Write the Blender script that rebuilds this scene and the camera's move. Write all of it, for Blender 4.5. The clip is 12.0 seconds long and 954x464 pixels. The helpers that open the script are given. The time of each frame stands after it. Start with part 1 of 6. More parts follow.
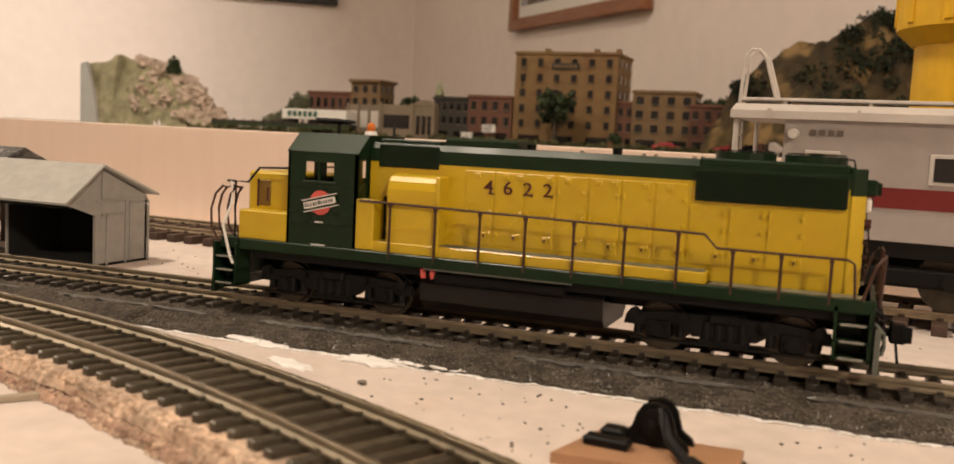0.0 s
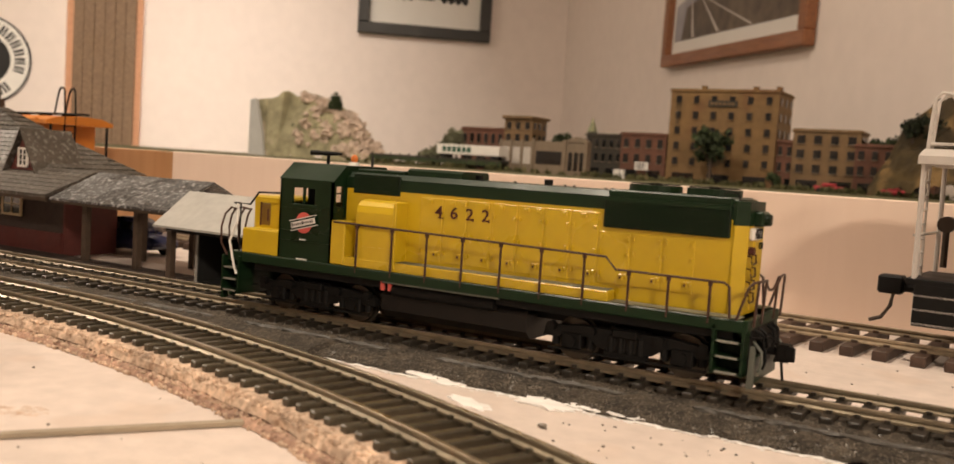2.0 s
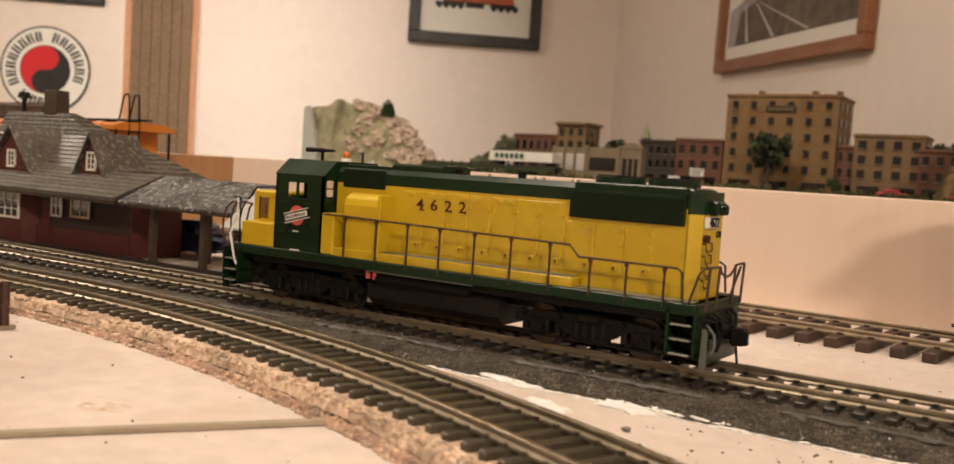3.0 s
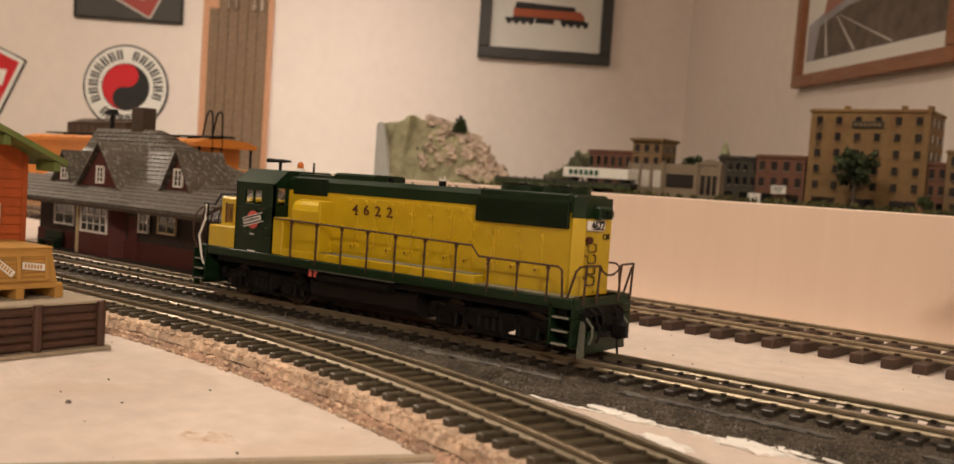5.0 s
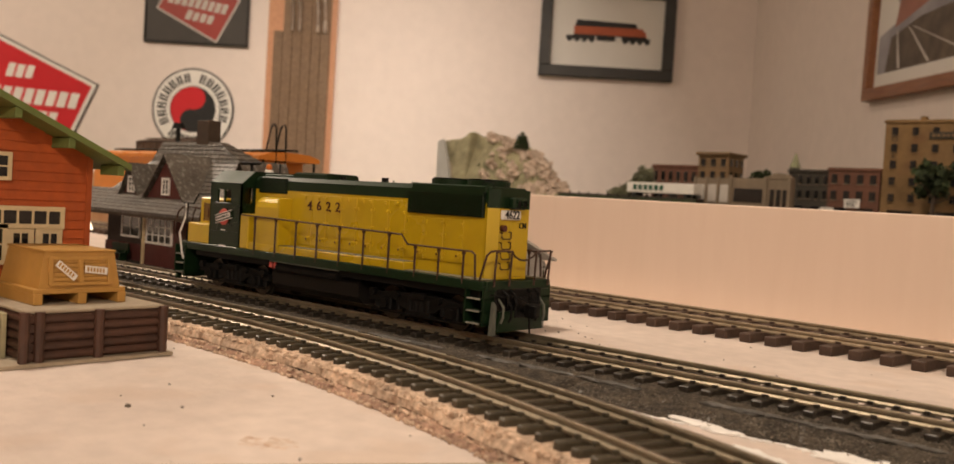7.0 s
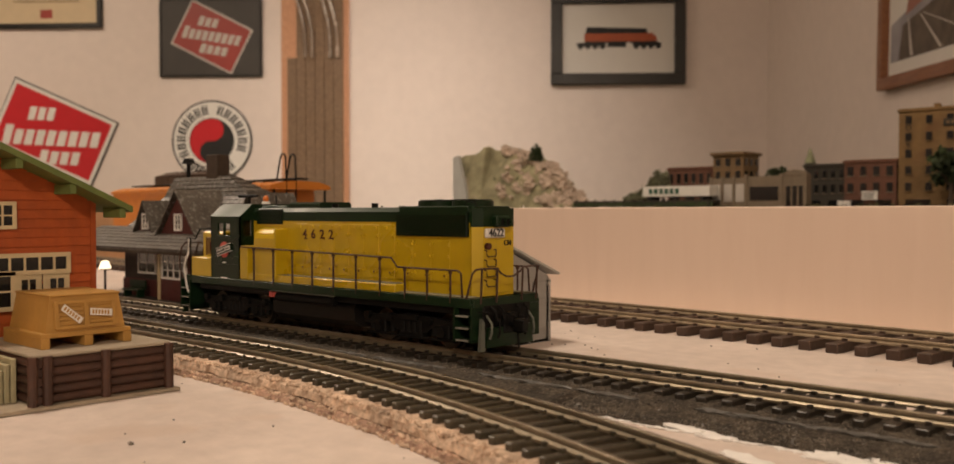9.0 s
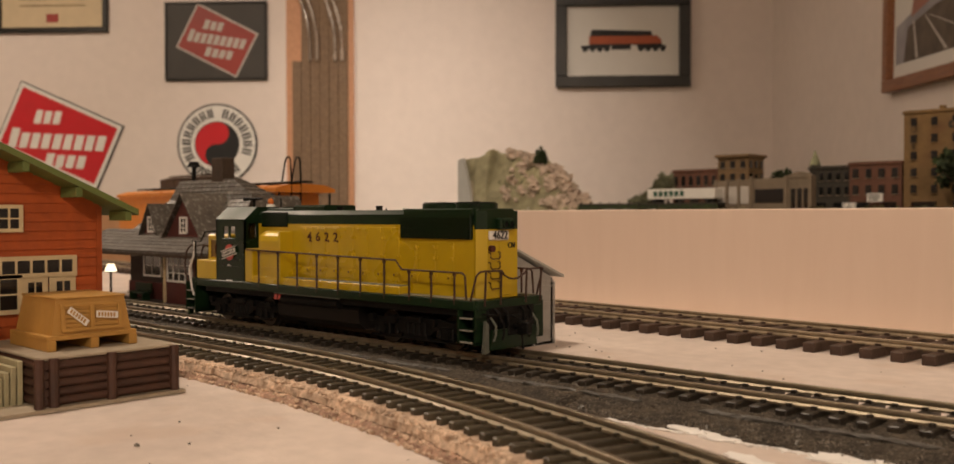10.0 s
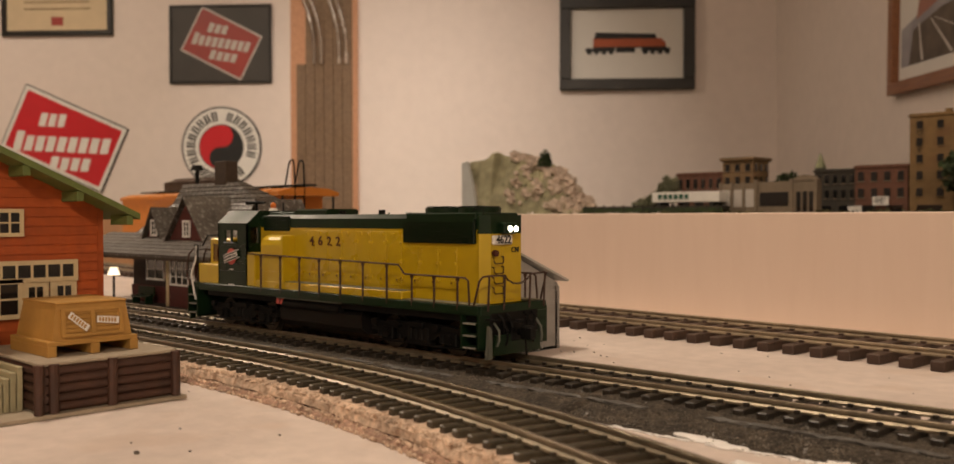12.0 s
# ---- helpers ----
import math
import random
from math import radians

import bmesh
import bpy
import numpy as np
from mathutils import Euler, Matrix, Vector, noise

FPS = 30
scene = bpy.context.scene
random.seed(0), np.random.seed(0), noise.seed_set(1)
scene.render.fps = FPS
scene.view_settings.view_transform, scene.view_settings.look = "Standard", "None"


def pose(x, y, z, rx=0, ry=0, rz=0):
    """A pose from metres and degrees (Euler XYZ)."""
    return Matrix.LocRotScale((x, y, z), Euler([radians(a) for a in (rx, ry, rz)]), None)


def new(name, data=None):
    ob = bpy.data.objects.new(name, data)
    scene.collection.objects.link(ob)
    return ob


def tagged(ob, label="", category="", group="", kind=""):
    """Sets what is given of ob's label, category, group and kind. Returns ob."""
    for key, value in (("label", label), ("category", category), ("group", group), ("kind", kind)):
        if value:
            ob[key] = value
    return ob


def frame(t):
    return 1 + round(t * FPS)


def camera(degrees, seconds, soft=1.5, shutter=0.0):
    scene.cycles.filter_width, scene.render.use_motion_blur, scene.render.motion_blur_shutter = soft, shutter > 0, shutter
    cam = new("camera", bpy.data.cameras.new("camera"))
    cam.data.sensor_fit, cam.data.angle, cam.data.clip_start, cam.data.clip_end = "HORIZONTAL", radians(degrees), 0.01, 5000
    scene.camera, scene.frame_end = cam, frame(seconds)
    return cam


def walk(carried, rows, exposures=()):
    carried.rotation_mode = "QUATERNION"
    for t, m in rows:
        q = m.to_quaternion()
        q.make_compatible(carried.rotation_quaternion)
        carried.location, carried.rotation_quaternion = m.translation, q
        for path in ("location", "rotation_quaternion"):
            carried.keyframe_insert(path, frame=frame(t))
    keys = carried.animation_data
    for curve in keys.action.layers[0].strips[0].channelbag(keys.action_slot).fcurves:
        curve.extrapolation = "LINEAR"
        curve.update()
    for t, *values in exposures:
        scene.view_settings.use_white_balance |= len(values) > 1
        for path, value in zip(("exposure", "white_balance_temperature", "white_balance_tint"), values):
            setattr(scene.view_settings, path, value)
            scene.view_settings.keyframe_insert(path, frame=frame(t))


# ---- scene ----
cam = camera(54.05, 12.0, soft=1.6)
cam.data.dof.use_dof, cam.data.dof.focus_distance, cam.data.dof.aperture_fstop = True, 0.32, 28.0
# seconds, eye (metres, main track centreline is y = 0), yaw, pitch, roll
ROWS = [
    (0.0, -0.0000, -0.2418, 0.0575, 21.91, -5.58, -2.86),
    (0.5, 0.0003, -0.2437, 0.0573, 24.36, -5.43, -3.51),
    (1.0, -0.0020, -0.2480, 0.0600, 27.30, -4.77, -3.53),
    (1.5, -0.0057, -0.2475, 0.0595, 29.92, -4.68, -3.59),
    (2.0, -0.0079, -0.2483, 0.0599, 30.71, -4.01, -3.64),
    (2.5, -0.0116, -0.2483, 0.0597, 31.38, -3.77, -3.72),
    (3.0, -0.0165, -0.2495, 0.0568, 33.57, -3.67, -3.59),
    (5.0, -0.0324, -0.2463, 0.0575, 37.57, -2.99, -3.77),
    (5.5, -0.0350, -0.2458, 0.0571, 38.35, -2.87, -3.72),
    (6.0, -0.0390, -0.2435, 0.0531, 39.06, -2.81, -3.73),
    (6.5, -0.0414, -0.2413, 0.0512, 40.32, -2.60, -3.82),
    (7.0, -0.0419, -0.2386, 0.0514, 41.24, -1.97, -3.47),
    (9.0, -0.0316, -0.2352, 0.0539, 42.71, -1.20, 0.02),
    (9.5, -0.0310, -0.2355, 0.0538, 42.91, -1.09, 0.08),
    (10.0, -0.0309, -0.2356, 0.0538, 43.01, -1.03, 0.10),
    (10.5, -0.0323, -0.2343, 0.0541, 43.11, -1.02, 0.08),
    (11.0, -0.0328, -0.2337, 0.0542, 43.18, -0.97, 0.03),
    (11.5, -0.0325, -0.2337, 0.0543, 43.28, -0.93, 0.07),
    (12.0, -0.0327, -0.2336, 0.0543, 43.26, -0.86, 0.08),
]
# seconds, stops, kelvin, tint: the picture darkens and warms as the room fills it
EXPOSURES = [(0.0, 0.17, 6500, 10), (2.5, 0.28, 6500, 10), (5.5, -0.05, 6650, 11), (7.0, -0.05, 6700, 12), (9.0, -0.33, 6850, 13), (12.0, -0.36, 6850, 13)]
walk(cam, [(t, pose(x, y, z, 90 + pitch, roll, yaw)) for t, x, y, z, yaw, pitch, roll in ROWS], EXPOSURES)

# where the locomotive stands along its track, second by second
LOCO_RUN = [
    (0.0, -0.0350),
    (0.5, -0.0532),
    (1.0, -0.0705),
    (1.5, -0.0891),
    (2.0, -0.1075),
    (2.5, -0.1254),
    (3.0, -0.1420),
    (5.0, -0.2130),
    (5.5, -0.2317),
    (6.0, -0.2495),
    (6.5, -0.2650),
    (7.0, -0.2728),
    (9.0, -0.2773),
    (9.5, -0.2772),
    (10.0, -0.2774),
    (10.5, -0.2776),
    (11.0, -0.2779),
    (11.5, -0.2777),
    (12.0, -0.2777),
]
RAIL_TOP = 0.0079

# ---- light: a basement room with unseen warm ceiling lamps, dim fill for bounced light ----
world = bpy.data.worlds.new("world")
scene.world = world
world.use_nodes = True
world.node_tree.nodes["Background"].inputs[0].default_value = (1.0, 0.75, 0.5, 1)
world.node_tree.nodes["Background"].inputs[1].default_value = 0.015

# room frame: a runs along the wall of signs, b comes out of it towards the camera
WALL_ORIGIN = Vector((-1.961, 2.064, 0.0))
ALONG = Vector((math.cos(radians(40)), math.sin(radians(40)), 0))
OUT = Vector((math.sin(radians(40)), -math.cos(radians(40)), 0))
CORNER_A, LEFT_A, BACK_B, FLOOR_Z, CEIL_Z = 0.776, -3.6, 7.4, -0.95, 1.45


def room(a, b, z):
    return WALL_ORIGIN + ALONG * a + OUT * b + Vector((0, 0, z))


def ceiling_lamp(a, b, size, watts, colour):
    data = bpy.data.lights.new("ceiling_lamp", "AREA")
    data.shape, data.size, data.energy, data.color = "DISK", size, watts, colour
    lamp = new("ceiling_lamp", data)
    lamp.matrix_world = pose(*room(a, b, CEIL_Z - 0.06))
    return lamp


def added_wall_spot(a, b, aim_a, aim_z, size, watts, spread, colour):
    """An unseen spot added at the ceiling to brighten the wall of signs."""
    data = bpy.data.lights.new("added_wall_spot", "AREA")
    data.shape, data.size, data.energy, data.color, data.spread = "DISK", size, watts, colour, radians(spread)
    lamp = new("added_wall_spot", data)
    eye = room(a, b, CEIL_Z - 0.12)
    lamp.matrix_world = Matrix.Translation(eye) @ (room(aim_a, 0, aim_z) - eye).to_track_quat("-Z", "Y").to_matrix().to_4x4()
    return lamp


WARM = (1.0, 0.84, 0.665)
# unseen lamps: two set by glints and shadows, the third added for brightness
LAMPS = [(-1.73, 1.30, 0.30, 24.0), (0.24, 5.4, 0.35, 68.0), (-0.40, 2.55, 0.30, 14.5)]
ADDED_SPOT = (-0.30, 1.30, -0.36, 0.02)
added_wall_spot(*ADDED_SPOT, 0.10, 2.8, 64, (1.0, 0.87, 0.74))
for a, b, size, watts in LAMPS:
    ceiling_lamp(a, b, size, watts, WARM)

# ---- materials ----
def material(name, colour, rough=0.6, metal=0.0, vary=0.12, scale=120.0, bump=0.0, bump_scale=None, dark=None, spots=0.0, spot_scale=40.0, random_tone=0.0, coat=0.0, spec=0.5):
    """A node material: base colour mottled at two scales, optional stains, bump and a tone that differs from piece to piece."""
    m = bpy.data.materials.new(name)
    m.use_nodes = True
    nt = m.node_tree
    n, l = nt.nodes, nt.links
    b = n["Principled BSDF"]
    b.inputs["Roughness"].default_value, b.inputs["Metallic"].default_value = rough, metal
    b.inputs["Coat Weight"].default_value = coat
    b.inputs["Specular IOR Level"].default_value = spec
    tc = n.new("ShaderNodeTexCoord")

    def tex(sc, detail=4.0):
        t = n.new("ShaderNodeTexNoise")
        t.inputs["Scale"].default_value, t.inputs["Detail"].default_value = sc, detail
        l.new(tc.outputs["Object"], t.inputs["Vector"])
        return t

    def mix(kind, fac, a, c):
        x = n.new("ShaderNodeMix")
        x.data_type, x.blend_type = "RGBA", kind
        for sock, v in ((x.inputs[0], fac), (x.inputs[6], a), (x.inputs[7], c)):
            if isinstance(v, (int, float)):
                sock.default_value = v
            elif isinstance(v, tuple):
                sock.default_value = v
            else:
                l.new(v, sock)
        return x.outputs[2]

    def ramp(src, lo, hi, p0=0.3, p1=0.7):
        r = n.new("ShaderNodeValToRGB")
        r.color_ramp.elements[0].position, r.color_ramp.elements[1].position = p0, p1
        r.color_ramp.elements[0].color, r.color_ramp.elements[1].color = (lo, lo, lo, 1), (hi, hi, hi, 1)
        l.new(src, r.inputs[0])
        return r.outputs[0]

    fine, coarse = tex(scale), tex(scale / 7)
    c = (*colour, 1)
    out = mix("MULTIPLY", 1.0, c, ramp(fine.outputs[0], 1 - vary, 1 + vary * 0.6))
    out = mix("MULTIPLY", 1.0, out, ramp(coarse.outputs[0], 1 - vary, 1 + vary * 0.4))
    if spots:
        s = tex(spot_scale, 2.0)
        out = mix("MIX", ramp(s.outputs[0], 0.0, spots, 0.56, 0.64), out, (*(dark or tuple(v * 0.4 for v in colour)), 1))
    if random_tone:
        info = n.new("ShaderNodeObjectInfo")
        out = mix("MULTIPLY", 1.0, out, ramp(info.outputs["Random"], 1 - random_tone, 1 + random_tone * 0.5, 0, 1))
    l.new(out, b.inputs["Base Color"])
    l.new(ramp(coarse.outputs[0], max(rough - 0.1, 0.05), min(rough + 0.1, 1.0)), b.inputs["Roughness"])
    if bump:
        bp = n.new("ShaderNodeBump")
        bp.inputs["Strength"].default_value, bp.inputs["Distance"].default_value = bump, 0.3 / (bump_scale or scale)
        l.new(tex(bump_scale or scale, 5.0).outputs[0], bp.inputs["Height"])
        l.new(bp.outputs[0], b.inputs["Normal"])
    return m


def clear_glass(name):
    """Clear plastic glazing."""
    m = bpy.data.materials.new(name)
    m.use_nodes = True
    b = m.node_tree.nodes["Principled BSDF"]
    b.inputs["Transmission Weight"].default_value, b.inputs["Roughness"].default_value, b.inputs["IOR"].default_value = 1.0, 0.03, 1.3
    b.inputs["Base Color"].default_value = (0.9, 0.88, 0.84, 1)
    return m


def wood(name, light, dark, rough=0.55, ring=30.0, stretch=(1, 12, 1)):
    m = material(name, light, rough, vary=0.06, scale=60)
    nt = m.node_tree
    n, l = nt.nodes, nt.links
    tc = n.new("ShaderNodeTexCoord")
    mp = n.new("ShaderNodeMapping")
    mp.inputs["Scale"].default_value = stretch
    t = n.new("ShaderNodeTexNoise")
    t.inputs["Scale"].default_value, t.inputs["Detail"].default_value, t.inputs["Distortion"].default_value = ring, 6.0, 0.6
    r = n.new("ShaderNodeValToRGB")
    r.color_ramp.elements[0].position, r.color_ramp.elements[1].position = 0.3, 0.72
    r.color_ramp.elements[0].color, r.color_ramp.elements[1].color = (*dark, 1), (*light, 1)
    l.new(tc.outputs["Object"], mp.inputs[0])
    l.new(mp.outputs[0], t.inputs["Vector"])
    l.new(t.outputs[0], r.inputs[0])
    l.new(r.outputs[0], n["Principled BSDF"].inputs["Base Color"])
    return m


def glowing(name, colour, strength):
    m = bpy.data.materials.new(name)
    m.use_nodes = True
    b = m.node_tree.nodes["Principled BSDF"]
    b.inputs["Base Color"].default_value = (*colour, 1)
    b.inputs["Emission Color"].default_value, b.inputs["Emission Strength"].default_value = (*colour, 1), strength
    return m


M = dict(
    wall=material("wall_paint", (0.80, 0.71, 0.66), 0.85, vary=0.03, scale=30, bump=0.05, bump_scale=400),
    ceiling=material("ceiling_paint", (0.75, 0.72, 0.68), 0.9, vary=0.03, scale=20),
    floor=material("carpet", (0.18, 0.13, 0.10), 0.95, vary=0.2, scale=200),
    table=material("table_paint", (0.68, 0.585, 0.525), 0.7, vary=0.09, scale=140, bump=0.35, bump_scale=420, dark=(0.58, 0.45, 0.36), spots=0.35, spot_scale=30),
    patch=material("plaster", (0.85, 0.83, 0.80), 0.7, vary=0.08, scale=300, bump=0.4),
    board=wood("riser_board", (0.83, 0.66, 0.545), (0.80, 0.63, 0.515), 0.6, 14.0, (9, 9, 1)),
    board2=wood("riser_board_dark", (0.50, 0.28, 0.14), (0.42, 0.22, 0.10), 0.5, 10.0, (9, 9, 1)),
    tie=material("tie_plastic", (0.038, 0.031, 0.023), 0.42, vary=0.25, scale=500, random_tone=0.3, bump=0.3),
    # lighter copy of the tie plastic, with the lit tops put into the colour
    tie_front=material("tie_plastic_lit", (0.066, 0.055, 0.036), 0.38, vary=0.3, scale=400, random_tone=0.3, bump=0.3),
    clear=clear_glass("clear_styrene"),
    tie_brown=material("tie_brown", (0.072, 0.040, 0.026), 0.6, vary=0.25, scale=400, random_tone=0.25, bump=0.3),
    rail=material("rail_metal", (0.27, 0.225, 0.155), 0.42, 0.55, vary=0.2, scale=250),
    railhead=material("rail_polished", (0.44, 0.38, 0.30), 0.32, 0.9, vary=0.2, scale=300),
    rail_dark=material("rail_weathered", (0.34, 0.26, 0.17), 0.5, 0.2, vary=0.25, scale=250),
    ballast=material("cinder", (0.070, 0.057, 0.043), 0.8, vary=0.6, scale=900, bump=1.0, bump_scale=1100, dark=(0.17, 0.145, 0.115), spots=0.5, spot_scale=1300, spec=0.2),
    grain=material("cinder_grain", (0.15, 0.128, 0.100), 0.34, vary=0.6, scale=700, spec=0.5),
    glue=material("grey_glue_wash", (0.085, 0.078, 0.068), 0.5, vary=0.3, scale=400, bump=0.4),
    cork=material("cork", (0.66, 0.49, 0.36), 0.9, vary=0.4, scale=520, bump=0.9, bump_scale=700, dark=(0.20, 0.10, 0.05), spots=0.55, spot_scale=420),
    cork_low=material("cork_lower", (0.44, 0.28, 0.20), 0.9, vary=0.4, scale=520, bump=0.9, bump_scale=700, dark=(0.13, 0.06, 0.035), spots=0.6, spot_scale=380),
    hose=material("hose_grey", (0.13, 0.14, 0.115), 0.5, vary=0.1, scale=300),
    green=material("loco_green", (0.008, 0.024, 0.009), 0.34, vary=0.12, scale=300, bump=0.04, spec=0.22),
    grille=material("loco_grille", (0.006, 0.015, 0.007), 0.5, vary=0.2, scale=400, spec=0.2),
    yellow=material("loco_yellow", (0.56, 0.385, 0.012), 0.30, vary=0.07, scale=160, bump=0.03, dark=(0.45, 0.24, 0.01), spots=0.12, spot_scale=60),
    black=material("loco_black", (0.006, 0.0055, 0.005), 0.55, vary=0.25, scale=400, bump=0.1, spec=0.2),
    tank=material("tank_black", (0.012, 0.010, 0.009), 0.42, vary=0.2, scale=200, spec=0.25),
    wheel=material("wheel_steel", (0.08, 0.068, 0.052), 0.35, 0.8, vary=0.2, scale=300),
    maroon=material("number_maroon", (0.07, 0.012, 0.008), 0.6),
    white=material("white_paint", (0.80, 0.78, 0.74), 0.5, vary=0.05, scale=300),
    cream=material("cream_paint", (0.62, 0.50, 0.30), 0.6, vary=0.08, scale=300),
    ink=material("black_ink", (0.01, 0.01, 0.01), 0.6),
    herald=material("herald_red", (0.60, 0.10, 0.08), 0.5),
    glass=material("dark_glass", (0.012, 0.012, 0.012), 0.12, vary=0.02, coat=0.3),
    grey=material("shed_grey", (0.30, 0.29, 0.27), 0.7, vary=0.1, scale=250, bump=0.15),
    roof_grey=material("shed_roof", (0.40, 0.39, 0.36), 0.75, vary=0.1, scale=200, bump=0.1),
    # near-black, the deep shade of the shed bay put into the colour
    shed_shade=material("shed_inside_shade", (0.008, 0.008, 0.007), 0.9, vary=0.15),
    # the pale spots are painted glints, the shiny flecks of the roof
    shingle=material("shingle_grey_glints", (0.075, 0.062, 0.048), 0.5, vary=0.35, scale=500, bump=0.7, bump_scale=500, random_tone=0.3, dark=(0.26, 0.25, 0.23), spots=0.45, spot_scale=430),
    # pale spots paint the white sparkle on the gritty canopy roof
    glitter=material("gritty_shingle_sparkle", (0.085, 0.085, 0.085), 0.4, vary=0.6, scale=500, bump=0.9, bump_scale=450, dark=(0.50, 0.50, 0.50), spots=0.6, spot_scale=520),
    depot_red=material("depot_red", (0.10, 0.022, 0.018), 0.7, vary=0.15, scale=300, bump=0.1),
    depot_dark=material("depot_dark", (0.045, 0.030, 0.024), 0.8, vary=0.2, scale=300),
    post=material("post_brown", (0.06, 0.038, 0.024), 0.75, vary=0.2, scale=300),
    brick_orange=material("brick_orange", (0.42, 0.080, 0.012), 0.65, vary=0.12, scale=300, bump=0.1, random_tone=0.12),
    roof_green=material("roof_green", (0.13, 0.17, 0.045), 0.6, vary=0.12, scale=300, bump=0.1),
    tan=material("tan_plastic", (0.50, 0.31, 0.11), 0.5, vary=0.06, scale=200),
    crate=material("crate_tan", (0.46, 0.25, 0.06), 0.5, vary=0.08, scale=260, bump=0.08),
    log=material("log_brown", (0.070, 0.030, 0.018), 0.6, vary=0.25, scale=300, bump=0.2, random_tone=0.2),
    concrete=material("concrete", (0.36, 0.30, 0.22), 0.8, vary=0.12, scale=250, bump=0.2),
    orange=material("caboose_orange", (0.60, 0.20, 0.02), 0.45, vary=0.08, scale=150),
    brown_car=material("boxcar_brown", (0.085, 0.045, 0.025), 0.7, vary=0.2, scale=200),
    silver=material("silver_grey", (0.38, 0.345, 0.325), 0.45, 0.15, vary=0.06, scale=150),
    stripe=material("stripe_red", (0.16, 0.012, 0.012), 0.5, vary=0.08, scale=150),
    lightgrey=material("light_grey", (0.54, 0.50, 0.46), 0.5, vary=0.06, scale=200),
    yellow2=material("toy_yellow", (0.78, 0.46, 0.02), 0.4, vary=0.08, scale=120),
    blue=material("car_blue", (0.012, 0.018, 0.075), 0.3, vary=0.1, scale=200, coat=0.4),
    rubber=material("rubber", (0.012, 0.012, 0.012), 0.7),
    terracotta=material("terracotta_plastic", (0.40, 0.22, 0.12), 0.5, vary=0.08, scale=200),
    foam=material("cut_foam", (0.50, 0.51, 0.50), 0.85, vary=0.05, scale=100),
    hill=material("hill_scenery", (0.43, 0.40, 0.25), 0.95, vary=0.35, scale=60, bump=0.8, bump_scale=160, dark=(0.54, 0.45, 0.34), spots=0.8, spot_scale=22),
    rock=material("rock_plaster", (0.66, 0.53, 0.43), 0.9, vary=0.3, scale=90, bump=0.8, bump_scale=160, dark=(0.15, 0.12, 0.06), spots=0.5, spot_scale=35),
    rock_dark=material("rock_brown", (0.065, 0.043, 0.013), 0.9, vary=0.5, scale=60, bump=0.8, bump_scale=90, dark=(0.22, 0.14, 0.055), spots=0.9, spot_scale=24),
    grass=material("grass_mat", (0.10, 0.10, 0.035), 0.95, vary=0.4, scale=120, bump=0.8, bump_scale=300, dark=(0.22, 0.17, 0.10), spots=0.6, spot_scale=60),
    leaf=material("foliage", (0.05, 0.075, 0.028), 0.9, vary=0.4, scale=200, random_tone=0.2),
    pine=material("dark_foliage", (0.020, 0.027, 0.010), 0.95, vary=0.4, scale=200),
    leaf_pale=material("foliage_pale", (0.27, 0.28, 0.17), 0.9, vary=0.4, scale=200),
    hotel=material("hotel_stone", (0.21, 0.125, 0.05), 0.8, vary=0.15, scale=130, bump=0.2, dark=(0.13, 0.05, 0.025), spots=0.4, spot_scale=22),
    brickred=material("town_brick", (0.15, 0.065, 0.040), 0.8, vary=0.2, scale=150, bump=0.2),
    brickdark=material("town_dark", (0.045, 0.038, 0.028), 0.8, vary=0.2, scale=150),
    stone=material("town_stone", (0.22, 0.17, 0.12), 0.8, vary=0.12, scale=130),
    town_tan=material("town_tan", (0.20, 0.125, 0.06), 0.8, vary=0.15, scale=130),
    pink=material("pink_car", (0.45, 0.05, 0.06), 0.5, vary=0.1),
    trailer_green=material("lettering_green", (0.02, 0.10, 0.06), 0.6),
    frame_black=material("frame_black", (0.018, 0.017, 0.015), 0.4, vary=0.1, scale=60),
    frame_wood=wood("frame_wood", (0.30, 0.12, 0.045), (0.19, 0.07, 0.03), 0.4, 20.0, (1, 8, 8)),
    mat_board=material("mat_board", (0.72, 0.70, 0.66), 0.8, vary=0.02, scale=20),
    print_grey=material("print_grey", (0.34, 0.33, 0.36), 0.6, vary=0.35, scale=9),
    print_dark=material("print_brown_grey", (0.13, 0.10, 0.075), 0.6, vary=0.4, scale=30),
    print_red=material("print_red", (0.36, 0.16, 0.12), 0.6, vary=0.3, scale=12),
    print_orange=material("print_orange", (0.42, 0.09, 0.03), 0.6, vary=0.1, scale=40),
    paper=material("certificate_paper", (0.66, 0.54, 0.36), 0.8, vary=0.06, scale=20),
    sign_red=material("sign_red", (0.62, 0.025, 0.035), 0.35, vary=0.04, scale=20),
    sign_dull=material("sign_dull_red", (0.34, 0.045, 0.035), 0.5, vary=0.1, scale=20),
    slate=material("slate_board", (0.055, 0.050, 0.045), 0.6, vary=0.15, scale=15),
    plank=wood("barn_plank", (0.26, 0.17, 0.10), (0.13, 0.08, 0.05), 0.7, 16.0, (12, 12, 1)),
    plank_edge=wood("plank_edge", (0.62, 0.33, 0.19), (0.50, 0.25, 0.14), 0.6, 12.0, (9, 9, 1)),
    chrome=material("track_nickel", (0.66, 0.61, 0.55), 0.22, 1.0, vary=0.1, scale=100),
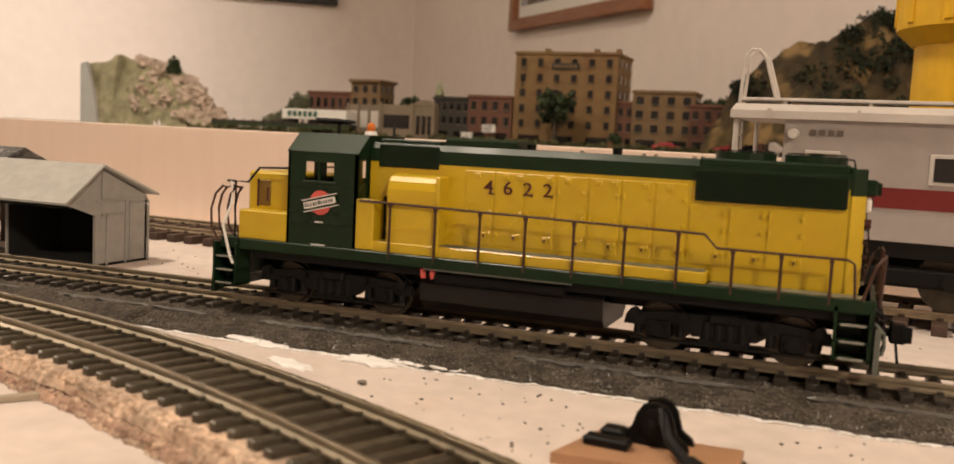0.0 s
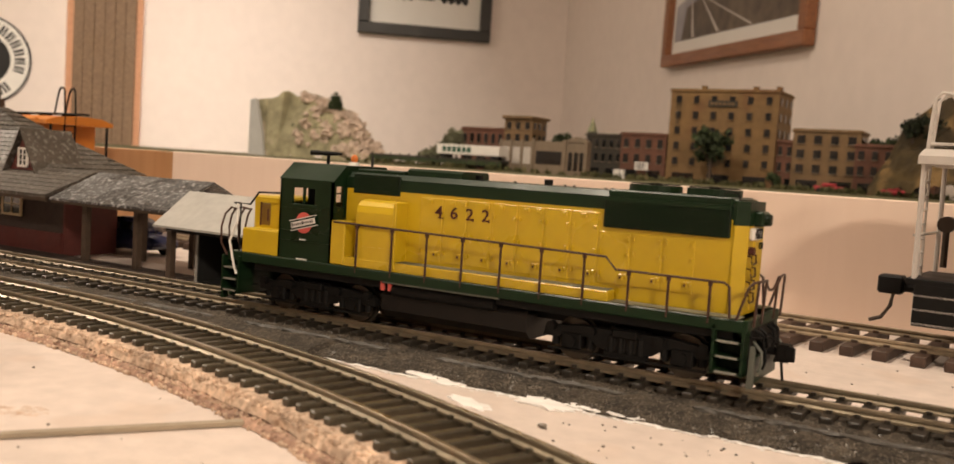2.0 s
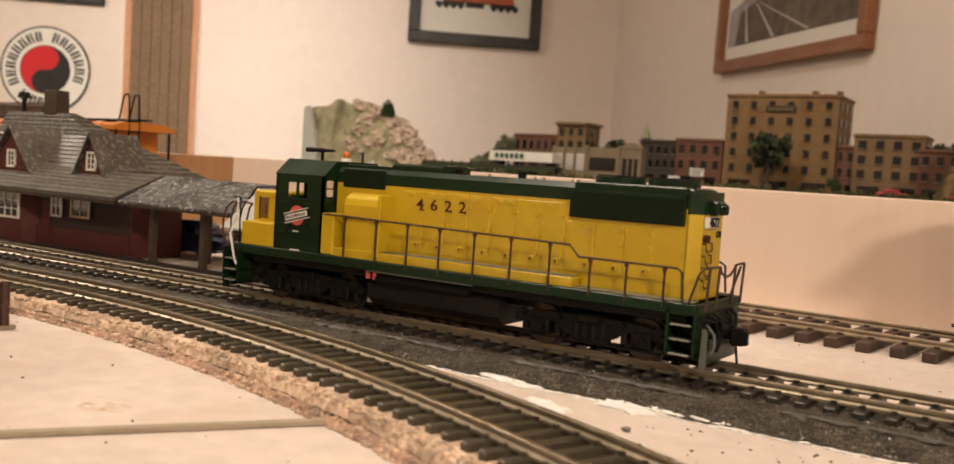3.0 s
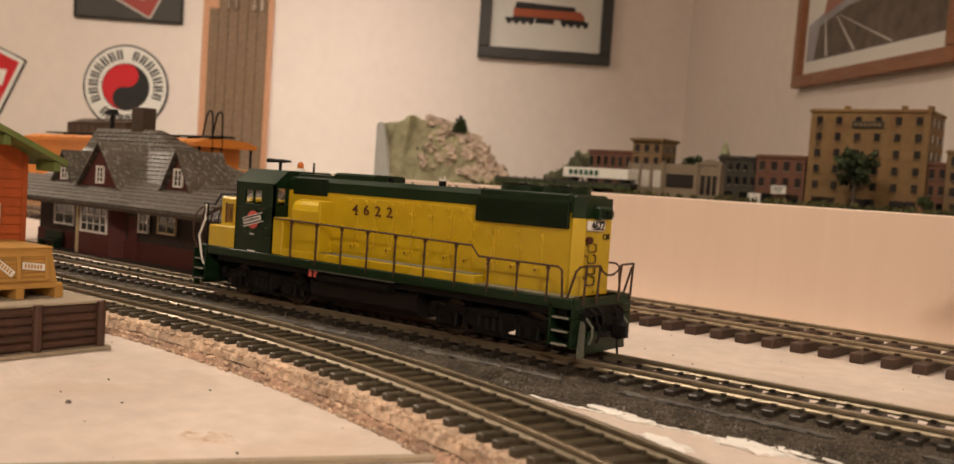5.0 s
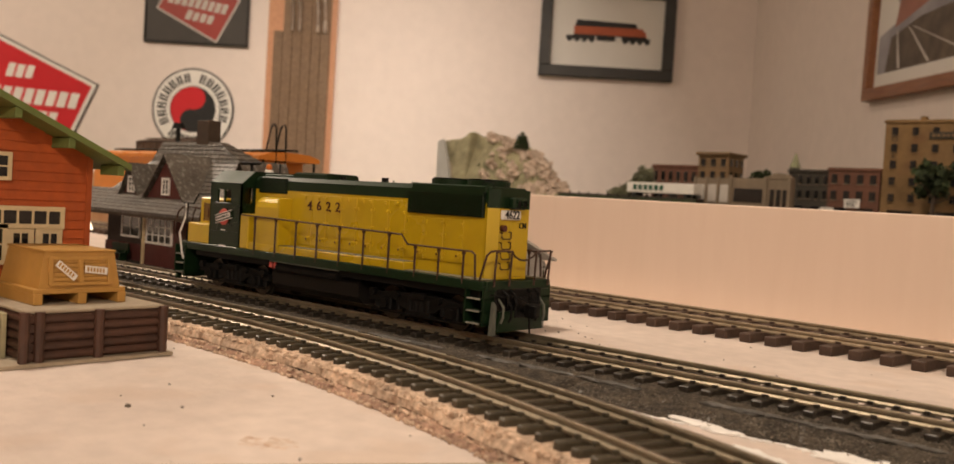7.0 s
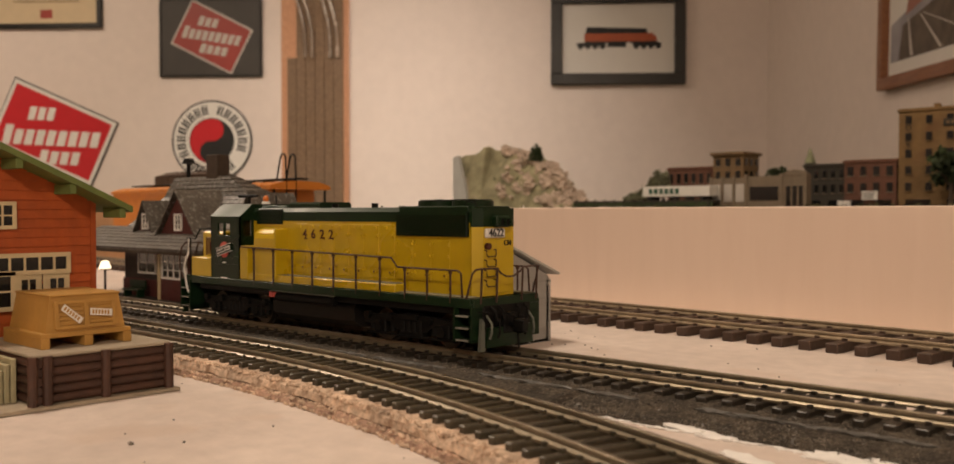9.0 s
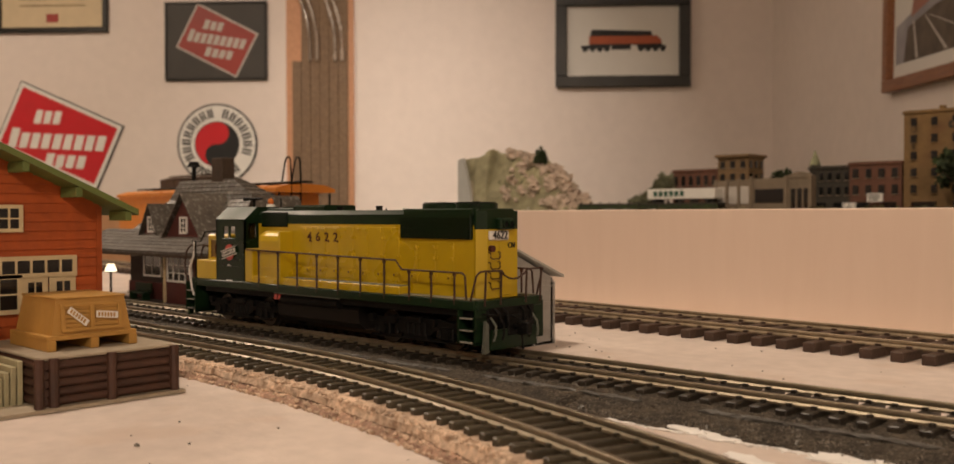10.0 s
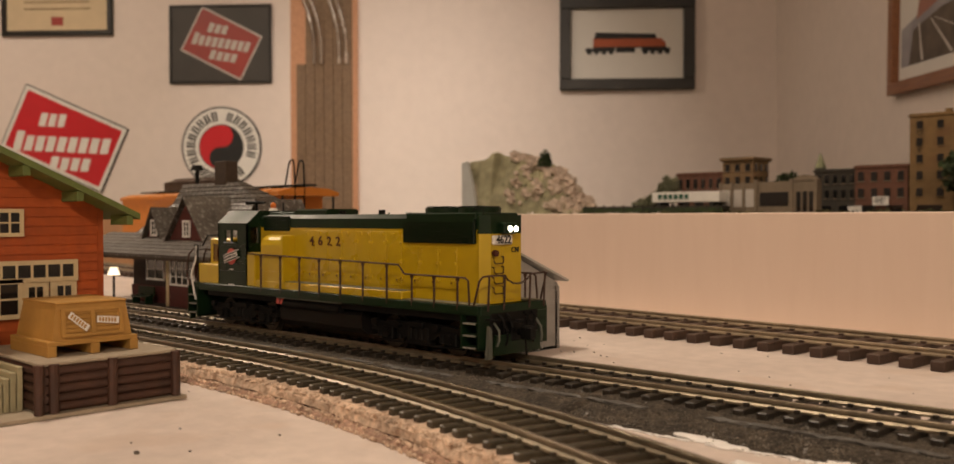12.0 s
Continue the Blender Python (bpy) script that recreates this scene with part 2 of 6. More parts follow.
    beacon=material("beacon_orange", (0.70, 0.18, 0.02), 0.3),
    lamp_lens=glowing("headlight_glow", (1.0, 0.93, 0.72), 9.0),
    lamp_shade=glowing("station_lamp_glow", (1.0, 0.85, 0.6), 2.5),
)


# ---- mesh helpers ----
def part(name, bm, mat, parent=None, label="", smooth=False):
    me = bpy.data.meshes.new(name)
    bmesh.ops.recalc_face_normals(bm, faces=bm.faces)
    if smooth:
        for f in bm.faces:
            f.smooth = True
    bm.to_mesh(me)
    bm.free()
    me.materials.append(M[mat] if isinstance(mat, str) else mat)
    ob = new(name, me)
    ob.parent = parent
    if label:
        ob["label"] = label
    return ob


def thing(name, label, category, m=None, group="", kind=""):
    ob = new(name)
    ob.empty_display_size = 0.01
    if m is not None:
        ob.matrix_world = m
    return tagged(ob, label, category, group, kind)


def box(bm, x0, x1, y0, y1, z0, z1, bev=0.0, m=None):
    r = bmesh.ops.create_cube(bm, size=1.0)
    v = r["verts"]
    mat = Matrix.Translation(((x0 + x1) / 2, (y0 + y1) / 2, (z0 + z1) / 2)) @ Matrix.Diagonal((x1 - x0, y1 - y0, z1 - z0, 1))
    bmesh.ops.transform(bm, matrix=(m @ mat) if m is not None else mat, verts=v)
    if bev:
        e = list({e for q in v for e in q.link_edges})
        bmesh.ops.bevel(bm, geom=e, offset=bev, segments=1, affect="EDGES")
    return bm


def B():
    return bmesh.new()


def boxed(x0, x1, y0, y1, z0, z1, bev=0.0, m=None):
    return box(B(), x0, x1, y0, y1, z0, z1, bev, m)


def rod(bm, p, q, r, r2=None, seg=8):
    p, q = Vector(p), Vector(q)
    d = q - p
    m = Matrix.Translation((p + q) / 2) @ d.to_track_quat("Z", "Y").to_matrix().to_4x4()
    bmesh.ops.create_cone(bm, cap_ends=True, segments=seg, radius1=r, radius2=r if r2 is None else r2, depth=d.length, matrix=m)
    return bm


def wire(bm, pts, r, seg=6):
    """One bent round bar through the points."""
    pts = [Vector(p) for p in pts]
    rings = []
    for k, p in enumerate(pts):
        d = (pts[min(k + 1, len(pts) - 1)] - pts[max(k - 1, 0)]).normalized()
        q = d.to_track_quat("Z", "Y").to_matrix()
        rings.append([bm.verts.new(p + q @ Vector((r * math.cos(2 * math.pi * i / seg), r * math.sin(2 * math.pi * i / seg), 0))) for i in range(seg)])
    for a, b in zip(rings[:-1], rings[1:]):
        da = [(b[n].co - a[0].co).length for n in range(seg)]
        o = da.index(min(da))
        for i in range(seg):
            bm.faces.new((a[i], a[(i + 1) % seg], b[(i + 1 + o) % seg], b[(i + o) % seg]))
    bm.faces.new(rings[0][::-1])
    bm.faces.new(rings[-1])
    return bm


def prism(bm, pts, y0, y1, axis="y", m=None):
    """Extrude a polygon: pts are (x, z) for axis y, (y, z) for axis x, (x, y) for axis z."""
    def at(p, h):
        v = {"y": (p[0], h, p[1]), "x": (h, p[0], p[1]), "z": (p[0], p[1], h)}[axis]
        return m @ Vector(v) if m is not None else Vector(v)
    a = [bm.verts.new(at(p, y0)) for p in pts]
    b = [bm.verts.new(at(p, y1)) for p in pts]
    bm.faces.new(a)
    bm.faces.new(b[::-1])
    k = len(pts)
    for i in range(k):
        bm.faces.new((a[i], b[i], b[(i + 1) % k], a[(i + 1) % k]))
    return bm


def words(name, text, size, mat, parent, m, label="", align="CENTER", bold=0.0, extrude=0.0002, width=1.0):
    cu = bpy.data.curves.new(name, "FONT")
    cu.body, cu.size, cu.extrude, cu.offset = text, size, extrude, bold
    cu.align_x, cu.align_y = align, "CENTER"
    cu.materials.append(M[mat])
    ob = new(name, cu)
    ob.parent = parent
    ob.matrix_local = m @ Matrix.Diagonal((width, 1, 1, 1))
    if label:
        ob["label"] = label
    return ob


def blob(bm, c, r, squash=(1, 1, 1), rough=0.3, sub=1, seed=0):
    q = bmesh.ops.create_icosphere(bm, subdivisions=sub, radius=r)
    for v in q["verts"]:
        k = 1 + rough * noise.noise(v.co * (1.7 / r) + Vector((seed * 3.1, seed, 0)))
        v.co = Vector((v.co.x * squash[0], v.co.y * squash[1], v.co.z * squash[2])) * k + Vector(c)
    return bm


def tuft_crown(bm, c, r, count, seed, leaf=0.12):
    """A crown of many small leaf cards and clumps with gaps."""
    rnd = random.Random(seed)
    for i in range(count):
        d = Vector((rnd.gauss(0, 1), rnd.gauss(0, 1), rnd.gauss(0, 0.8)))
        d = d.normalized() * r * (0.45 + 0.6 * rnd.random())
        p = Vector(c) + d
        s = r * leaf * (0.6 + rnd.random())
        q = Euler((rnd.random() * 6, rnd.random() * 6, rnd.random() * 6)).to_matrix()
        vs = [bm.verts.new(p + q @ Vector(v) * s) for v in ((-1, -0.7, 0), (1, -0.6, 0.3), (0.9, 0.8, -0.2), (-0.8, 0.9, 0.3))]
        bm.faces.new(vs)
    return bm

# ---- the room ----
def room_wall(name, a0, a1, b0, b1, z0, z1, mat):
    """An upright or level slab given in room axes."""
    m = Matrix(((ALONG.x, OUT.x, 0, WALL_ORIGIN.x), (ALONG.y, OUT.y, 0, WALL_ORIGIN.y), (0, 0, 1, 0), (0, 0, 0, 1)))
    return tagged(part(name, boxed(a0, a1, b0, b1, z0, z1, 0, m), mat), kind="structure")


room_wall("wall_signs", LEFT_A, CORNER_A, -0.1, 0, FLOOR_Z, CEIL_Z, "wall")
room_wall("wall_town", CORNER_A, CORNER_A + 0.1, -0.1, BACK_B, FLOOR_Z, CEIL_Z, "wall")
room_wall("wall_left", LEFT_A - 0.1, LEFT_A, -0.1, BACK_B, FLOOR_Z, CEIL_Z, "wall")
room_wall("wall_behind", LEFT_A, CORNER_A, BACK_B, BACK_B + 0.1, FLOOR_Z, CEIL_Z, "wall")
room_wall("floor", LEFT_A, CORNER_A, 0, BACK_B, FLOOR_Z - 0.1, FLOOR_Z, "floor")
room_wall("ceiling", LEFT_A, CORNER_A, 0, BACK_B, CEIL_Z, CEIL_Z + 0.1, "ceiling")
# assumed fixtures for the unseen lamps
for a, b, size, watts in LAMPS:
    fixture = thing("ceiling_light", "unseen round white ceiling light fixture", "lamp", pose(*room(a, b, CEIL_Z)), group="ceiling lights")
    part("canopy", rod(B(), (0, 0, -0.045), (0, 0, 0), size * 0.6, seg=32), "white", fixture)
# made-up fitting for the added wall spot, out of view
spot = thing("added_spotlight", "unseen small white spotlight added to brighten the wall", "lamp", pose(*room(ADDED_SPOT[0], ADDED_SPOT[1], CEIL_Z)))
part("canopy", rod(B(), (0, 0, -0.02), (0, 0, 0), 0.05, seg=24), "white", spot)
part("stem", rod(B(), (0, 0, -0.09), (0, 0, -0.02), 0.008), "white", spot)

# ---- the layout's table and the raised deck behind its riser board ----
BOARD = Matrix.Translation((-0.389, 0.222, 0)) @ pose(0, 0, 0, 0, 0, -3.3)
DECK = 0.0568


def table_top():
    bm = B()
    w2 = [room(CORNER_A - 0.005, b, 0) for b in (2.05, 3.7)]
    left = BOARD @ Vector((-1.6, 0.02, 0))
    pts = [(left.x, left.y), tuple(w2[0].xy), tuple(w2[1].xy), (-0.2, -1.1), (left.x - 0.5, -0.5)]
    prism(bm, pts, -0.04, 0.0, "z")
    return tagged(part("table_top", bm, "table"), "beige painted layout table top with flecks and stains", "table", kind="structure")


table_top()
def bench_base(name, pts, top):
    """A plain closed base under a deck, down to the floor."""
    c = sum((Vector((x, y)) for x, y in pts), Vector((0, 0))) / len(pts)
    inner = [tuple(c + (Vector(p) - c) * 0.9) for p in pts]
    tagged(part(name, prism(B(), inner, FLOOR_Z, top, "z"), "board2"), "plain plywood base under the layout", "base", kind="structure")


bench_base("table_base", [tuple(v.xy) for v in (BOARD @ Vector((-1.6, 0.02, 0)), room(CORNER_A - 0.005, 2.05, 0), room(CORNER_A - 0.005, 3.7, 0))] + [(-0.2, -1.1), ((BOARD @ Vector((-1.6, 0.02, 0))).x - 0.5, -0.5)], -0.041)
bench_base("deck_base", [tuple(v.xy) for v in (BOARD @ Vector((-1.6, 0.0125, 0)), BOARD @ Vector((0.62, 0.0125, 0)), room(CORNER_A - 0.003, 2.2, 0), room(CORNER_A - 0.003, 0.003, 0), room(-2.2, 0.003, 0))], DECK - 0.021)
# joint between two table boards
seam_a, seam_b = Vector((-0.152, -0.099, 0)), Vector((-0.245, -0.230, 0))
d = (seam_b - seam_a).normalized()
q = Vector((-d.y, d.x, 0)) * 0.0011
bm = B()
lip = [seam_a - q, seam_a + q, seam_b + q, seam_b - q]
prism(bm, [(v.x, v.y) for v in lip], 0.0002, 0.0012, "z")
tagged(part("table_joint", bm, "concrete"), "raised filler line between two table boards", "trim", kind="structure")

bm = B()
box(bm, -0.165, 0.80, 0, 0.012, -0.001, DECK, 0.0004, BOARD)
tagged(part("riser_board", bm, "board"), "pale plywood riser board with faint grain", "board", kind="structure")
tagged(part("riser_board_left", boxed(-1.6, -0.166, 0.0015, 0.012, -0.001, DECK - 0.0003, 0.0004, BOARD), "board2"), "orange-brown plywood riser board", "board", kind="structure")
bm = B()
p = [BOARD @ Vector((x, 0.0125, 0)) for x in (-1.6, 0.62)]
w = [room(CORNER_A - 0.003, b, 0) for b in (2.2, 0.003)] + [room(-2.2, 0.003, 0)]
prism(bm, [(v.x, v.y) for v in (p[0], p[1], *w)], DECK - 0.02, DECK - 0.001, "z")
tagged(part("upper_deck", bm, "grass"), "scenic upper deck with dry ground cover", "ground", kind="structure")


# ---- tracks ----
def arc_path(kind):
    """Points (x, y, heading) of a track centreline."""
    out = []
    if kind == "main":
        return [(-0.95 + 0.01 * i, 0.0, 0.0) for i in range(130)]
    if kind == "back":
        a = radians(-4.6)
        return [(-1.0 * math.cos(a) + 0.02 * i * math.cos(a) - 0.22, 0.1510 + (-1.0 + 0.02 * i) * math.sin(a), a) for i in range(84)]
    radius, start = 0.559, -0.310
    for i in range(32):
        out.append((start - 0.64 + 0.02 * i, -0.0535, 0.0))
    for i in range(45):
        h = -radians(i * 1.2)
        out.append((start - radius * math.sin(h), -0.0535 - radius * (1 - math.cos(h)), h))
    return out


def offset_path(path, off):
    return [(x - math.sin(h) * off, y + math.cos(h) * off, h) for x, y, h in path]


def sweep(bm, path, profile):
    """Sweep a closed profile of (across, up) along a path."""
    rings = []
    for x, y, h in path:
        rings.append([bm.verts.new((x - math.sin(h) * a, y + math.cos(h) * a, z)) for a, z in profile])
    k = len(profile)
    for r, s in zip(rings[:-1], rings[1:]):
        for i in range(k):
            bm.faces.new((r[i], s[i], s[(i + 1) % k], r[(i + 1) % k]))
    bm.faces.new(rings[0])
    bm.faces.new(rings[-1][::-1])
    return bm


def rail_profile(top, high, wide):
    w, f = wide / 2, wide * 0.95
    t = 0.0006
    return [(-f, top - high), (f, top - high), (f, top - high + t), (w * 0.45, top - high + 2 * t), (w * 0.45, top - 2 * t), (w, top - 1.5 * t), (w, top - 0.3 * t), (w * 0.7, top), (-w * 0.7, top), (-w, top - 0.3 * t), (-w, top - 1.5 * t), (-w * 0.45, top - 2 * t), (-w * 0.45, top - high + 2 * t), (-f, top - high + t)]


def along(path, step):
    """Evenly spaced stations on a path."""
    out, left = [], 0.0
    for (x, y, h), (u, v, k) in zip(path[:-1], path[1:]):
        n = math.hypot(u - x, v - y)
        while left < n:
            f = left / n
            out.append((x + (u - x) * f, y + (v - y) * f, h + (k - h) * f))
            left += step
        left -= n
    return out


def track(name, label, path, gauge, top, rail_high, rail_wide, tie, step, rail_mat, tie_mat, skip=None):
    t = thing(name, label, "track", kind="structure")
    tie_top = top - rail_high
    for sgn in (-1, 1):
        line = offset_path(path, sgn * (gauge / 2 + rail_wide / 2))
        rail = part("rail", sweep(B(), line, rail_profile(top, rail_high, rail_wide)), rail_mat, t)
        if rail_mat == "rail":
            w = rail_wide * 0.38
            part("running_surface", sweep(B(), line, [(-w, top - 0.0001), (w, top - 0.0001), (w, top + 0.00006), (-w, top + 0.00006)]), "railhead", rail, "polished metal running surface")
    bm = B()
    box(bm, -tie[0] / 2, tie[0] / 2, -tie[1] / 2, tie[1] / 2, -tie[2], 0, 0.0003)
    for sgn in (-1, 1):
        for off in (-0.0013, 0.0013):
            y = sgn * (gauge / 2 + rail_wide / 2) + off
            box(bm, -tie[0] * 0.22, tie[0] * 0.22, y - 0.0005, y + 0.0005, 0, 0.0009)
    first = None
    rnd = random.Random(len(name))
    for x, y, h in along(path, step):
        if first is None:
            first = ob = part("tie", bm, tie_mat, t)
        else:
            ob = new("tie", first.data)
            ob.parent = t
        ob.matrix_local = pose(x + rnd.uniform(-0.0003, 0.0003), y, tie_top, 0, 0, math.degrees(h) + rnd.uniform(-1, 1))
    return t


MAIN, FRONT, BACK = arc_path("main"), arc_path("front"), arc_path("back")
# cork roadbed under the curving track
bm = B()
FRONT_TOP = 0.0092
sweep(bm, FRONT, [(-0.0196, 0.0021), (0.0190, 0.0021), (0.0175, 0.0049), (-0.0168, 0.0049), (-0.0190, 0.0041)])
bmesh.ops.subdivide_edges(bm, edges=bm.edges[:], cuts=2, use_grid_fill=True)
for v in bm.verts:
    v.co += Vector((noise.noise(v.co * 300), noise.noise(v.co * 300 + Vector((9, 0, 0))), 0.6 * noise.noise(v.co * 300 + Vector((0, 9, 0))))) * 0.0009
    v.co.z = max(v.co.z, 0.0001)
cork = tagged(part("cork_roadbed", bm, "cork"), "crumbly tan cork roadbed under the curving track", "roadbed", kind="structure")
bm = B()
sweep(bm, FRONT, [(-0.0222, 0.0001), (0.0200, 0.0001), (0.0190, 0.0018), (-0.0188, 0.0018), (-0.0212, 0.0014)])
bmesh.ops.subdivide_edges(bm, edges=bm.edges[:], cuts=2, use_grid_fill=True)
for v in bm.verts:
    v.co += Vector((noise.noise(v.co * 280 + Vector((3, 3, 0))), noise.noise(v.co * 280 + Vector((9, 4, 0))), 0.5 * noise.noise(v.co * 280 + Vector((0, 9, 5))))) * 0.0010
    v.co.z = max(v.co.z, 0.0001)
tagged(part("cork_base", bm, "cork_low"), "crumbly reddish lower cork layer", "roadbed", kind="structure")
# loose cork crumbs on the shoulder
bm = B()
rnd = random.Random(4)
for x, y, h in along(FRONT, 0.0009):
    if x < -0.42:
        continue
    for k in range(5):
        off = -rnd.uniform(0.0155, 0.0228)
        z = 0.0047 if off > -0.0190 else 0.0016 if off > -0.0212 else 0.0005
        blob(bm, (x - math.sin(h) * off, y + math.cos(h) * off, z), rnd.uniform(0.0004, 0.0010), (1, 1, 0.7), 0.6, 1, k) if k == 0 else rod(bm, (x - math.sin(h) * off, y + math.cos(h) * off, z - 0.0004), (x - math.sin(h) * off + rnd.uniform(-5e-4, 5e-4), y + math.cos(h) * off, z + 0.0004), rnd.uniform(0.0003, 0.0007), 0.0002, 5)
tagged(part("cork_crumbs", bm, "cork"), "loose crumbs of tan cork", "crumbs", kind="stuff")


def ballast_height(y, near=-0.0325):
    """Full height between the rails, falling away to the near edge."""
    return 0.0036 if y > -0.0155 else 0.0036 * max(0.12, (y - near) / (-0.0155 - near)) ** 0.8


def ballast_bed():
    """A long low bed of black cinders, uneven, under and before the main track."""
    bm = B()
    nx, ny = 560, 34
    grid = []
    for i in range(nx + 1):
        x = -0.95 + 1.28 * i / nx
        # near edge follows the curving track on the left and runs free on the right
        near = -0.0325 - 0.0025 * noise.noise(Vector((x * 60, 0, 3))) - 0.0012 * noise.noise(Vector((x * 260, 1, 3)))
        if x < -0.19:
            near = -0.0400
        far = 0.0165 + 0.002 * noise.noise(Vector((x * 70, 5, 1)))
        row = []
        for j in range(ny + 1):
            f = j / ny
            y = near + (far - near) * f
            edge = min(1.0, (1 - abs(2 * f - 1)) * 5)
            z = 0.0002 + ballast_height(y, near) * edge + (noise.noise(Vector((x * 900, y * 900, 0))) * 0.0007 + noise.noise(Vector((x * 250, y * 250, 4))) * 0.0005) * edge
            row.append(bm.verts.new((x, y, max(z, 0.0003))))
        grid.append(row)
    for i in range(nx):
        for j in range(ny):
            bm.faces.new((grid[i][j], grid[i + 1][j], grid[i + 1][j + 1], grid[i][j + 1]))
    return tagged(part("ballast", bm, "ballast"), "bed of fine dark brown-grey cinder ballast", "ballast", kind="stuff")


ballast_bed()
rnd = random.Random(11)
vs, fs = [], []
for i in range(30000):
    x, y, s = rnd.uniform(-0.5, 0.2), rnd.uniform(-0.031, -0.012) if rnd.random() < 0.8 else rnd.uniform(-0.006, 0.006), rnd.uniform(0.0002, 0.0005)
    z = ballast_height(y) - 0.0001
    k = len(vs)
    a = rnd.uniform(0, 6.28)
    for j in range(3):
        vs.append((x + s * math.cos(a + j * 2.1), y + s * math.sin(a + j * 2.1), z))
    vs.append((x, y, z + s * rnd.uniform(0.6, 1.5)))
    fs += [(k, k + 1, k + 3), (k + 1, k + 2, k + 3), (k + 2, k, k + 3)]
me = bpy.data.meshes.new("cinder_grains")
me.from_pydata(vs, [], fs)
me.materials.append(M["grain"])
tagged(new("cinder_grains", me), "loose dark cinder grains", "ballast", kind="stuff")

# grey dried glue strip along the main track's near edge
bm = B()
for i in range(150):
    x = -0.60 + 0.0055 * i
    k = noise.noise(Vector((x * 40, 2, 2)))
    if k < -0.08:
        continue
    w = 0.0016 + 0.0012 * k
    blob(bm, (x, -0.0200, 0.0031), 0.0040, (1.3, 0.28 + 0.25 * k, 0.18), 0.5, 2, i)
tagged(part("glue_wash", bm, "glue"), "grey dried glue along the ballast edge", "ballast", kind="stuff")

track("main_track", "straight model railway track with dark ties on cinder ballast", MAIN, 0.0165, RAIL_TOP, 0.0025, 0.0010, (0.0030, 0.0300, 0.0022), 0.0068, "rail", "tie")
track("front_track", "curving model railway track with black ties on cork", FRONT, 0.0165, FRONT_TOP, 0.0026, 0.0010, (0.0025, 0.0300, 0.0024), 0.0062, "rail", "tie_front")
track("back_track", "bare larger-gauge track with thick brown ties on the table", BACK, 0.0318, 0.0065, 0.0027, 0.0015, (0.0050, 0.0580, 0.0038), 0.0114, "rail_dark", "tie_brown")

M["tread"] = material("worn_tread", (0.16, 0.145, 0.08), 0.85, vary=0.3, scale=260)
M["tread_edge"] = material("tread_edge", (0.24, 0.235, 0.20), 0.5, vary=0.2, scale=260)
M["stanchion"] = material("stanchion_brown", (0.048, 0.017, 0.009), 0.5, vary=0.1)
M["ladder"] = material("ladder_yellow", (0.17, 0.095, 0.012), 0.5, vary=0.1)


LAMP_Y, LAMP_Z = (-0.0014, 0.0014), 0.0428


# ---- the locomotive: x along its length, near side is -y, z from the rail top ----
def locomotive():
    L = thing("diesel_locomotive", "yellow and dark green model diesel locomotive with black trucks", "locomotive", pose(LOCO_RUN[0][1], 0, RAIL_TOP))
    mm = 0.001

    def pbox(name, u0, u1, y0, y1, w0, w1, mat, bev=0.3, label="", parent=None):
        return part(name, boxed(u0 * mm, u1 * mm, y0 * mm, y1 * mm, w0 * mm, w1 * mm, bev * mm), mat, parent or L, label)

    # frame and walkway
    bm = B()
    box(bm, -0.128, 0.0415, -0.0172, 0.0172, 0.0150, 0.0182, 0.0003)
    part("walkway", bm, "green", L)
    part("underframe", boxed(-0.124, 0.0385, -0.0150, 0.0150, 0.0126, 0.0151, 0.0003), "black", L)
    for sgn in (-1, 1):
        ledge = part("side_ledge", boxed(-0.0895, 0.0045, min(sgn * 0.010, sgn * 0.0160), max(sgn * 0.010, sgn * 0.0160), 0.0180, 0.0210, 0.0003), "yellow", L)
        part("ledge_tread", boxed(-0.066, 0.0040, min(sgn * 0.0105, sgn * 0.0155), max(sgn * 0.0105, sgn * 0.0155), 0.0208, 0.0212), "tread", ledge, "worn grey-olive walkway tread")
        part("walkway_tread", boxed(0.0050, 0.0400, min(sgn * 0.0105, sgn * 0.0165), max(sgn * 0.0105, sgn * 0.0165), 0.0180, 0.01845), "tread", L)

    # long hood
    hood = pbox("long_hood", -90, 35.6, -10.2, 10.2, 18, 43.2, "yellow", 0.4)
    bm = B()
    prism(bm, [(-0.0103, 0.0426), (0.0103, 0.0426), (0.0103, 0.0462), (0.0088, 0.0478), (-0.0088, 0.0478), (-0.0103, 0.0462)], -0.0900, 0.0358, "x")
    part("hood_top", bm, "green", L, "dark green hood roof")
    rnd = random.Random(5)
    # doors, seams, latches and louvres on both hood sides
    for sgn in (-1, 1):
        y = sgn * 0.0102
        us = [-61, -52.5, -44, -35.5, -27, -18.5, -10, -1.5, 8, 17, 26]
        for u0, u1 in zip(us[:-1], us[1:]):
            top = 41.6 if u1 < 1 else 36.6
            bm = B()
            box(bm, (u0 + 0.35) * mm, (u1 - 0.35) * mm, y - 0.00022, y + 0.00022, 0.0222, top * mm, 0.00012)
            door = part("hood_door", bm, "yellow", L)
            for w in (24.6, 30.5) if -62 < u0 < -40 else (24.6, 30.5, 37.0 if top > 40 else 34.5):
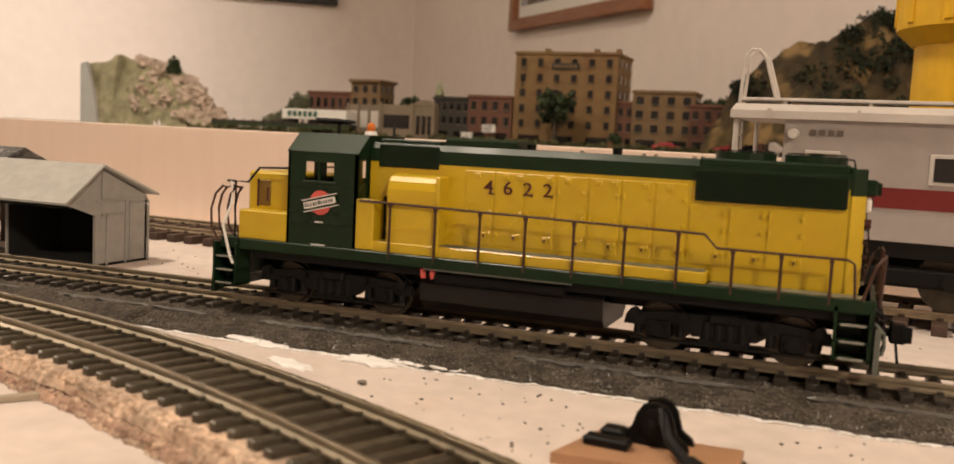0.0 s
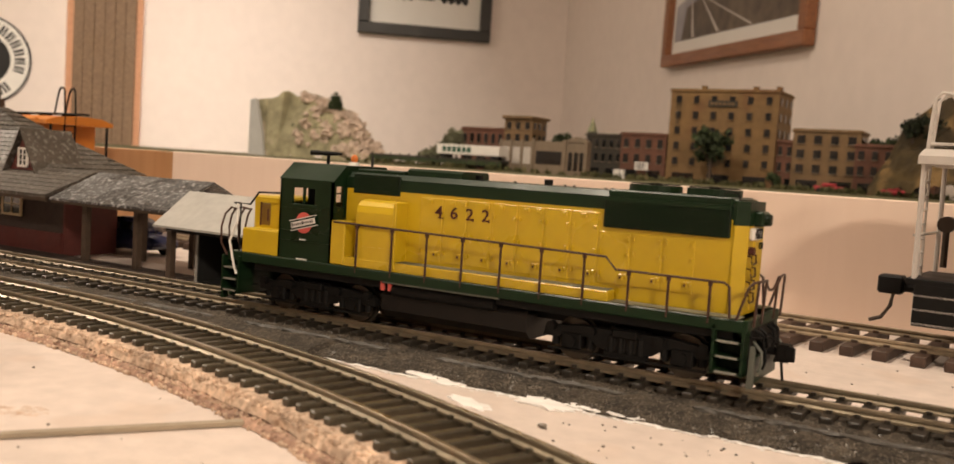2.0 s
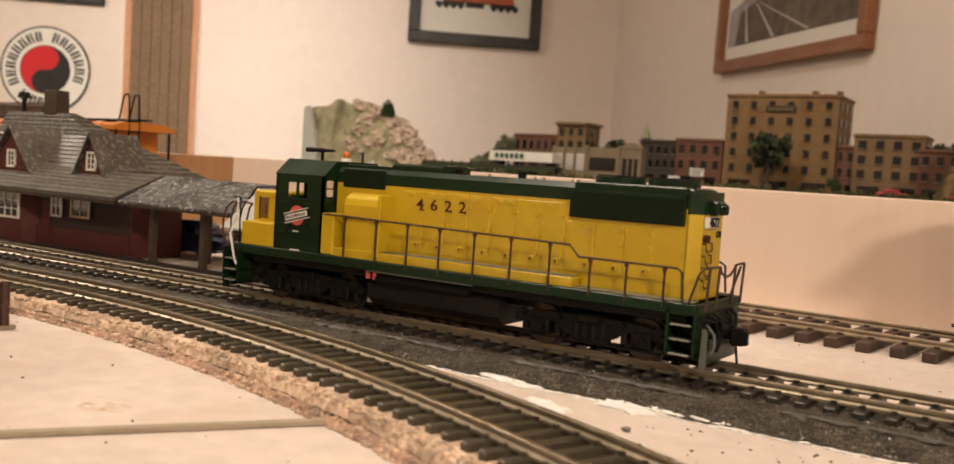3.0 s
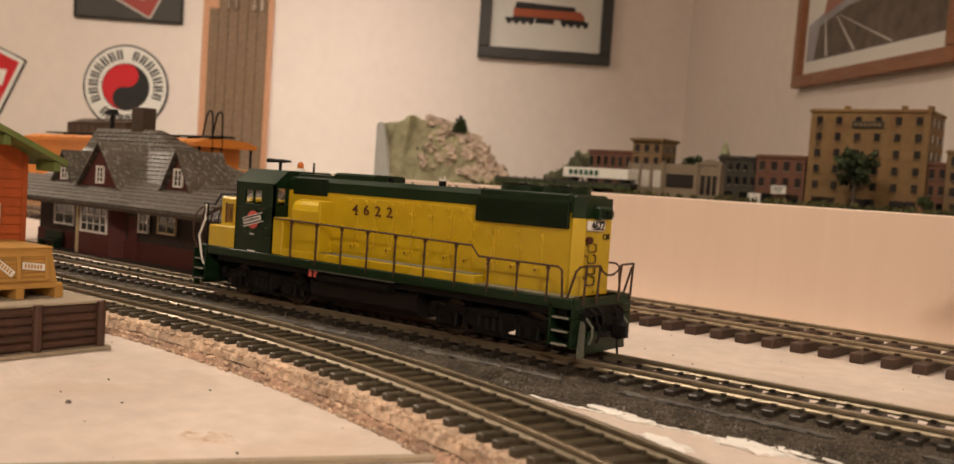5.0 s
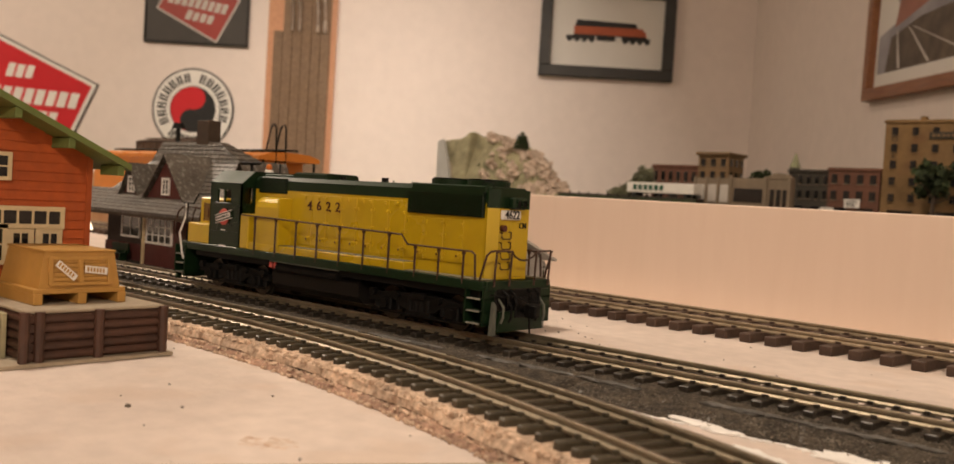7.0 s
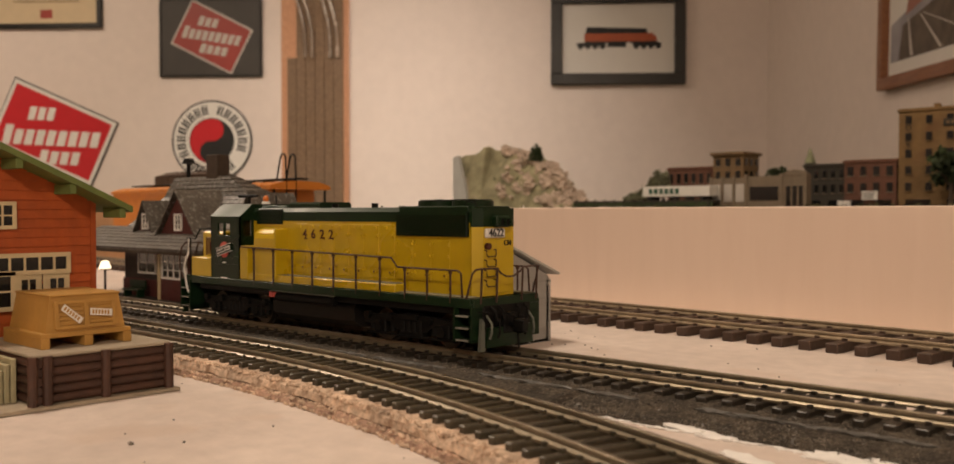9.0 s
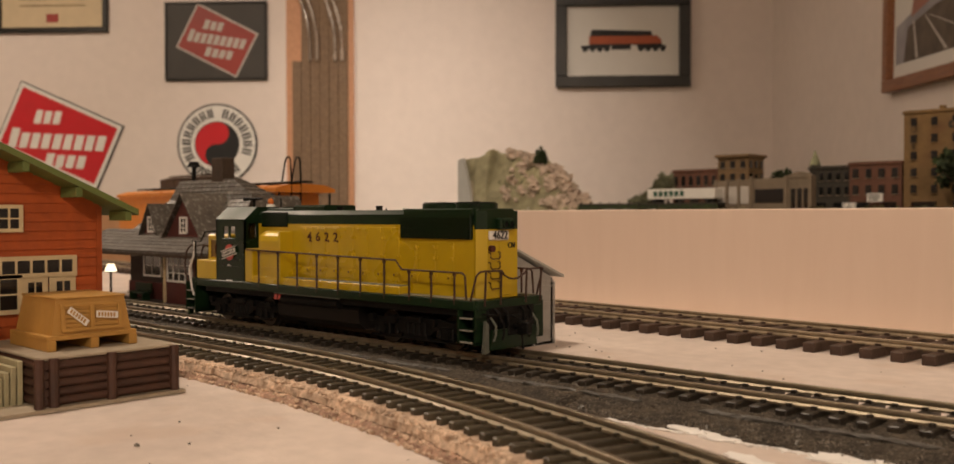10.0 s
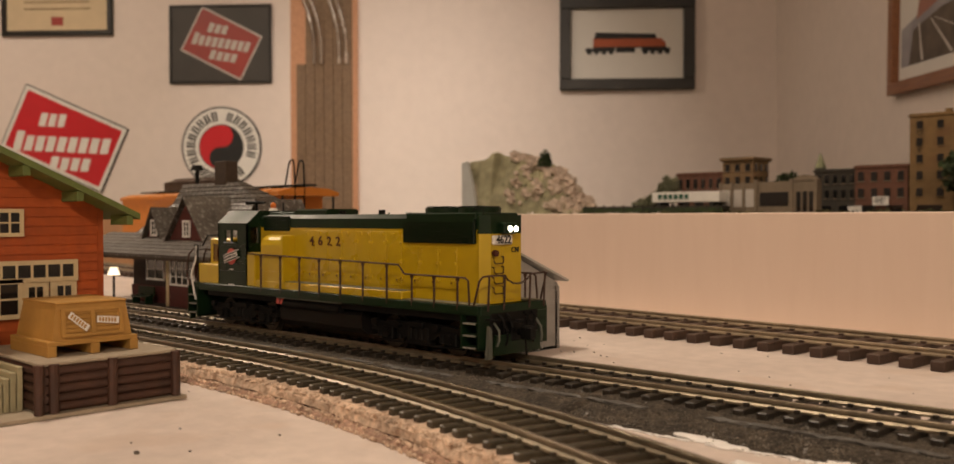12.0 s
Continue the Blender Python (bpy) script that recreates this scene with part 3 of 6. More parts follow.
                part("latch", boxed((u1 - 1.3) * mm, (u1 - 0.5) * mm, y - 0.0009, y + 0.0009, w * mm, (w + 1.0) * mm, 0.0001), "yellow", door)
                part("hinge", boxed((u0 + 0.6) * mm, (u0 + 1.1) * mm, y - 0.0008, y + 0.0008, w * mm, (w + 1.2) * mm), "yellow", door)
            bm = B()
            box(bm, (u1 - 2.7) * mm, (u1 - 1.5) * mm, y - 0.0009, y + 0.0009, 0.0238, 0.0254, 0.0001)
            slot = part("latch_box", bm, "yellow", L)
            part("latch_slot", boxed((u1 - 2.45) * mm, (u1 - 1.9) * mm, y - 0.0011, y + 0.0011, 0.0242, 0.0249), "maroon", slot)
        for u in (-58, -50, -46, -38, -33, -25, -21, -13, -7):
            part("lifting_lug", boxed(u * mm, (u + 1.6) * mm, y - 0.0007, y + 0.0007, 0.0398, 0.0410, 0.0001), "yellow", L)

    # radiator section with its intake grilles
    for sgn in (-1, 1):
        rad = pbox("radiator_grille", 0, 34.6, min(sgn * 10, sgn * 11.6), max(sgn * 10, sgn * 11.6), 37.8, 46.2, "grille", 0.3, "dark green radiator grille")
        bm = B()
        for i in range(14):
            w = 38.4 + i * 0.46
            box(bm, 0.0008, 0.0338, sgn * 0.01175 - 0.0002, sgn * 0.01175 + 0.0002, w * mm, (w + 0.2) * mm)
        box(bm, 0.0, 0.0346, sgn * 0.0117 - 0.0003, sgn * 0.0117 + 0.0003, 0.0450, 0.0462)
        part("grille_slats", bm, "green", rad)
        bm = boxed(-0.0868, -0.0688, min(sgn * 0.0100, sgn * 0.0108), max(sgn * 0.0100, sgn * 0.0108), 0.0412, 0.0474, 0.0002)
        g = part("air_intake", bm, "grille", L)
        bm = B()
        for i in range(9):
            box(bm, -0.0862, -0.0694, sgn * 0.0109 - 0.0002, sgn * 0.0109 + 0.0002, (41.9 + i * 0.6) * mm, (42.2 + i * 0.6) * mm)
        part("intake_slats", bm, "green", g)
    # roof details
    part("dynamic_brake_hump", prism(B(), [(-0.0080, 0.0474), (0.0080, 0.0474), (0.0080, 0.0494), (0.0068, 0.0501), (-0.0068, 0.0501), (-0.0080, 0.0494)], -0.0680, -0.0480, "x"), "green", L)
    part("roof_hatch", boxed(-0.0885, -0.0700, -0.0070, 0.0070, 0.0474, 0.0489, 0.0003), "green", L)
    part("radiator_deck", boxed(0.0005, 0.0346, -0.0105, 0.0105, 0.0458, 0.0482, 0.0004), "green", L)
    for u in (10.1, 26.6):
        bm = rod(B(), (u * mm, 0, 0.0478), (u * mm, 0, 0.0500), 0.0073, seg=28)
        fan = part("roof_fan", bm, "green", L)
        bm = B()
        for k in range(7):
            a = math.pi * k / 7
            wire(bm, [(u * mm - 0.0068 * math.cos(a), -0.0068 * math.sin(a), 0.0503), (u * mm + 0.0068 * math.cos(a), 0.0068 * math.sin(a), 0.0503)], 0.00018, 5)
        rod(bm, (u * mm, 0, 0.0499), (u * mm, 0, 0.0506), 0.0016, seg=12)
        part("fan_grille", bm, "black", fan)
    for u, h in ((-45.5, 1.4), (-22, 1.6)):
        part("exhaust_stack", rod(B(), (u * mm, -0.002, 0.0474), (u * mm, -0.002, (47.9 + h) * mm), 0.0012, 0.0013, 16), "black", L)
    for u in (-30, -14, -11, -1.5, 0.5):
        bm = wire(B(), [(u * mm, -0.0085, 0.0477), (u * mm, -0.0085, 0.0483), ((u + 0.6) * mm, -0.0085, 0.0483), ((u + 0.6) * mm, -0.0085, 0.0477)], 0.0002, 5)
        part("lifting_eye", bm, "black", L)
    bm = B()
    wire(bm, [(0.0315, -0.009, 0.0480), (0.0322, -0.0088, 0.0496), (0.0352, -0.0080, 0.0494), (0.0356, -0.0078, 0.0478)], 0.00022, 5)
    part("roof_grab_iron", bm, "black", L)

    # blower duct beside the hood
    for sgn in (-1, 1):
        prof = [(sgn * 0.0100, 0.0190), (sgn * 0.0158, 0.0190), (sgn * 0.0158, 0.0355), (sgn * 0.0152, 0.0376), (sgn * 0.0138, 0.0389), (sgn * 0.0118, 0.0395), (sgn * 0.0100, 0.0396)]
        duct = part("blower_duct", prism(B(), prof, -0.0812, -0.0662, "x"), "yellow", L)
        bm = B()
        for w in (24.5, 31.6):
            box(bm, -0.0812, -0.0662, sgn * 0.0158 - 0.0002, sgn * 0.0158 + 0.0002, w * mm, (w + 0.4) * mm)
        part("duct_seam", bm, "yellow", duct)
        part("battery_box", boxed(-0.0906, -0.0850, min(sgn * 0.0100, sgn * 0.0165), max(sgn * 0.0100, sgn * 0.0165), 0.0182, 0.0322, 0.0004), "yellow", L)
        # flat dark plate put in for the shade of the opening
        part("door_recess", boxed(-0.0850, -0.0812, min(sgn * 0.0098, sgn * 0.0104), max(sgn * 0.0098, sgn * 0.0104), 0.0195, 0.0330), "grille", L)

    # cab
    bm = B()
    for sgn in (-1, 1):
        y0, y1 = sorted((sgn * 0.0158, sgn * 0.0166))
        box(bm, -0.1124, -0.0903, y0, y1, 0.0170, 0.0362)
        box(bm, -0.1124, -0.0903, y0, y1, 0.0415, 0.0445)
        for u0, u1 in ((-112.4, -107.0), (-102.7, -102.0), (-97.6, -90.3)):
            box(bm, u0 * mm, u1 * mm, y0, y1, 0.0361, 0.0416)
    # end walls with open window bays
    for u in (-0.1124, -0.0911):
        prism(bm, [(-0.0166, 0.0170), (0.0166, 0.0170), (0.0166, 0.0362), (-0.0166, 0.0362)], u, u + 0.0008, "x")
        prism(bm, [(-0.0166, 0.0428), (0.0166, 0.0428), (0.0166, 0.0445), (0.0104, 0.0490), (-0.0104, 0.0490), (-0.0166, 0.0445)], u, u + 0.0008, "x")
        for y0, y1 in ((-0.0166, -0.0145), (-0.0030, 0.0030), (0.0145, 0.0166)) if u < -0.1 else ((-0.0166, -0.0150), (-0.0108, 0.0108), (0.0150, 0.0166)):
            box(bm, u, u + 0.0008, y0, y1, 0.0360, 0.0430)
    box(bm, -0.1120, -0.0905, -0.0160, 0.0160, 0.0170, 0.0310)
    cab = part("cab", bm, "green", L)
    bm = B()
    prism(bm, [(-0.0168, 0.0443), (-0.0105, 0.0496), (0.0105, 0.0496), (0.0168, 0.0443), (0.0166, 0.0440), (0.0104, 0.0489), (-0.0104, 0.0489), (-0.0166, 0.0440)], -0.1127, -0.0900, "x")
    part("cab_roof", bm, "green", cab)
    for sgn in (-1, 1):
        y = sgn * 0.0167
        win = part("cab_window", boxed(-0.1075, -0.0968, y - 0.0003, y + 0.0003, 0.0355, 0.0362, 0.0001), "green", cab, "sill of the sliding cab windows")
        bm = B()
        for w in (24.0, 27.2, 34.6):
            box(bm, -0.1120, -0.0907, y - 0.0002, y + 0.0002, w * mm, (w + 0.25) * mm)
        part("cab_seam", bm, "green", cab)
        # round railway emblem with a slanted white band
        f = pose(-0.1013, y + sgn * 0.0004, 0.0303, 90, 0, 0 if sgn < 0 else 180)
        bm = bmesh.new()
        bmesh.ops.create_cone(bm, cap_ends=True, segments=28, radius1=0.0034, radius2=0.0034, depth=0.0002, matrix=f)
        emblem = part("emblem", bm, "herald", cab, "pinkish red round emblem with white band")
        part("emblem_band", boxed(-0.0050, 0.0050, -0.0009, 0.0009, -0.0003, 0.0006, 0, f @ pose(0, 0, 0, 0, 0, 14)), "white", emblem)
        part("emblem_bar", boxed(-0.0052, 0.0052, -0.0016, 0.0016, -0.0003, 0.0003, 0, f @ pose(0, 0, 0, 0, 0, 14)), "green", emblem)
        for k in (-0.0016, 0.0016):
            part("emblem_line", boxed(-0.0056, 0.0056, k - 0.00012, k + 0.00012, -0.0003, 0.0005, 0, f @ pose(0, 0, 0, 0, 0, 14)), "white", emblem)
        bm = B()
        for i, w in enumerate((5, 4, 4, 5, 4, 6, 4, 4, 4, 5, 4)):
            box(bm, -0.0046 + i * 0.00085, -0.0046 + i * 0.00085 + w * 0.0001, -0.0005, 0.0006 if i in (0, 5) else 0.0004, -0.0003, 0.0007, 0, f @ pose(0, 0, 0, 0, 0, 14))
        part("emblem_lettering", bm, "ink", emblem)
        bm = B()
        for u, w, k in ((-103.0, 24.6, 3), (-104.0, 18.2, 5)):
            for i in range(k):
                box(bm, (u + i * 0.9) * mm, (u + i * 0.9 + 0.55) * mm, y - 0.0003, y + 0.0003, w * mm, (w + 0.45) * mm)
        part("data_lettering", bm, "white", cab)
    for sgn in (-1, 1):
        y0, y1 = sorted((sgn * 0.0030, sgn * 0.0135))
        part("front_window", boxed(-0.11215, -0.11190, y0 - 0.0010, y1 + 0.0010, 0.0360, 0.0430), "clear", cab)
    for sgn in (-1, 1):
        y0, y1 = sorted((sgn * 0.0112, sgn * 0.0150))
        part("rear_window", boxed(-0.09085, -0.09060, y0, y1, 0.0360, 0.0430), "clear", cab)
    bm = B()
    for dy, du in ((-0.0012, 0), (0.0012, 0.002), (0.0, -0.003)):
        rod(bm, (-0.1095 + du, -0.002 + dy, 0.0532), (-0.1025 + du, -0.002 + dy, 0.0532), 0.0009, 0.0004, 10)
    rod(bm, (-0.1050, -0.002, 0.0495), (-0.1050, -0.002, 0.0532), 0.0006)
    box(bm, -0.1080, -0.1000, -0.0032, -0.0008, 0.0528, 0.0531)
    part("horn", bm, "black", cab, "black triple air horn")
    part("beacon_base", rod(B(), (-0.0955, 0, 0.0494), (-0.0955, 0, 0.0508), 0.0020, 0.0016, 14), "white", cab)
    part("beacon", blob(B(), (-0.0955, 0, 0.0518), 0.0013, (1, 1, 1.2), 0, 2), "beacon", cab, "orange beacon lamp", smooth=True)
    part("antenna", rod(B(), (-0.0880, 0.0, 0.0488), (-0.0880, 0, 0.0532), 0.0004), "ink", cab)

    # short nose hood
    part("short_hood", boxed(-0.1305, -0.1122, -0.0098, 0.0098, 0.0180, 0.0376, 0.0007), "yellow", L)
    for sgn in (-1, 1):
        part("nose_box", boxed(-0.1290, -0.1124, min(sgn * 0.0095, sgn * 0.0163), max(sgn * 0.0095, sgn * 0.0163), 0.0180, 0.0265, 0.0004), "yellow", L)
        part("nose_door", boxed(-0.1265, -0.1225, min(sgn * 0.0095, sgn * 0.0101), max(sgn * 0.0095, sgn * 0.0101), 0.0275, 0.0350, 0.0002), "ladder", L)
        part("door_edge", boxed(-0.1271, -0.1265, min(sgn * 0.0095, sgn * 0.0102), max(sgn * 0.0095, sgn * 0.0102), 0.0272, 0.0353, 0.0001), "maroon", L)
        part("nose_latch", boxed(-0.1236, -0.1231, min(sgn * 0.0095, sgn * 0.0104), max(sgn * 0.0095, sgn * 0.0104), 0.0290, 0.0330, 0.0001), "maroon", L)
        bm = B()
        y = sgn * 0.0158
        wire(bm, [(-0.1305, y, 0.0180), (-0.1305, y, 0.0345), (-0.1262, y, 0.0345), (-0.1225, y, 0.0388), (-0.1130, y, 0.0392)], 0.00035)
        wire(bm, [(-0.1335, y, 0.0345), (-0.1305, y, 0.0345)], 0.00035)
        part("nose_handrail", bm, "black", L)
        bm = B()
        wire(bm, [(-0.1318, y, 0.0345), (-0.1312, y * 1.05, 0.0280), (-0.1335, y * 1.1, 0.0215), (-0.1310, y * 1.1, 0.0130), (-0.1300, y * 1.08, 0.0105)], 0.00045)
        part("grab_iron", bm, "white", L, "white grab iron by the steps")

    # end railings, step wells, pilots and couplers
    for end in (-1, 1):
        ux = -0.1350 if end < 0 else 0.0424
        bm = B()
        part("end_platform", boxed(min(ux, ux - end * 0.006), max(ux, ux - end * 0.006), -0.0165, 0.0165, 0.0150, 0.0182, 0.0003), "green", L)
        if end < 0:
            for sgn in (-1, 1):
                bm = B()
                wire(bm, [(ux, sgn * 0.0168, 0.0165), (ux + end * 0.0030, sgn * 0.0168, 0.0205), (ux + end * 0.0034, sgn * 0.0166, 0.0260), (ux + end * 0.0022, sgn * 0.0162, 0.0305), (ux + end * 0.0006, sgn * 0.0150, 0.0328), (ux + end * 0.0010, sgn * 0.0128, 0.0322), (ux + end * 0.0016, sgn * 0.0085, 0.0326), (ux + end * 0.0012, sgn * 0.0050, 0.0318)], 0.00038)
                part("end_handrail", bm, "stanchion", L)
                for y in (0.0128, 0.0085, 0.0050):
                    part("end_post", wire(B(), [(ux + end * 0.0006, sgn * y, 0.0165), (ux + end * 0.0032, sgn * y, 0.0205), (ux + end * 0.0036, sgn * y, 0.0260), (ux + end * 0.0026, sgn * y, 0.0300), (ux + end * 0.0010, sgn * y, 0.0322)], 0.00036), "stanchion", L)
        else:
            for sgn in (-1, 1):
                bm = B()
                wire(bm, [(ux - 0.0030, sgn * 0.0168, 0.0180), (ux - 0.0006, sgn * 0.0166, 0.0262), (ux + 0.0004, sgn * 0.0160, 0.0276), (ux + 0.0012, sgn * 0.0140, 0.0279), (ux + 0.0014, sgn * 0.0064, 0.0277), (ux + 0.0012, sgn * 0.0050, 0.0262), (ux + 0.0012, sgn * 0.0022, 0.0250), (ux + 0.0012, 0, 0.0248)], 0.00036)
                part("end_handrail", bm, "stanchion", L)
                for y in (0.0140, 0.0064):
                    part("end_post", wire(B(), [(ux + 0.0008, sgn * y, 0.0165), (ux + 0.0013, sgn * y, 0.0278)], 0.00036), "stanchion", L)
        ux -= 0.0024 if end > 0 else 0.0
        part("pilot", boxed(min(ux, ux + end * 0.0025), max(ux, ux + end * 0.0025), -0.0120, 0.0120, 0.0050, 0.0160, 0.0005), "green" if end < 0 else "black", L)
        part("plow", prism(B(), [(-0.0120, 0.0020), (0.0120, 0.0020), (0.0105, 0.0085), (-0.0105, 0.0085)], ux + end * 0.0022, ux + end * 0.0036, "x"), "green", L)
        bm = B()
        rod(bm, (ux + end * 0.001, 0, 0.0090), (ux + end * 0.0075, 0, 0.0090), 0.0011)
        box(bm, min(ux + end * 0.0062, ux + end * 0.0100), max(ux + end * 0.0062, ux + end * 0.0100), -0.0021, 0.0021, 0.0066, 0.0112, 0.0005)
        box(bm, min(ux + end * 0.0085, ux + end * 0.0112), max(ux + end * 0.0085, ux + end * 0.0112), -0.0022, -0.0008, 0.0070, 0.0108, 0.0003)
        wire(bm, [(ux + end * 0.0078, -0.0010, 0.0066), (ux + end * 0.0085, -0.0012, 0.0018)], 0.00035)
        part("coupler", bm, "black", L)
        for y in (-0.0105, -0.0065, 0.0065, 0.0105):
            part("air_hose", wire(B(), [(ux + end * 0.0025, y, 0.0125), (ux + end * 0.0048, y, 0.0100), (ux + end * 0.0050, y * 1.02, 0.0070), (ux + end * 0.0044, y * 1.05, 0.0050)], 0.00042), "black" if abs(y) < 0.008 else "hose", L)
        part("plow_wing", prism(B(), [(-0.0152, 0.0012), (-0.0128, 0.0012), (-0.0130, 0.0105), (-0.0142, 0.0118)], ux + end * 0.0028, ux + end * 0.0040, "x"), "hose" if end > 0 else "green", L)
        part("cut_lever", wire(B(), [(ux + end * 0.0028, -0.0150, 0.0140), (ux + end * 0.0045, -0.0120, 0.0136), (ux + end * 0.0045, -0.0030, 0.0130), (ux + end * 0.0070, -0.0010, 0.0116)], 0.0003), "black", L)
        for y in (-0.0085, -0.0045, 0.0045, 0.0085):
            part("signal_hose", wire(B(), [(ux + end * 0.0024, y, 0.0150), (ux + end * 0.0042, y * 0.96, 0.0138), (ux + end * 0.0046, y * 0.9, 0.0108), (ux + end * 0.0036, y * 0.85, 0.0090)], 0.0005), "black", L)
        part("buffer_plate", boxed(min(ux + end * 0.0020, ux + end * 0.0040), max(ux + end * 0.0020, ux + end * 0.0040), -0.0036, 0.0036, 0.0060, 0.0128, 0.0005), "black", L)
        for sgn in (-1, 1):
            st = B()
            x0, x1 = sorted((ux - end * 0.0062, ux + end * 0.0020))
            y0, y1 = sorted((sgn * 0.0105, sgn * 0.0172))
            box(st, x0, x0 + 0.0007, y0, y1, 0.0040, 0.0165)
            box(st, x1 - 0.0007, x1, y0, y1, 0.0040, 0.0165)
            yi = y0 if sgn > 0 else y1
            box(st, x0, x1, yi - 0.0003, yi + 0.0003, 0.0040, 0.0165)
            well = part("step_well", st, "green", L)
            for w in (4.4, 8.3, 12.2):
                tread = part("step", boxed(x0, x1, y0, y1, w * mm, (w + 0.4) * mm), "green", well)
                ye = y1 if sgn > 0 else y0
                part("step_edge", boxed(x0 + 0.0014, x1 - 0.0014, ye - 0.0003, ye + 0.0003, w * mm, (w + 0.5) * mm), "tread_edge", tread, "pale step edge")
        # ladder and lamps on the ends
    bm = B()
    for i in range(6):
        w = 21.5 + i * 3.3
        if w > 33.0:
            continue
        wire(bm, [(0.0383, -0.0024, (w + 2.2) * mm), (0.0395, -0.0024, (w + 2.2) * mm), (0.0397, -0.0027, (w + 0.2) * mm), (0.0397, -0.0032, w * mm), (0.0397, -0.0066, w * mm), (0.0397, -0.0072, (w + 0.5) * mm), (0.0396, -0.0073, (w + 2.0) * mm), (0.0383, -0.0070, (w + 2.2) * mm)], 0.00026, 5)
    # yellow rungs given a dark brown that carries their shadows
    part("end_ladder", bm, "stanchion", L, "curved grab irons coloured dark for their shadows")
    corner = [(0.0350, -0.0102), (0.0356, -0.0102), (0.0385, -0.0076), (0.0385, 0.0076), (0.0356, 0.0102), (0.0350, 0.0102)]
    part("hood_end", prism(B(), corner, 0.0181, 0.0412, "z"), "yellow", L)
    part("end_door", boxed(0.0383, 0.0388, -0.0020, 0.0044, 0.0190, 0.0370, 0.0002), "yellow", L)
    part("end_cap", prism(B(), [(x, y * 1.01) for x, y in corner], 0.0412, 0.0474, "z"), "green", L)
    part("end_valve", rod(B(), (0.0384, -0.0062, 0.0348), (0.0400, -0.0062, 0.0348), 0.0011, seg=12), "maroon", L)
    box_n = part("number_board", boxed(0.0384, 0.0398, -0.0074, 0.0020, 0.0376, 0.0407, 0.0004), "white", L, "white rear number board")
    words("board_number", "4622", 0.0037, "ink", box_n, pose(0.03985, -0.0027, 0.03915, 90, 0, 90), bold=0.00003, width=1.0)
    words("cab_number", "CN", 0.0026, "ink", L, pose(0.0389, 0.0040, 0.0357, 90, 0, 90))
    for sgn in (-1, 1):
        for i, ch in enumerate("4622"):
            k = i if sgn < 0 else 3 - i
            f = pose(-0.0540 + 0.00545 * k, sgn * 0.01055, 0.0374, 90, 0, 0 if sgn < 0 else 180)
            words("road_number", ch, 0.0050, "maroon", L, f, "maroon road number", bold=0.00002, width=1.12)
            if ch == "4":
                part("serif", boxed(-0.0001, 0.0016, -0.0018, -0.00145, -0.0002, 0.0002, 0, f), "maroon", L)
            if ch == "2":
                part("serif", boxed(0.0011, 0.00145, -0.0018, -0.0009, -0.0002, 0.0002, 0, f), "maroon", L)
    lamp = part("headlight_housing", B_housing(), "green", L)
    for y in LAMP_Y:
        part("bulb_seat", rod(B(), (0.0406, y, LAMP_Z), (0.0412, y, LAMP_Z), 0.00125, seg=16), "black", lamp)
    bulbs = []
    for y in LAMP_Y:
        bulb = part("bulb", blob(B(), (0, 0, 0), 0.0010, (0.7, 1, 1), 0, 2), "lamp_lens", L, "warm white headlight bulb", smooth=True)
        bulbs.append((bulb, y))

    # side railings
    for sgn in (-1, 1):
        y = sgn * 0.0170
        bm = B()
        wire(bm, [(-0.0890, y, 0.0318), (0.0038, y, 0.0303), (0.0068, y, 0.0272), (0.0358, y, 0.0271), (0.0372, y, 0.0262), (0.0378, y, 0.0185)], 0.00036)
        part("handrail", bm, "stanchion", L)
        for u, w in ((-79.6, 31.6), (-66.2, 31.4), (-53.5, 31.2), (-41.0, 31.0), (-28.2, 30.8), (-15.3, 30.6), (-2.3, 30.4), (10.6, 27.2), (21.5, 27.1), (32.4, 27.1)):
            bm = B()
            wire(bm, [(u * mm, y, 0.0165), (u * mm, y, w * mm)], 0.00038)
            box(bm, (u - 0.5) * mm, (u + 0.5) * mm, y - 0.0004, y + 0.0004, (w - 1.2) * mm, (w + 0.2) * mm)
            part("stanchion", bm, "stanchion", L)

    # fuel tank and underframe
    prof = [(-0.0125, 0.0122), (0.0125, 0.0122), (0.0135, 0.0105), (0.0130, 0.0058), (0.0100, 0.0034), (-0.0100, 0.0034), (-0.0130, 0.0058), (-0.0135, 0.0105)]
    part("fuel_tank", prism(B(), prof, -0.0715, -0.0205, "x"), "tank", L)
    for sgn in (-1, 1):
        part("air_tank", rod(B(), (-0.0660, sgn * 0.0148, 0.0125), (-0.0300, sgn * 0.0148, 0.0125), 0.0017, seg=14), "black", L)
        # grey wire put in as the highlight along the air tank
        part("side_pipe", wire(B(), [(-0.0690, sgn * 0.0166, 0.0150), (-0.0280, sgn * 0.0166, 0.0150)], 0.00045), "hose", L)
        part("duct_fin", boxed(-0.0668, -0.0656, min(sgn * 0.0100, sgn * 0.0164), max(sgn * 0.0100, sgn * 0.0164), 0.0190, 0.0394, 0.0002), "yellow", L)
    part("centre_beam", boxed(-0.120, 0.034, -0.006, 0.006, 0.0095, 0.0130), "black", L)
    bm = B()
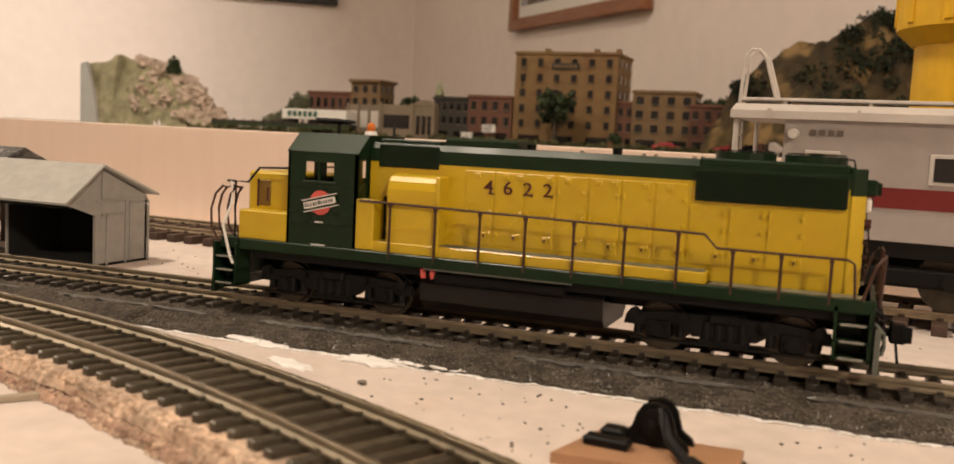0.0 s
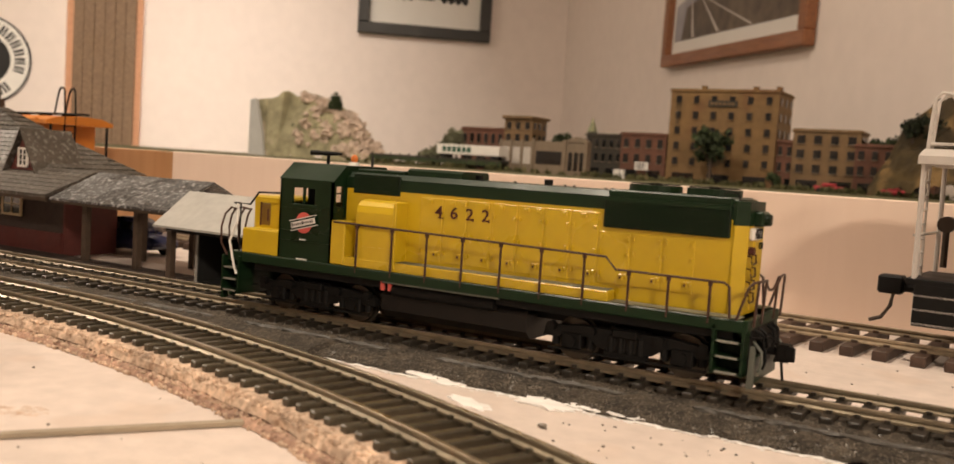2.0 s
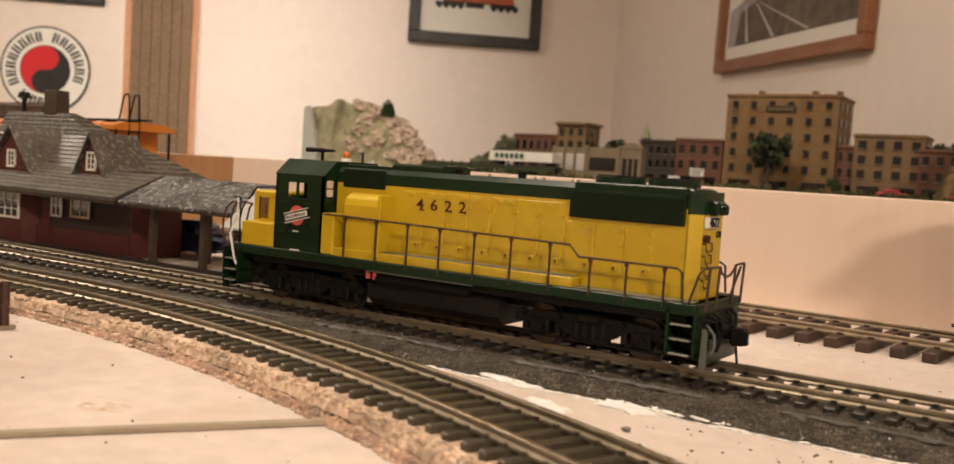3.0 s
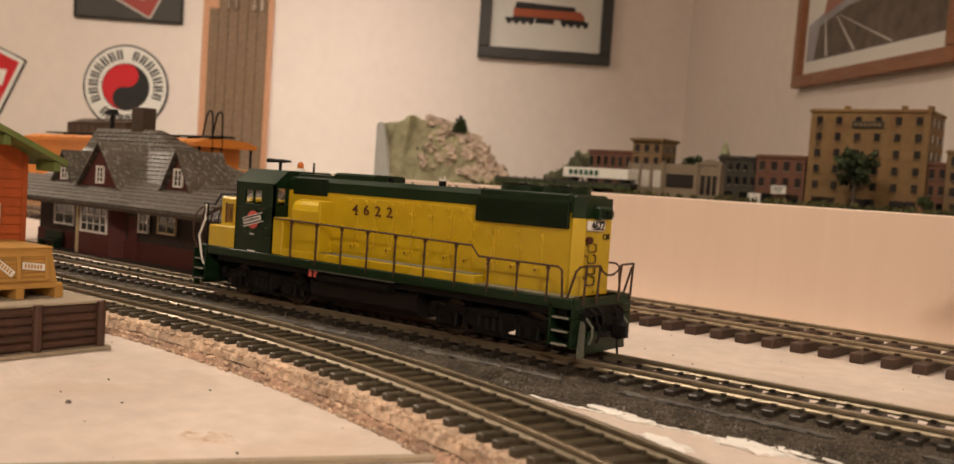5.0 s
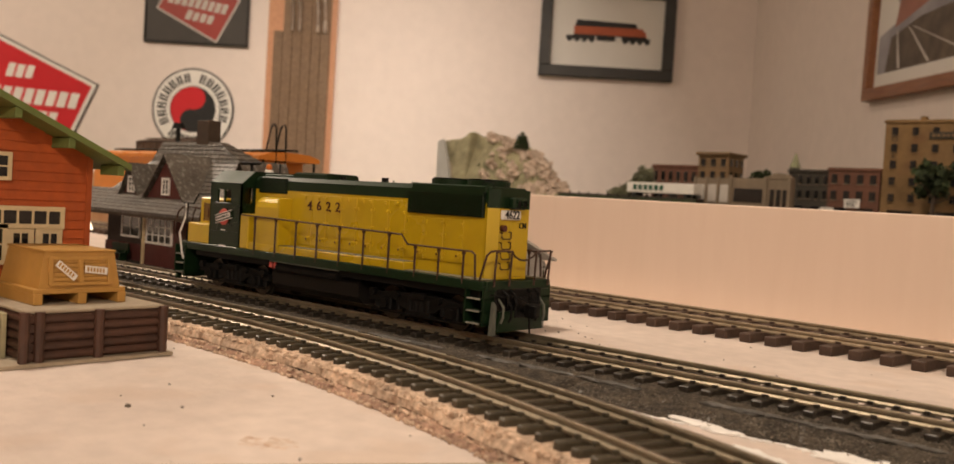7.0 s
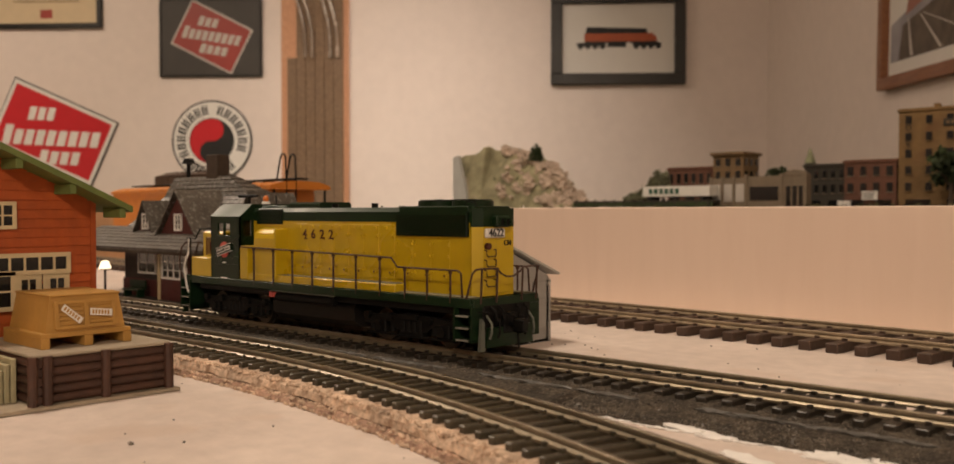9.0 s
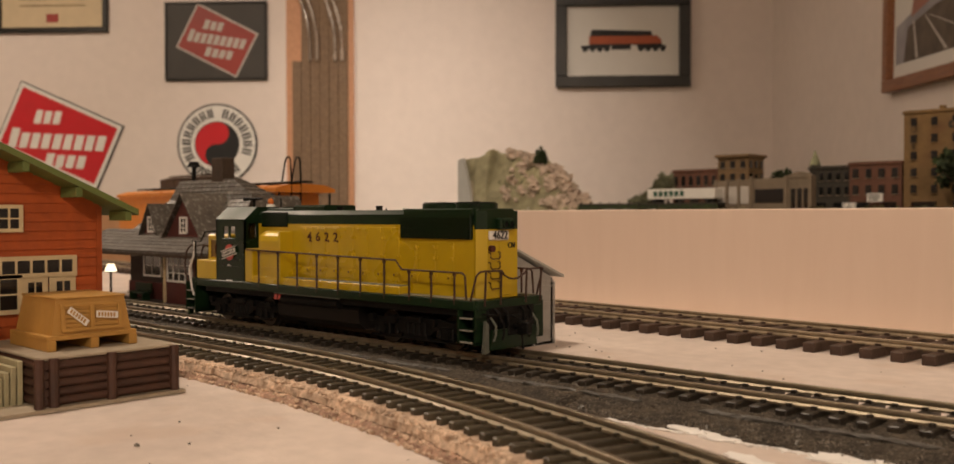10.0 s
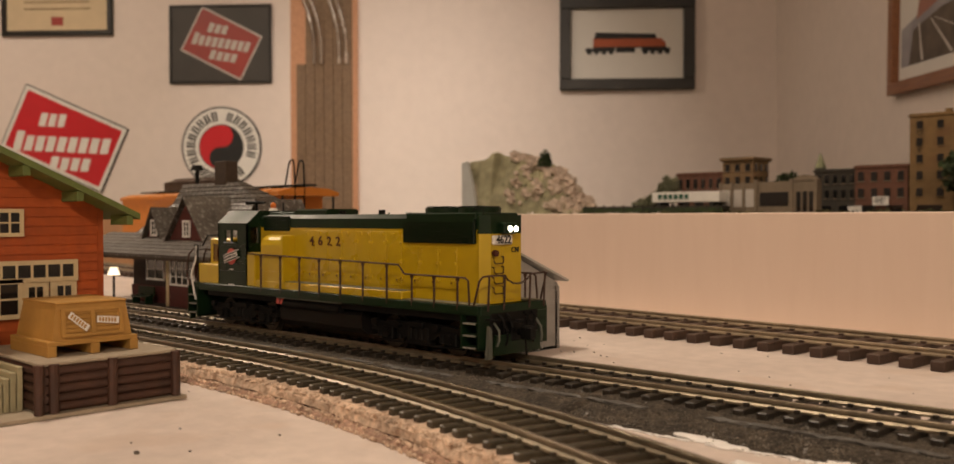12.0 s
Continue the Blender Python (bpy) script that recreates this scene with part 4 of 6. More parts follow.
    wire(bm, [(-0.0700, -0.0152, 0.0150), (-0.0695, -0.0158, 0.0122)], 0.0008, 8)
    wire(bm, [(-0.0672, -0.0152, 0.0150), (-0.0667, -0.0158, 0.0122)], 0.0008, 8)
    part("fuel_filler", bm, "herald", L)

    # trucks
    axles = []
    for uc in (-98.5, 9.5):
        tr = part("truck", B_truck(uc * mm), "black", L)
        for k in (-15.8, 15.8):
            bm = B()
            for sgn in (-1, 1):
                rod(bm, (0, sgn * 0.0078, 0), (0, sgn * 0.0098, 0), 0.0058, seg=24)
                rod(bm, (0, sgn * 0.0074, 0), (0, sgn * 0.0079, 0), 0.0066, seg=24)
            rod(bm, (0, -0.0085, 0), (0, 0.0085, 0), 0.0011, seg=8)
            for a in range(3):
                box(bm, -0.0004, 0.0004, -0.0100, -0.0096, 0.0012, 0.0044, 0, Matrix.Rotation(a * 2.094, 4, "Y"))
            ws = part("wheelset", bm, "wheel", tr)
            axles.append((ws, (uc + k) * mm))
    return L, axles, bulbs


def B_housing():
    bm = B()
    box(bm, 0.0380, 0.0410, -0.0034, 0.0034, 0.0411, 0.0450, 0.0006)
    for y in LAMP_Y:
        # an open tube, bulb inside
        for k in range(14):
            a = 2 * math.pi * k / 14
            box(bm, 0.0408, 0.0418, -0.00022, 0.00022, 0.0012, 0.0015, 0, Matrix.Translation((0, y, LAMP_Z)) @ Matrix.Rotation(a, 4, "X"))
    return bm


def B_truck(u):
    """Cast side frames with journal boxes, springs and brake gear."""
    bm = B()
    for sgn in (-1, 1):
        y = sgn * 0.0118
        frame = [(-0.0245, 0.0062), (-0.0240, 0.0088), (-0.0130, 0.0102), (0.0130, 0.0102), (0.0240, 0.0088), (0.0245, 0.0062), (0.0195, 0.0062), (0.0180, 0.0080), (0.0110, 0.0072), (0.0075, 0.0048), (-0.0075, 0.0048), (-0.0110, 0.0072), (-0.0180, 0.0080), (-0.0195, 0.0062)]
        prism(bm, [(u + a, b) for a, b in frame], y - 0.0012, y + 0.0012, "y")
        for k in (-0.0158, 0.0158):
            box(bm, u + k - 0.0030, u + k + 0.0030, y - 0.0018, y + 0.0018, 0.0034, 0.0080, 0.0004)
            rod(bm, (u + k, y - sgn * 0.001, 0.0056), (u + k, y + sgn * 0.0026, 0.0056), 0.0017, seg=12)
            for q in (-0.0052, 0.0052):
                rod(bm, (u + k + q, y, 0.0040), (u + k + q, y, 0.0095), 0.0011, seg=10)
                rod(bm, (u + k + q * 1.15, y + sgn * 0.0008, 0.0092), (u + k + q * 1.15, y + sgn * 0.0028, 0.0092), 0.0014, seg=10)
        for q in (-0.0042, -0.0014, 0.0014, 0.0042):
            rod(bm, (u + q, y + sgn * 0.0006, 0.0044), (u + q, y + sgn * 0.0006, 0.0088), 0.0012, seg=10)
        box(bm, u - 0.0060, u + 0.0060, y - 0.0016, y + 0.0016, 0.0030, 0.0046, 0.0003)
        box(bm, u - 0.0225, u + 0.0225, y - 0.0004 + sgn * 0.0016, y + 0.0004 + sgn * 0.0016, 0.0028, 0.0034)
        box(bm, u - 0.0035, u + 0.0035, y - 0.0010 + sgn * 0.0016, y + 0.0010 + sgn * 0.0016, 0.0086, 0.0108, 0.0003)
    box(bm, u - 0.0050, u + 0.0050, -0.0115, 0.0115, 0.0060, 0.0110)
    return bm


LOCO, AXLES, BULBS = locomotive()


# ---- things on the table ----
def plaster_patches():
    """Torn scraps of white plaster cloth along the ballast edge."""
    rnd = random.Random(3)
    for cx, cy, rx, ry, tilt in ((-0.1245, -0.0475, 0.0085, 0.0030, -20), (-0.1100, -0.0345, 0.0085, 0.0042, -8), (-0.1000, -0.0300, 0.0070, 0.0028, -4), (-0.1500, -0.0305, 0.0080, 0.0026, -10), (-0.1400, -0.0335, 0.0060, 0.0020, 5), (-0.0900, -0.0310, 0.0050, 0.0015, 0)):
        bm = B()
        pts = []
        for i in range(22):
            a = 2 * math.pi * i / 22
            k = 0.65 + 0.55 * rnd.random()
            pts.append((rx * k * math.cos(a), ry * k * math.sin(a)))
        prism(bm, pts, 0.0, 0.0005, "z")
        for v in bm.verts:
            if v.co.z > 0.0003:
                v.co.z += 0.0007 * noise.noise(v.co * 400 + Vector((cx * 90, 0, 0)))
                v.co.x *= 0.92
        ob = part("plaster_scrap", bm, "patch")
        ob.matrix_world = pose(cx, cy, 0.0001, 0, 0, tilt)
        tagged(ob, "torn white plaster scrap on the table top", "scrap", group="plaster scraps")
    # a ragged white rim between ballast and table
    bm = B()
    for i in range(260):
        x = -0.185 + 0.00085 * i
        y = -0.0337 - 0.0025 * noise.noise(Vector((x * 60, 0, 3))) - 0.0012 * noise.noise(Vector((x * 260, 1, 3))) + rnd.uniform(-0.0006, 0.0006)
        if rnd.random() < 0.9:
            blob(bm, (x, y + 0.0004, 0.0002), rnd.uniform(0.0003, 0.0007), (2.2, 1, 0.4), 0.6, 1, i)
        if rnd.random() < 0.3:
            blob(bm, (x, y - rnd.uniform(0.0, 0.0016), 0.0001), rnd.uniform(0.0002, 0.0005), (1.6, 1, 0.4), 0.6, 1, i)
    tagged(part("plaster_crumbs", bm, "patch"), "white plaster crumbs along the ballast edge", "crumbs", kind="stuff")
    # dark flecks and loose cinders on the table
    bm = B()
    spots = [(-0.101, -0.054, 0.0011), (-0.237, -0.131, 0.0007), (-0.228, -0.098, 0.0004), (-0.168, 0.028, 0.0007), (-0.109, -0.0345, 0.0005)]
    for i in range(150):
        spots.append((rnd.uniform(-0.33, 0.05), rnd.choice((rnd.uniform(-0.15, -0.035), rnd.uniform(0.02, 0.11))), rnd.uniform(0.00015, 0.0004)))
    for i in range(90):
        spots.append((rnd.uniform(-0.10, 0.01), rnd.uniform(-0.085, -0.040), rnd.uniform(0.00015, 0.00045)))
    for i, (x, y, r) in enumerate(spots):
        blob(bm, (x, y, r * 0.5), r, (1.2, 0.9, 0.7), 0.5, 1, i)
    tagged(part("cinder_flecks", bm, "grain"), "stray dark cinder flecks on the table", "flecks", kind="stuff")
    # rusty stain ring
    bm = B()
    for i in range(70):
        a, d = rnd.random() * 6.28, rnd.random() ** 0.6
        blob(bm, (0.0068 * d * math.cos(a), 0.0040 * d * math.sin(a), -0.0001), rnd.uniform(0.0002, 0.0008), (1.6, 0.9, 0.15), 0.6, 1, i)
    ob = part("rust_stain", bm, "stain")
    ob.matrix_world = pose(-0.1945, -0.124, 0.0001, 0, 0, 30)
    tagged(ob, "faint brown stain on the table top", "stain")


M["stain"] = material("stain_brown", (0.67, 0.53, 0.43), 0.8, vary=0.15, scale=300, dark=(0.42, 0.26, 0.17), spots=0.6, spot_scale=190)
plaster_patches()


def ground_throw():
    t = thing("switch_throw", "black switch stand on a terracotta-coloured base", "switch stand", pose(-0.0305, -0.0680, 0, 0, 0, -4))
    part("base_plate", prism(B(), [(-0.0150, -0.0160), (0.0165, -0.0110), (0.0155, 0.0060), (-0.0118, 0.0030)], 0, 0.0020, "z"), "terracotta", t)
    # two flared cheek plates with a barrel between them
    cheek = [(-0.0068, 0.0020), (0.0068, 0.0020), (0.0064, 0.0032), (0.0044, 0.0046), (0.0034, 0.0080), (0.0022, 0.0098), (0.0, 0.0104), (-0.0022, 0.0098), (-0.0034, 0.0080), (-0.0044, 0.0046), (-0.0064, 0.0032)]
    for y in (-0.0020, 0.0022):
        part("cheek_plate", prism(B(), cheek, y, y + 0.0012, "y"), "black", t)
    part("barrel", rod(B(), (0, -0.0030, 0.0068), (0, 0.0044, 0.0068), 0.0024, seg=18), "black", t)
    part("pivot_pin", rod(B(), (0, -0.0036, 0.0068), (0, 0.0050, 0.0068), 0.0008, seg=10), "tank", t)
    part("lever", wire(B(), [(0.0010, -0.0012, 0.0090), (0.0040, -0.0060, 0.0052), (0.0090, -0.0112, 0.0030), (0.0106, -0.0128, 0.0028)], 0.0011, 8), "black", t)
    part("lever_weight", rod(B(), (0.0092, -0.0114, 0.0030), (0.0118, -0.0140, 0.0028), 0.0018, seg=14), "black", t)
    part("slide_bar", boxed(-0.0118, -0.0030, -0.0082, -0.0046, 0.0020, 0.0038, 0.0004), "black", t)
    part("stop_block", boxed(-0.0098, -0.0052, -0.0040, 0.0000, 0.0020, 0.0046, 0.0005), "black", t)


ground_throw()


def open_shed():
    s = thing("open_shed", "grey plastic trackside shed with an open front bay", "shed")
    x0, x1, y0, y1 = -0.323, -0.275, 0.0435, 0.0724
    # gable wall with battens
    bm = B()
    prism(bm, [(y0, 0), (y1, 0), (y1, 0.0275), (0.0452, 0.0394), (0.0268, 0.0258), (0.0300, 0.0250), (y0, 0.0205)], x1 - 0.0012, x1, "x")
    wall = part("gable_wall", bm, "grey", s)
    for (a, b, c, e) in ((y0, y1, 0.0260, 0.0268), (0.0465, 0.0473, 0.0268, 0.0380), (0.0490, 0.0498, 0.0, 0.0210), (0.0595, 0.0603, 0.0, 0.0260), (0.0620, 0.0628, 0.0010, 0.0255), (0.0725, 0.0733, 0.0, 0.0260), (0.0465, 0.0600, 0.0203, 0.0211), (0.0628, 0.0705, 0.0170, 0.0178), (0.0628, 0.0705, 0.0055, 0.0063), (0.0628, 0.0725, 0.0240, 0.0247)):
        part("batten", boxed(x1, x1 + 0.0006, a, b, c, e), "grey", wall)
    part("left_wall", boxed(x0, x0 + 0.0012, y0, y1, 0, 0.0235), "grey", s)
    # near-black back wall, linings, floor and header paint the bay's shade
    part("back_wall", boxed(x0, x1, y1 - 0.0012, y1, 0, 0.0270), "shed_shade", s)
    part("inner_lining", boxed(x0 + 0.0012, x0 + 0.0018, y0 + 0.0006, y1 - 0.0014, 0.0012, 0.0232), "shed_shade", s)
    part("inner_lining", boxed(x1 - 0.0018, x1 - 0.0013, y0 + 0.0006, y1 - 0.0014, 0.0012, 0.0232), "shed_shade", s)
    part("inner_ceiling", boxed(x0 + 0.0004, x1 - 0.0014, y0 + 0.0014, y1 - 0.0014, 0.0233, 0.0240), "shed_shade", s)
    part("inner_floor", boxed(x0, x1, y0 + 0.002, y1, 0.0002, 0.0012), "shed_shade", s)
    part("header", boxed(-0.3285, x1 - 0.0014, y0 - 0.012, y0 - 0.0108, 0.0235, 0.0262), "shed_shade", s)
    for x in (-0.3275,):
        part("post", boxed(x, x + 0.0030, y0 - 0.0125, y0 - 0.0095, 0, 0.0240, 0.0002), "post", s)
    part("post", boxed(-0.3275, -0.3245, y1 - 0.004, y1 - 0.001, 0, 0.0270, 0.0002), "post", s)
    # two roof slabs
    ridge, t = (0.0452, 0.0400), 0.0009
    for a, b in (((0.0255, 0.0255), ridge), ((0.0765, 0.0278), ridge)):
        bm = B()
        prism(bm, [a, b, (b[0], b[1] + t), (a[0], a[1] + t)], -0.3300, x1 + 0.0030, "x")
        roof = part("roof_slab", bm, "roof_grey", s)


open_shed()


def platform_canopy():
    c = thing("platform_canopy", "station platform canopy with gritty grey roof on brown posts", "canopy")
    bm = B()
    prism(bm, [(0.0360, 0.0308), (0.0640, 0.0438), (0.0640, 0.0448), (0.0360, 0.0318)], -0.4160, -0.3345, "x")
    part("roof", bm, "glitter", c)
    bm = B()
    prism(bm, [(0.0640, 0.0438), (0.0920, 0.0308), (0.0920, 0.0318), (0.0640, 0.0448)], -0.4160, -0.3345, "x")
    part("back_roof", bm, "glitter", c)
    part("fascia", boxed(-0.4160, -0.3345, 0.0365, 0.0375, 0.0295, 0.0310), "post", c)
    for x in (-0.4010, -0.3640):
        for y in (0.0460, 0.0800):
            bm = boxed(x - 0.0016, x + 0.0016, y - 0.0016, y + 0.0016, 0.0, 0.0345, 0.0002)
            post = part("post", bm, "post", c)
            bm = B()
            wire(bm, [(x, y, 0.0260), (x + 0.0060, y, 0.0335)], 0.0007, 6)
            wire(bm, [(x, y, 0.0260), (x - 0.0060, y, 0.0335)], 0.0007, 6)
            part("brace", bm, "post", post)
    part("platform", boxed(-0.4200, -0.3300, 0.0400, 0.0520, 0.0003, 0.0022, 0.0003), "depot_dark", c)


platform_canopy()


def window_unit(parent, m, w, h, cols, rows, mat="white", bar=0.0006):
    """A framed window with panes; local x across, z up, y out is negative."""
    bm = B()
    for x in (-w / 2, w / 2):
        box(bm, x - bar, x + bar, -0.0006, 0.0004, -h / 2 - bar, h / 2 + bar, 0, m)
    for z in (-h / 2, h / 2):
        box(bm, -w / 2 - bar, w / 2 + bar, -0.00062, 0.00042, z - bar, z + bar, 0, m)
    f = part("window", bm, mat, parent)
    for i in range(1, cols):
        x = -w / 2 + w * i / cols
        part("muntin", boxed(x - bar * 0.5, x + bar * 0.5, -0.0005, 0.0003, -h / 2, h / 2, 0, m), mat, f)
    for i in range(1, rows):
        z = -h / 2 + h * i / rows
        part("muntin", boxed(-w / 2, w / 2, -0.00045, 0.0003, z - bar * 0.4, z + bar * 0.4, 0, m), mat, f)
    part("pane", boxed(-w / 2, w / 2, -0.0001, 0.0002, -h / 2, h / 2, 0, m), "glass", f)
    return f


def depot():
    d = thing("depot", "dark red model railway depot with grey shingle roofs", "station")
    part("wall", boxed(-0.6120, -0.4330, 0.0560, 0.0880, 0.0005, 0.0350), "depot_dark", d)
    for x0, x1 in ((-0.6120, -0.5540), (-0.5180, -0.4330)):
        w = part("wainscot", boxed(x0, x1, 0.0548, 0.0560, 0.0005, 0.0120), "depot_red", d)
    part("end_wall", boxed(-0.4330, -0.4318, 0.0560, 0.0880, 0.0005, 0.0350), "depot_red", d)
    # bay
    bay = part("bay", prism(B(), [(-0.5560, 0.0560), (-0.5520, 0.0480), (-0.5190, 0.0480), (-0.5150, 0.0560)], 0.0005, 0.0330, "z"), "depot_red", d)
    part("bay_trim", boxed(-0.5535, -0.5515, 0.0470, 0.0486, 0.0005, 0.0320), "cream", bay)
    window_unit(bay, pose(-0.5350, 0.0475, 0.0222), 0.0270, 0.0145, 4, 3)
    window_unit(d, pose(-0.5800, 0.0545, 0.0225), 0.0215, 0.0125, 2, 2)
    window_unit(d, pose(-0.4960, 0.0545, 0.0235), 0.0090, 0.0110, 2, 2)
    window_unit(d, pose(-0.4740, 0.0545, 0.0245), 0.0160, 0.0110, 2, 2, "cream")
    part("door", boxed(-0.5100, -0.5020, 0.0540, 0.0550, 0.0008, 0.0260), "depot_red", d)
    # skirt roof all round with courses of shingles
    bm = B()
    prism(bm, [(0.0350, 0.0315), (0.0640, 0.0435), (0.0640, 0.0447), (0.0350, 0.0325)], -0.6600, -0.4180, "x")
    skirt = part("skirt_roof", bm, "shingle", d)
    for i in range(7):
        f = i / 7
        y, z = 0.0350 + 0.029 * f, 0.0325 + 0.0122 * f
        bm = B()
        prism(bm, [(y, z - 0.0002), (y + 0.0042, z + 0.0016), (y + 0.0042, z + 0.0021), (y, z + 0.0006)], -0.6602, -0.4178 - 0.0, "x")
        part("shingle_course", bm, "shingle", skirt)
    bm = B()
    prism(bm, [(0.0640, 0.0447), (0.1050, 0.0330), (0.1050, 0.0320), (0.0640, 0.0435)], -0.6600, -0.4180, "x")
    part("rear_roof", bm, "shingle", d)
    part("fascia", boxed(-0.6600, -0.4180, 0.0352, 0.0362, 0.0298, 0.0318), "post", d)
    # upper hip roof
    bm = B()
    e = [(-0.6260, 0.0620, 0.0425), (-0.4480, 0.0620, 0.0425), (-0.4480, 0.1200, 0.0425), (-0.6260, 0.1200, 0.0425)]
    k = [(-0.6080, 0.0820, 0.0640), (-0.5060, 0.0820, 0.0640), (-0.5060, 0.1000, 0.0640), (-0.6080, 0.1000, 0.0640)]
    r = [(-0.6030, 0.0870, 0.0770), (-0.5400, 0.0870, 0.0770), (-0.5400, 0.0930, 0.0770), (-0.6030, 0.0930, 0.0770)]
    vs = [[bm.verts.new(p) for p in ring] for ring in (e, k, r)]
    for a, b in zip(vs[:-1], vs[1:]):
        for i in range(4):
            bm.faces.new((a[i], a[(i + 1) % 4], b[(i + 1) % 4], b[i]))
    bm.faces.new(vs[-1])
    bm.faces.new(vs[0][::-1])
    upper = part("upper_roof", bm, "shingle", d)
    # courses of shingles on the front and both end slopes
    for low, high, rows in ((e, k, 9), (k, r, 5)):
        for i, side in ((0, (0, 1)), (1, (1, 2)), (3, (3, 0))):
            a0, a1, b0, b1 = (Vector(low[side[0]]), Vector(low[side[1]]), Vector(high[side[0]]), Vector(high[side[1]]))
            nrm = (a1 - a0).cross(b0 - a0).normalized() * 0.0004
            for q in range(rows):
                f0, f1 = q / rows, (q + 0.92) / rows
                quad = [a0.lerp(b0, f0), a1.lerp(b1, f0), a1.lerp(b1, f1), a0.lerp(b0, f1)]
                bm = B()
                bot = [bm.verts.new(v) for v in quad]
                top = [bm.verts.new(v + nrm * g) for v, g in zip(quad, (1, 1, 0.15, 0.15))]
                bm.faces.new(bot[::-1])
                bm.faces.new(top)
                for z in range(4):
                    bm.faces.new((bot[z], bot[(z + 1) % 4], top[(z + 1) % 4], top[z]))
                part("shingle_course", bm, "shingle", upper)
    # big front gable and dormers
    for x, w, peak, base, depth, yf in ((-0.5415, 0.0460, 0.0665, 0.0385, 0.034, 0.0545), (-0.4710, 0.0240, 0.0640, 0.0420, 0.028, 0.0585), (-0.5875, 0.0200, 0.0605, 0.0420, 0.028, 0.0580)):
        bm = B()
        prism(bm, [(x - w / 2, base), (x + w / 2, base), (x, peak - 0.002)], yf, yf + depth, "y")
        g = part("dormer", bm, "depot_red", d)
        for sgn in (-1, 1):
            bm = B()
            s = (w / 2 + 0.0030) * sgn
            prism(bm, [(x + s, base - 0.003), (x, peak), (x, peak + 0.0010), (x + s * 1.03, base - 0.0022)], yf - 0.0030, yf + depth, "y")
            part("dormer_roof", bm, "shingle", g)
        window_unit(g, pose(x, yf - 0.0004, base + (peak - base) * 0.34), 0.0072, 0.0092, 2, 3)
    part("chimney", boxed(-0.5630, -0.5500, 0.0860, 0.0950, 0.0700, 0.0905, 0.0004), "post", d)
    bm = B()
    rod(bm, (-0.5910, 0.0900, 0.0740), (-0.5910, 0.0900, 0.0870), 0.0014, seg=10)
    rod(bm, (-0.5910, 0.0900, 0.0860), (-0.5910, 0.0900, 0.0895), 0.0042, 0.0030, 12)
    part("stove_pipe", bm, "black", d)
    for x in (-0.6560, -0.6400):
        part("post", boxed(x - 0.0014, x + 0.0014, 0.0440, 0.0468, 0.0005, 0.0330), "post", d)
    part("platform", boxed(-0.6700, -0.4200, 0.0330, 0.0560, 0.0003, 0.0016, 0.0003), "depot_dark", d)


depot()
lampthing = thing("station_lamp", "small lit station lamp with white shade", "lamp", pose(-0.640, 0.056, 0.0))
part("pole", rod(B(), (0, 0, 0.0005), (0, 0, 0.0190), 0.0008), "black", lampthing)
part("shade", rod(B(), (0, 0, 0.0165), (0, 0, 0.0215), 0.0040, 0.0022, 14), "lamp_shade", lampthing, "glowing white shade")
bench = thing("platform_bench", "dark green bench against the depot wall", "bench", pose(-0.582, 0.046, 0.0016))
part("seat", boxed(-0.010, 0.010, -0.002, 0.003, 0.0040, 0.0050), "green", bench)
part("backrest", boxed(-0.010, 0.010, 0.003, 0.0038, 0.0050, 0.0105), "green", bench)
for x in (-0.008, 0.008):
    part("leg", boxed(x - 0.0006, x + 0.0006, -0.0018, 0.003, 0, 0.0041), "green", bench)


def blue_car():
    c = thing("vintage_car", "dark blue model sedan of the nineteen-forties", "car", pose(-0.4360, 0.1000, 0.0))
    bm = B()
    prism(bm, [(-0.0300, 0.0045), (-0.0310, 0.0085), (-0.0270, 0.0120), (-0.0170, 0.0135), (0.0210, 0.0125), (0.0290, 0.0100), (0.0300, 0.0050), (0.0220, 0.0035), (-0.0220, 0.0035)], -0.0095, 0.0095, "y")
    bmesh.ops.bevel(bm, geom=bm.edges[:], offset=0.0012, segments=2, affect="EDGES")
    part("body", bm, "blue", c, smooth=True)
    bm = B()
    prism(bm, [(-0.0120, 0.0125), (-0.0085, 0.0185), (-0.0030, 0.0203), (0.0080, 0.0200), (0.0150, 0.0170), (0.0200, 0.0122)], -0.0080, 0.0080, "y")
    bmesh.ops.bevel(bm, geom=bm.edges[:], offset=0.0010, segments=2, affect="EDGES")
    top = part("cabin", bm, "blue", c, smooth=True)
    for x0, x1 in ((-0.0075, 0.0015), (0.0028, 0.0115)):
        part("side_window", boxed(x0, x1, -0.0084, 0.0084, 0.0135, 0.0180, 0.0004), "glass", top)
    for x in (-0.0200, 0.0190):
        for y in (-0.0088, 0.0088):
            wheel = part("wheel", rod(B(), (x, y - 0.0014, 0.0042), (x, y + 0.0014, 0.0042), 0.0042, seg=20), "rubber", c)
            part("hub", rod(B(), (x, y - 0.0017, 0.0042), (x, y + 0.0017, 0.0042), 0.0018, seg=14), "silver", wheel)
            bm = B()
            prism(bm, [(x + 0.0068 * math.cos(a), 0.0042 + 0.0062 * math.sin(a)) for a in [math.pi * k / 10 for k in range(11)]], y - 0.0022, y + 0.0022, "y")
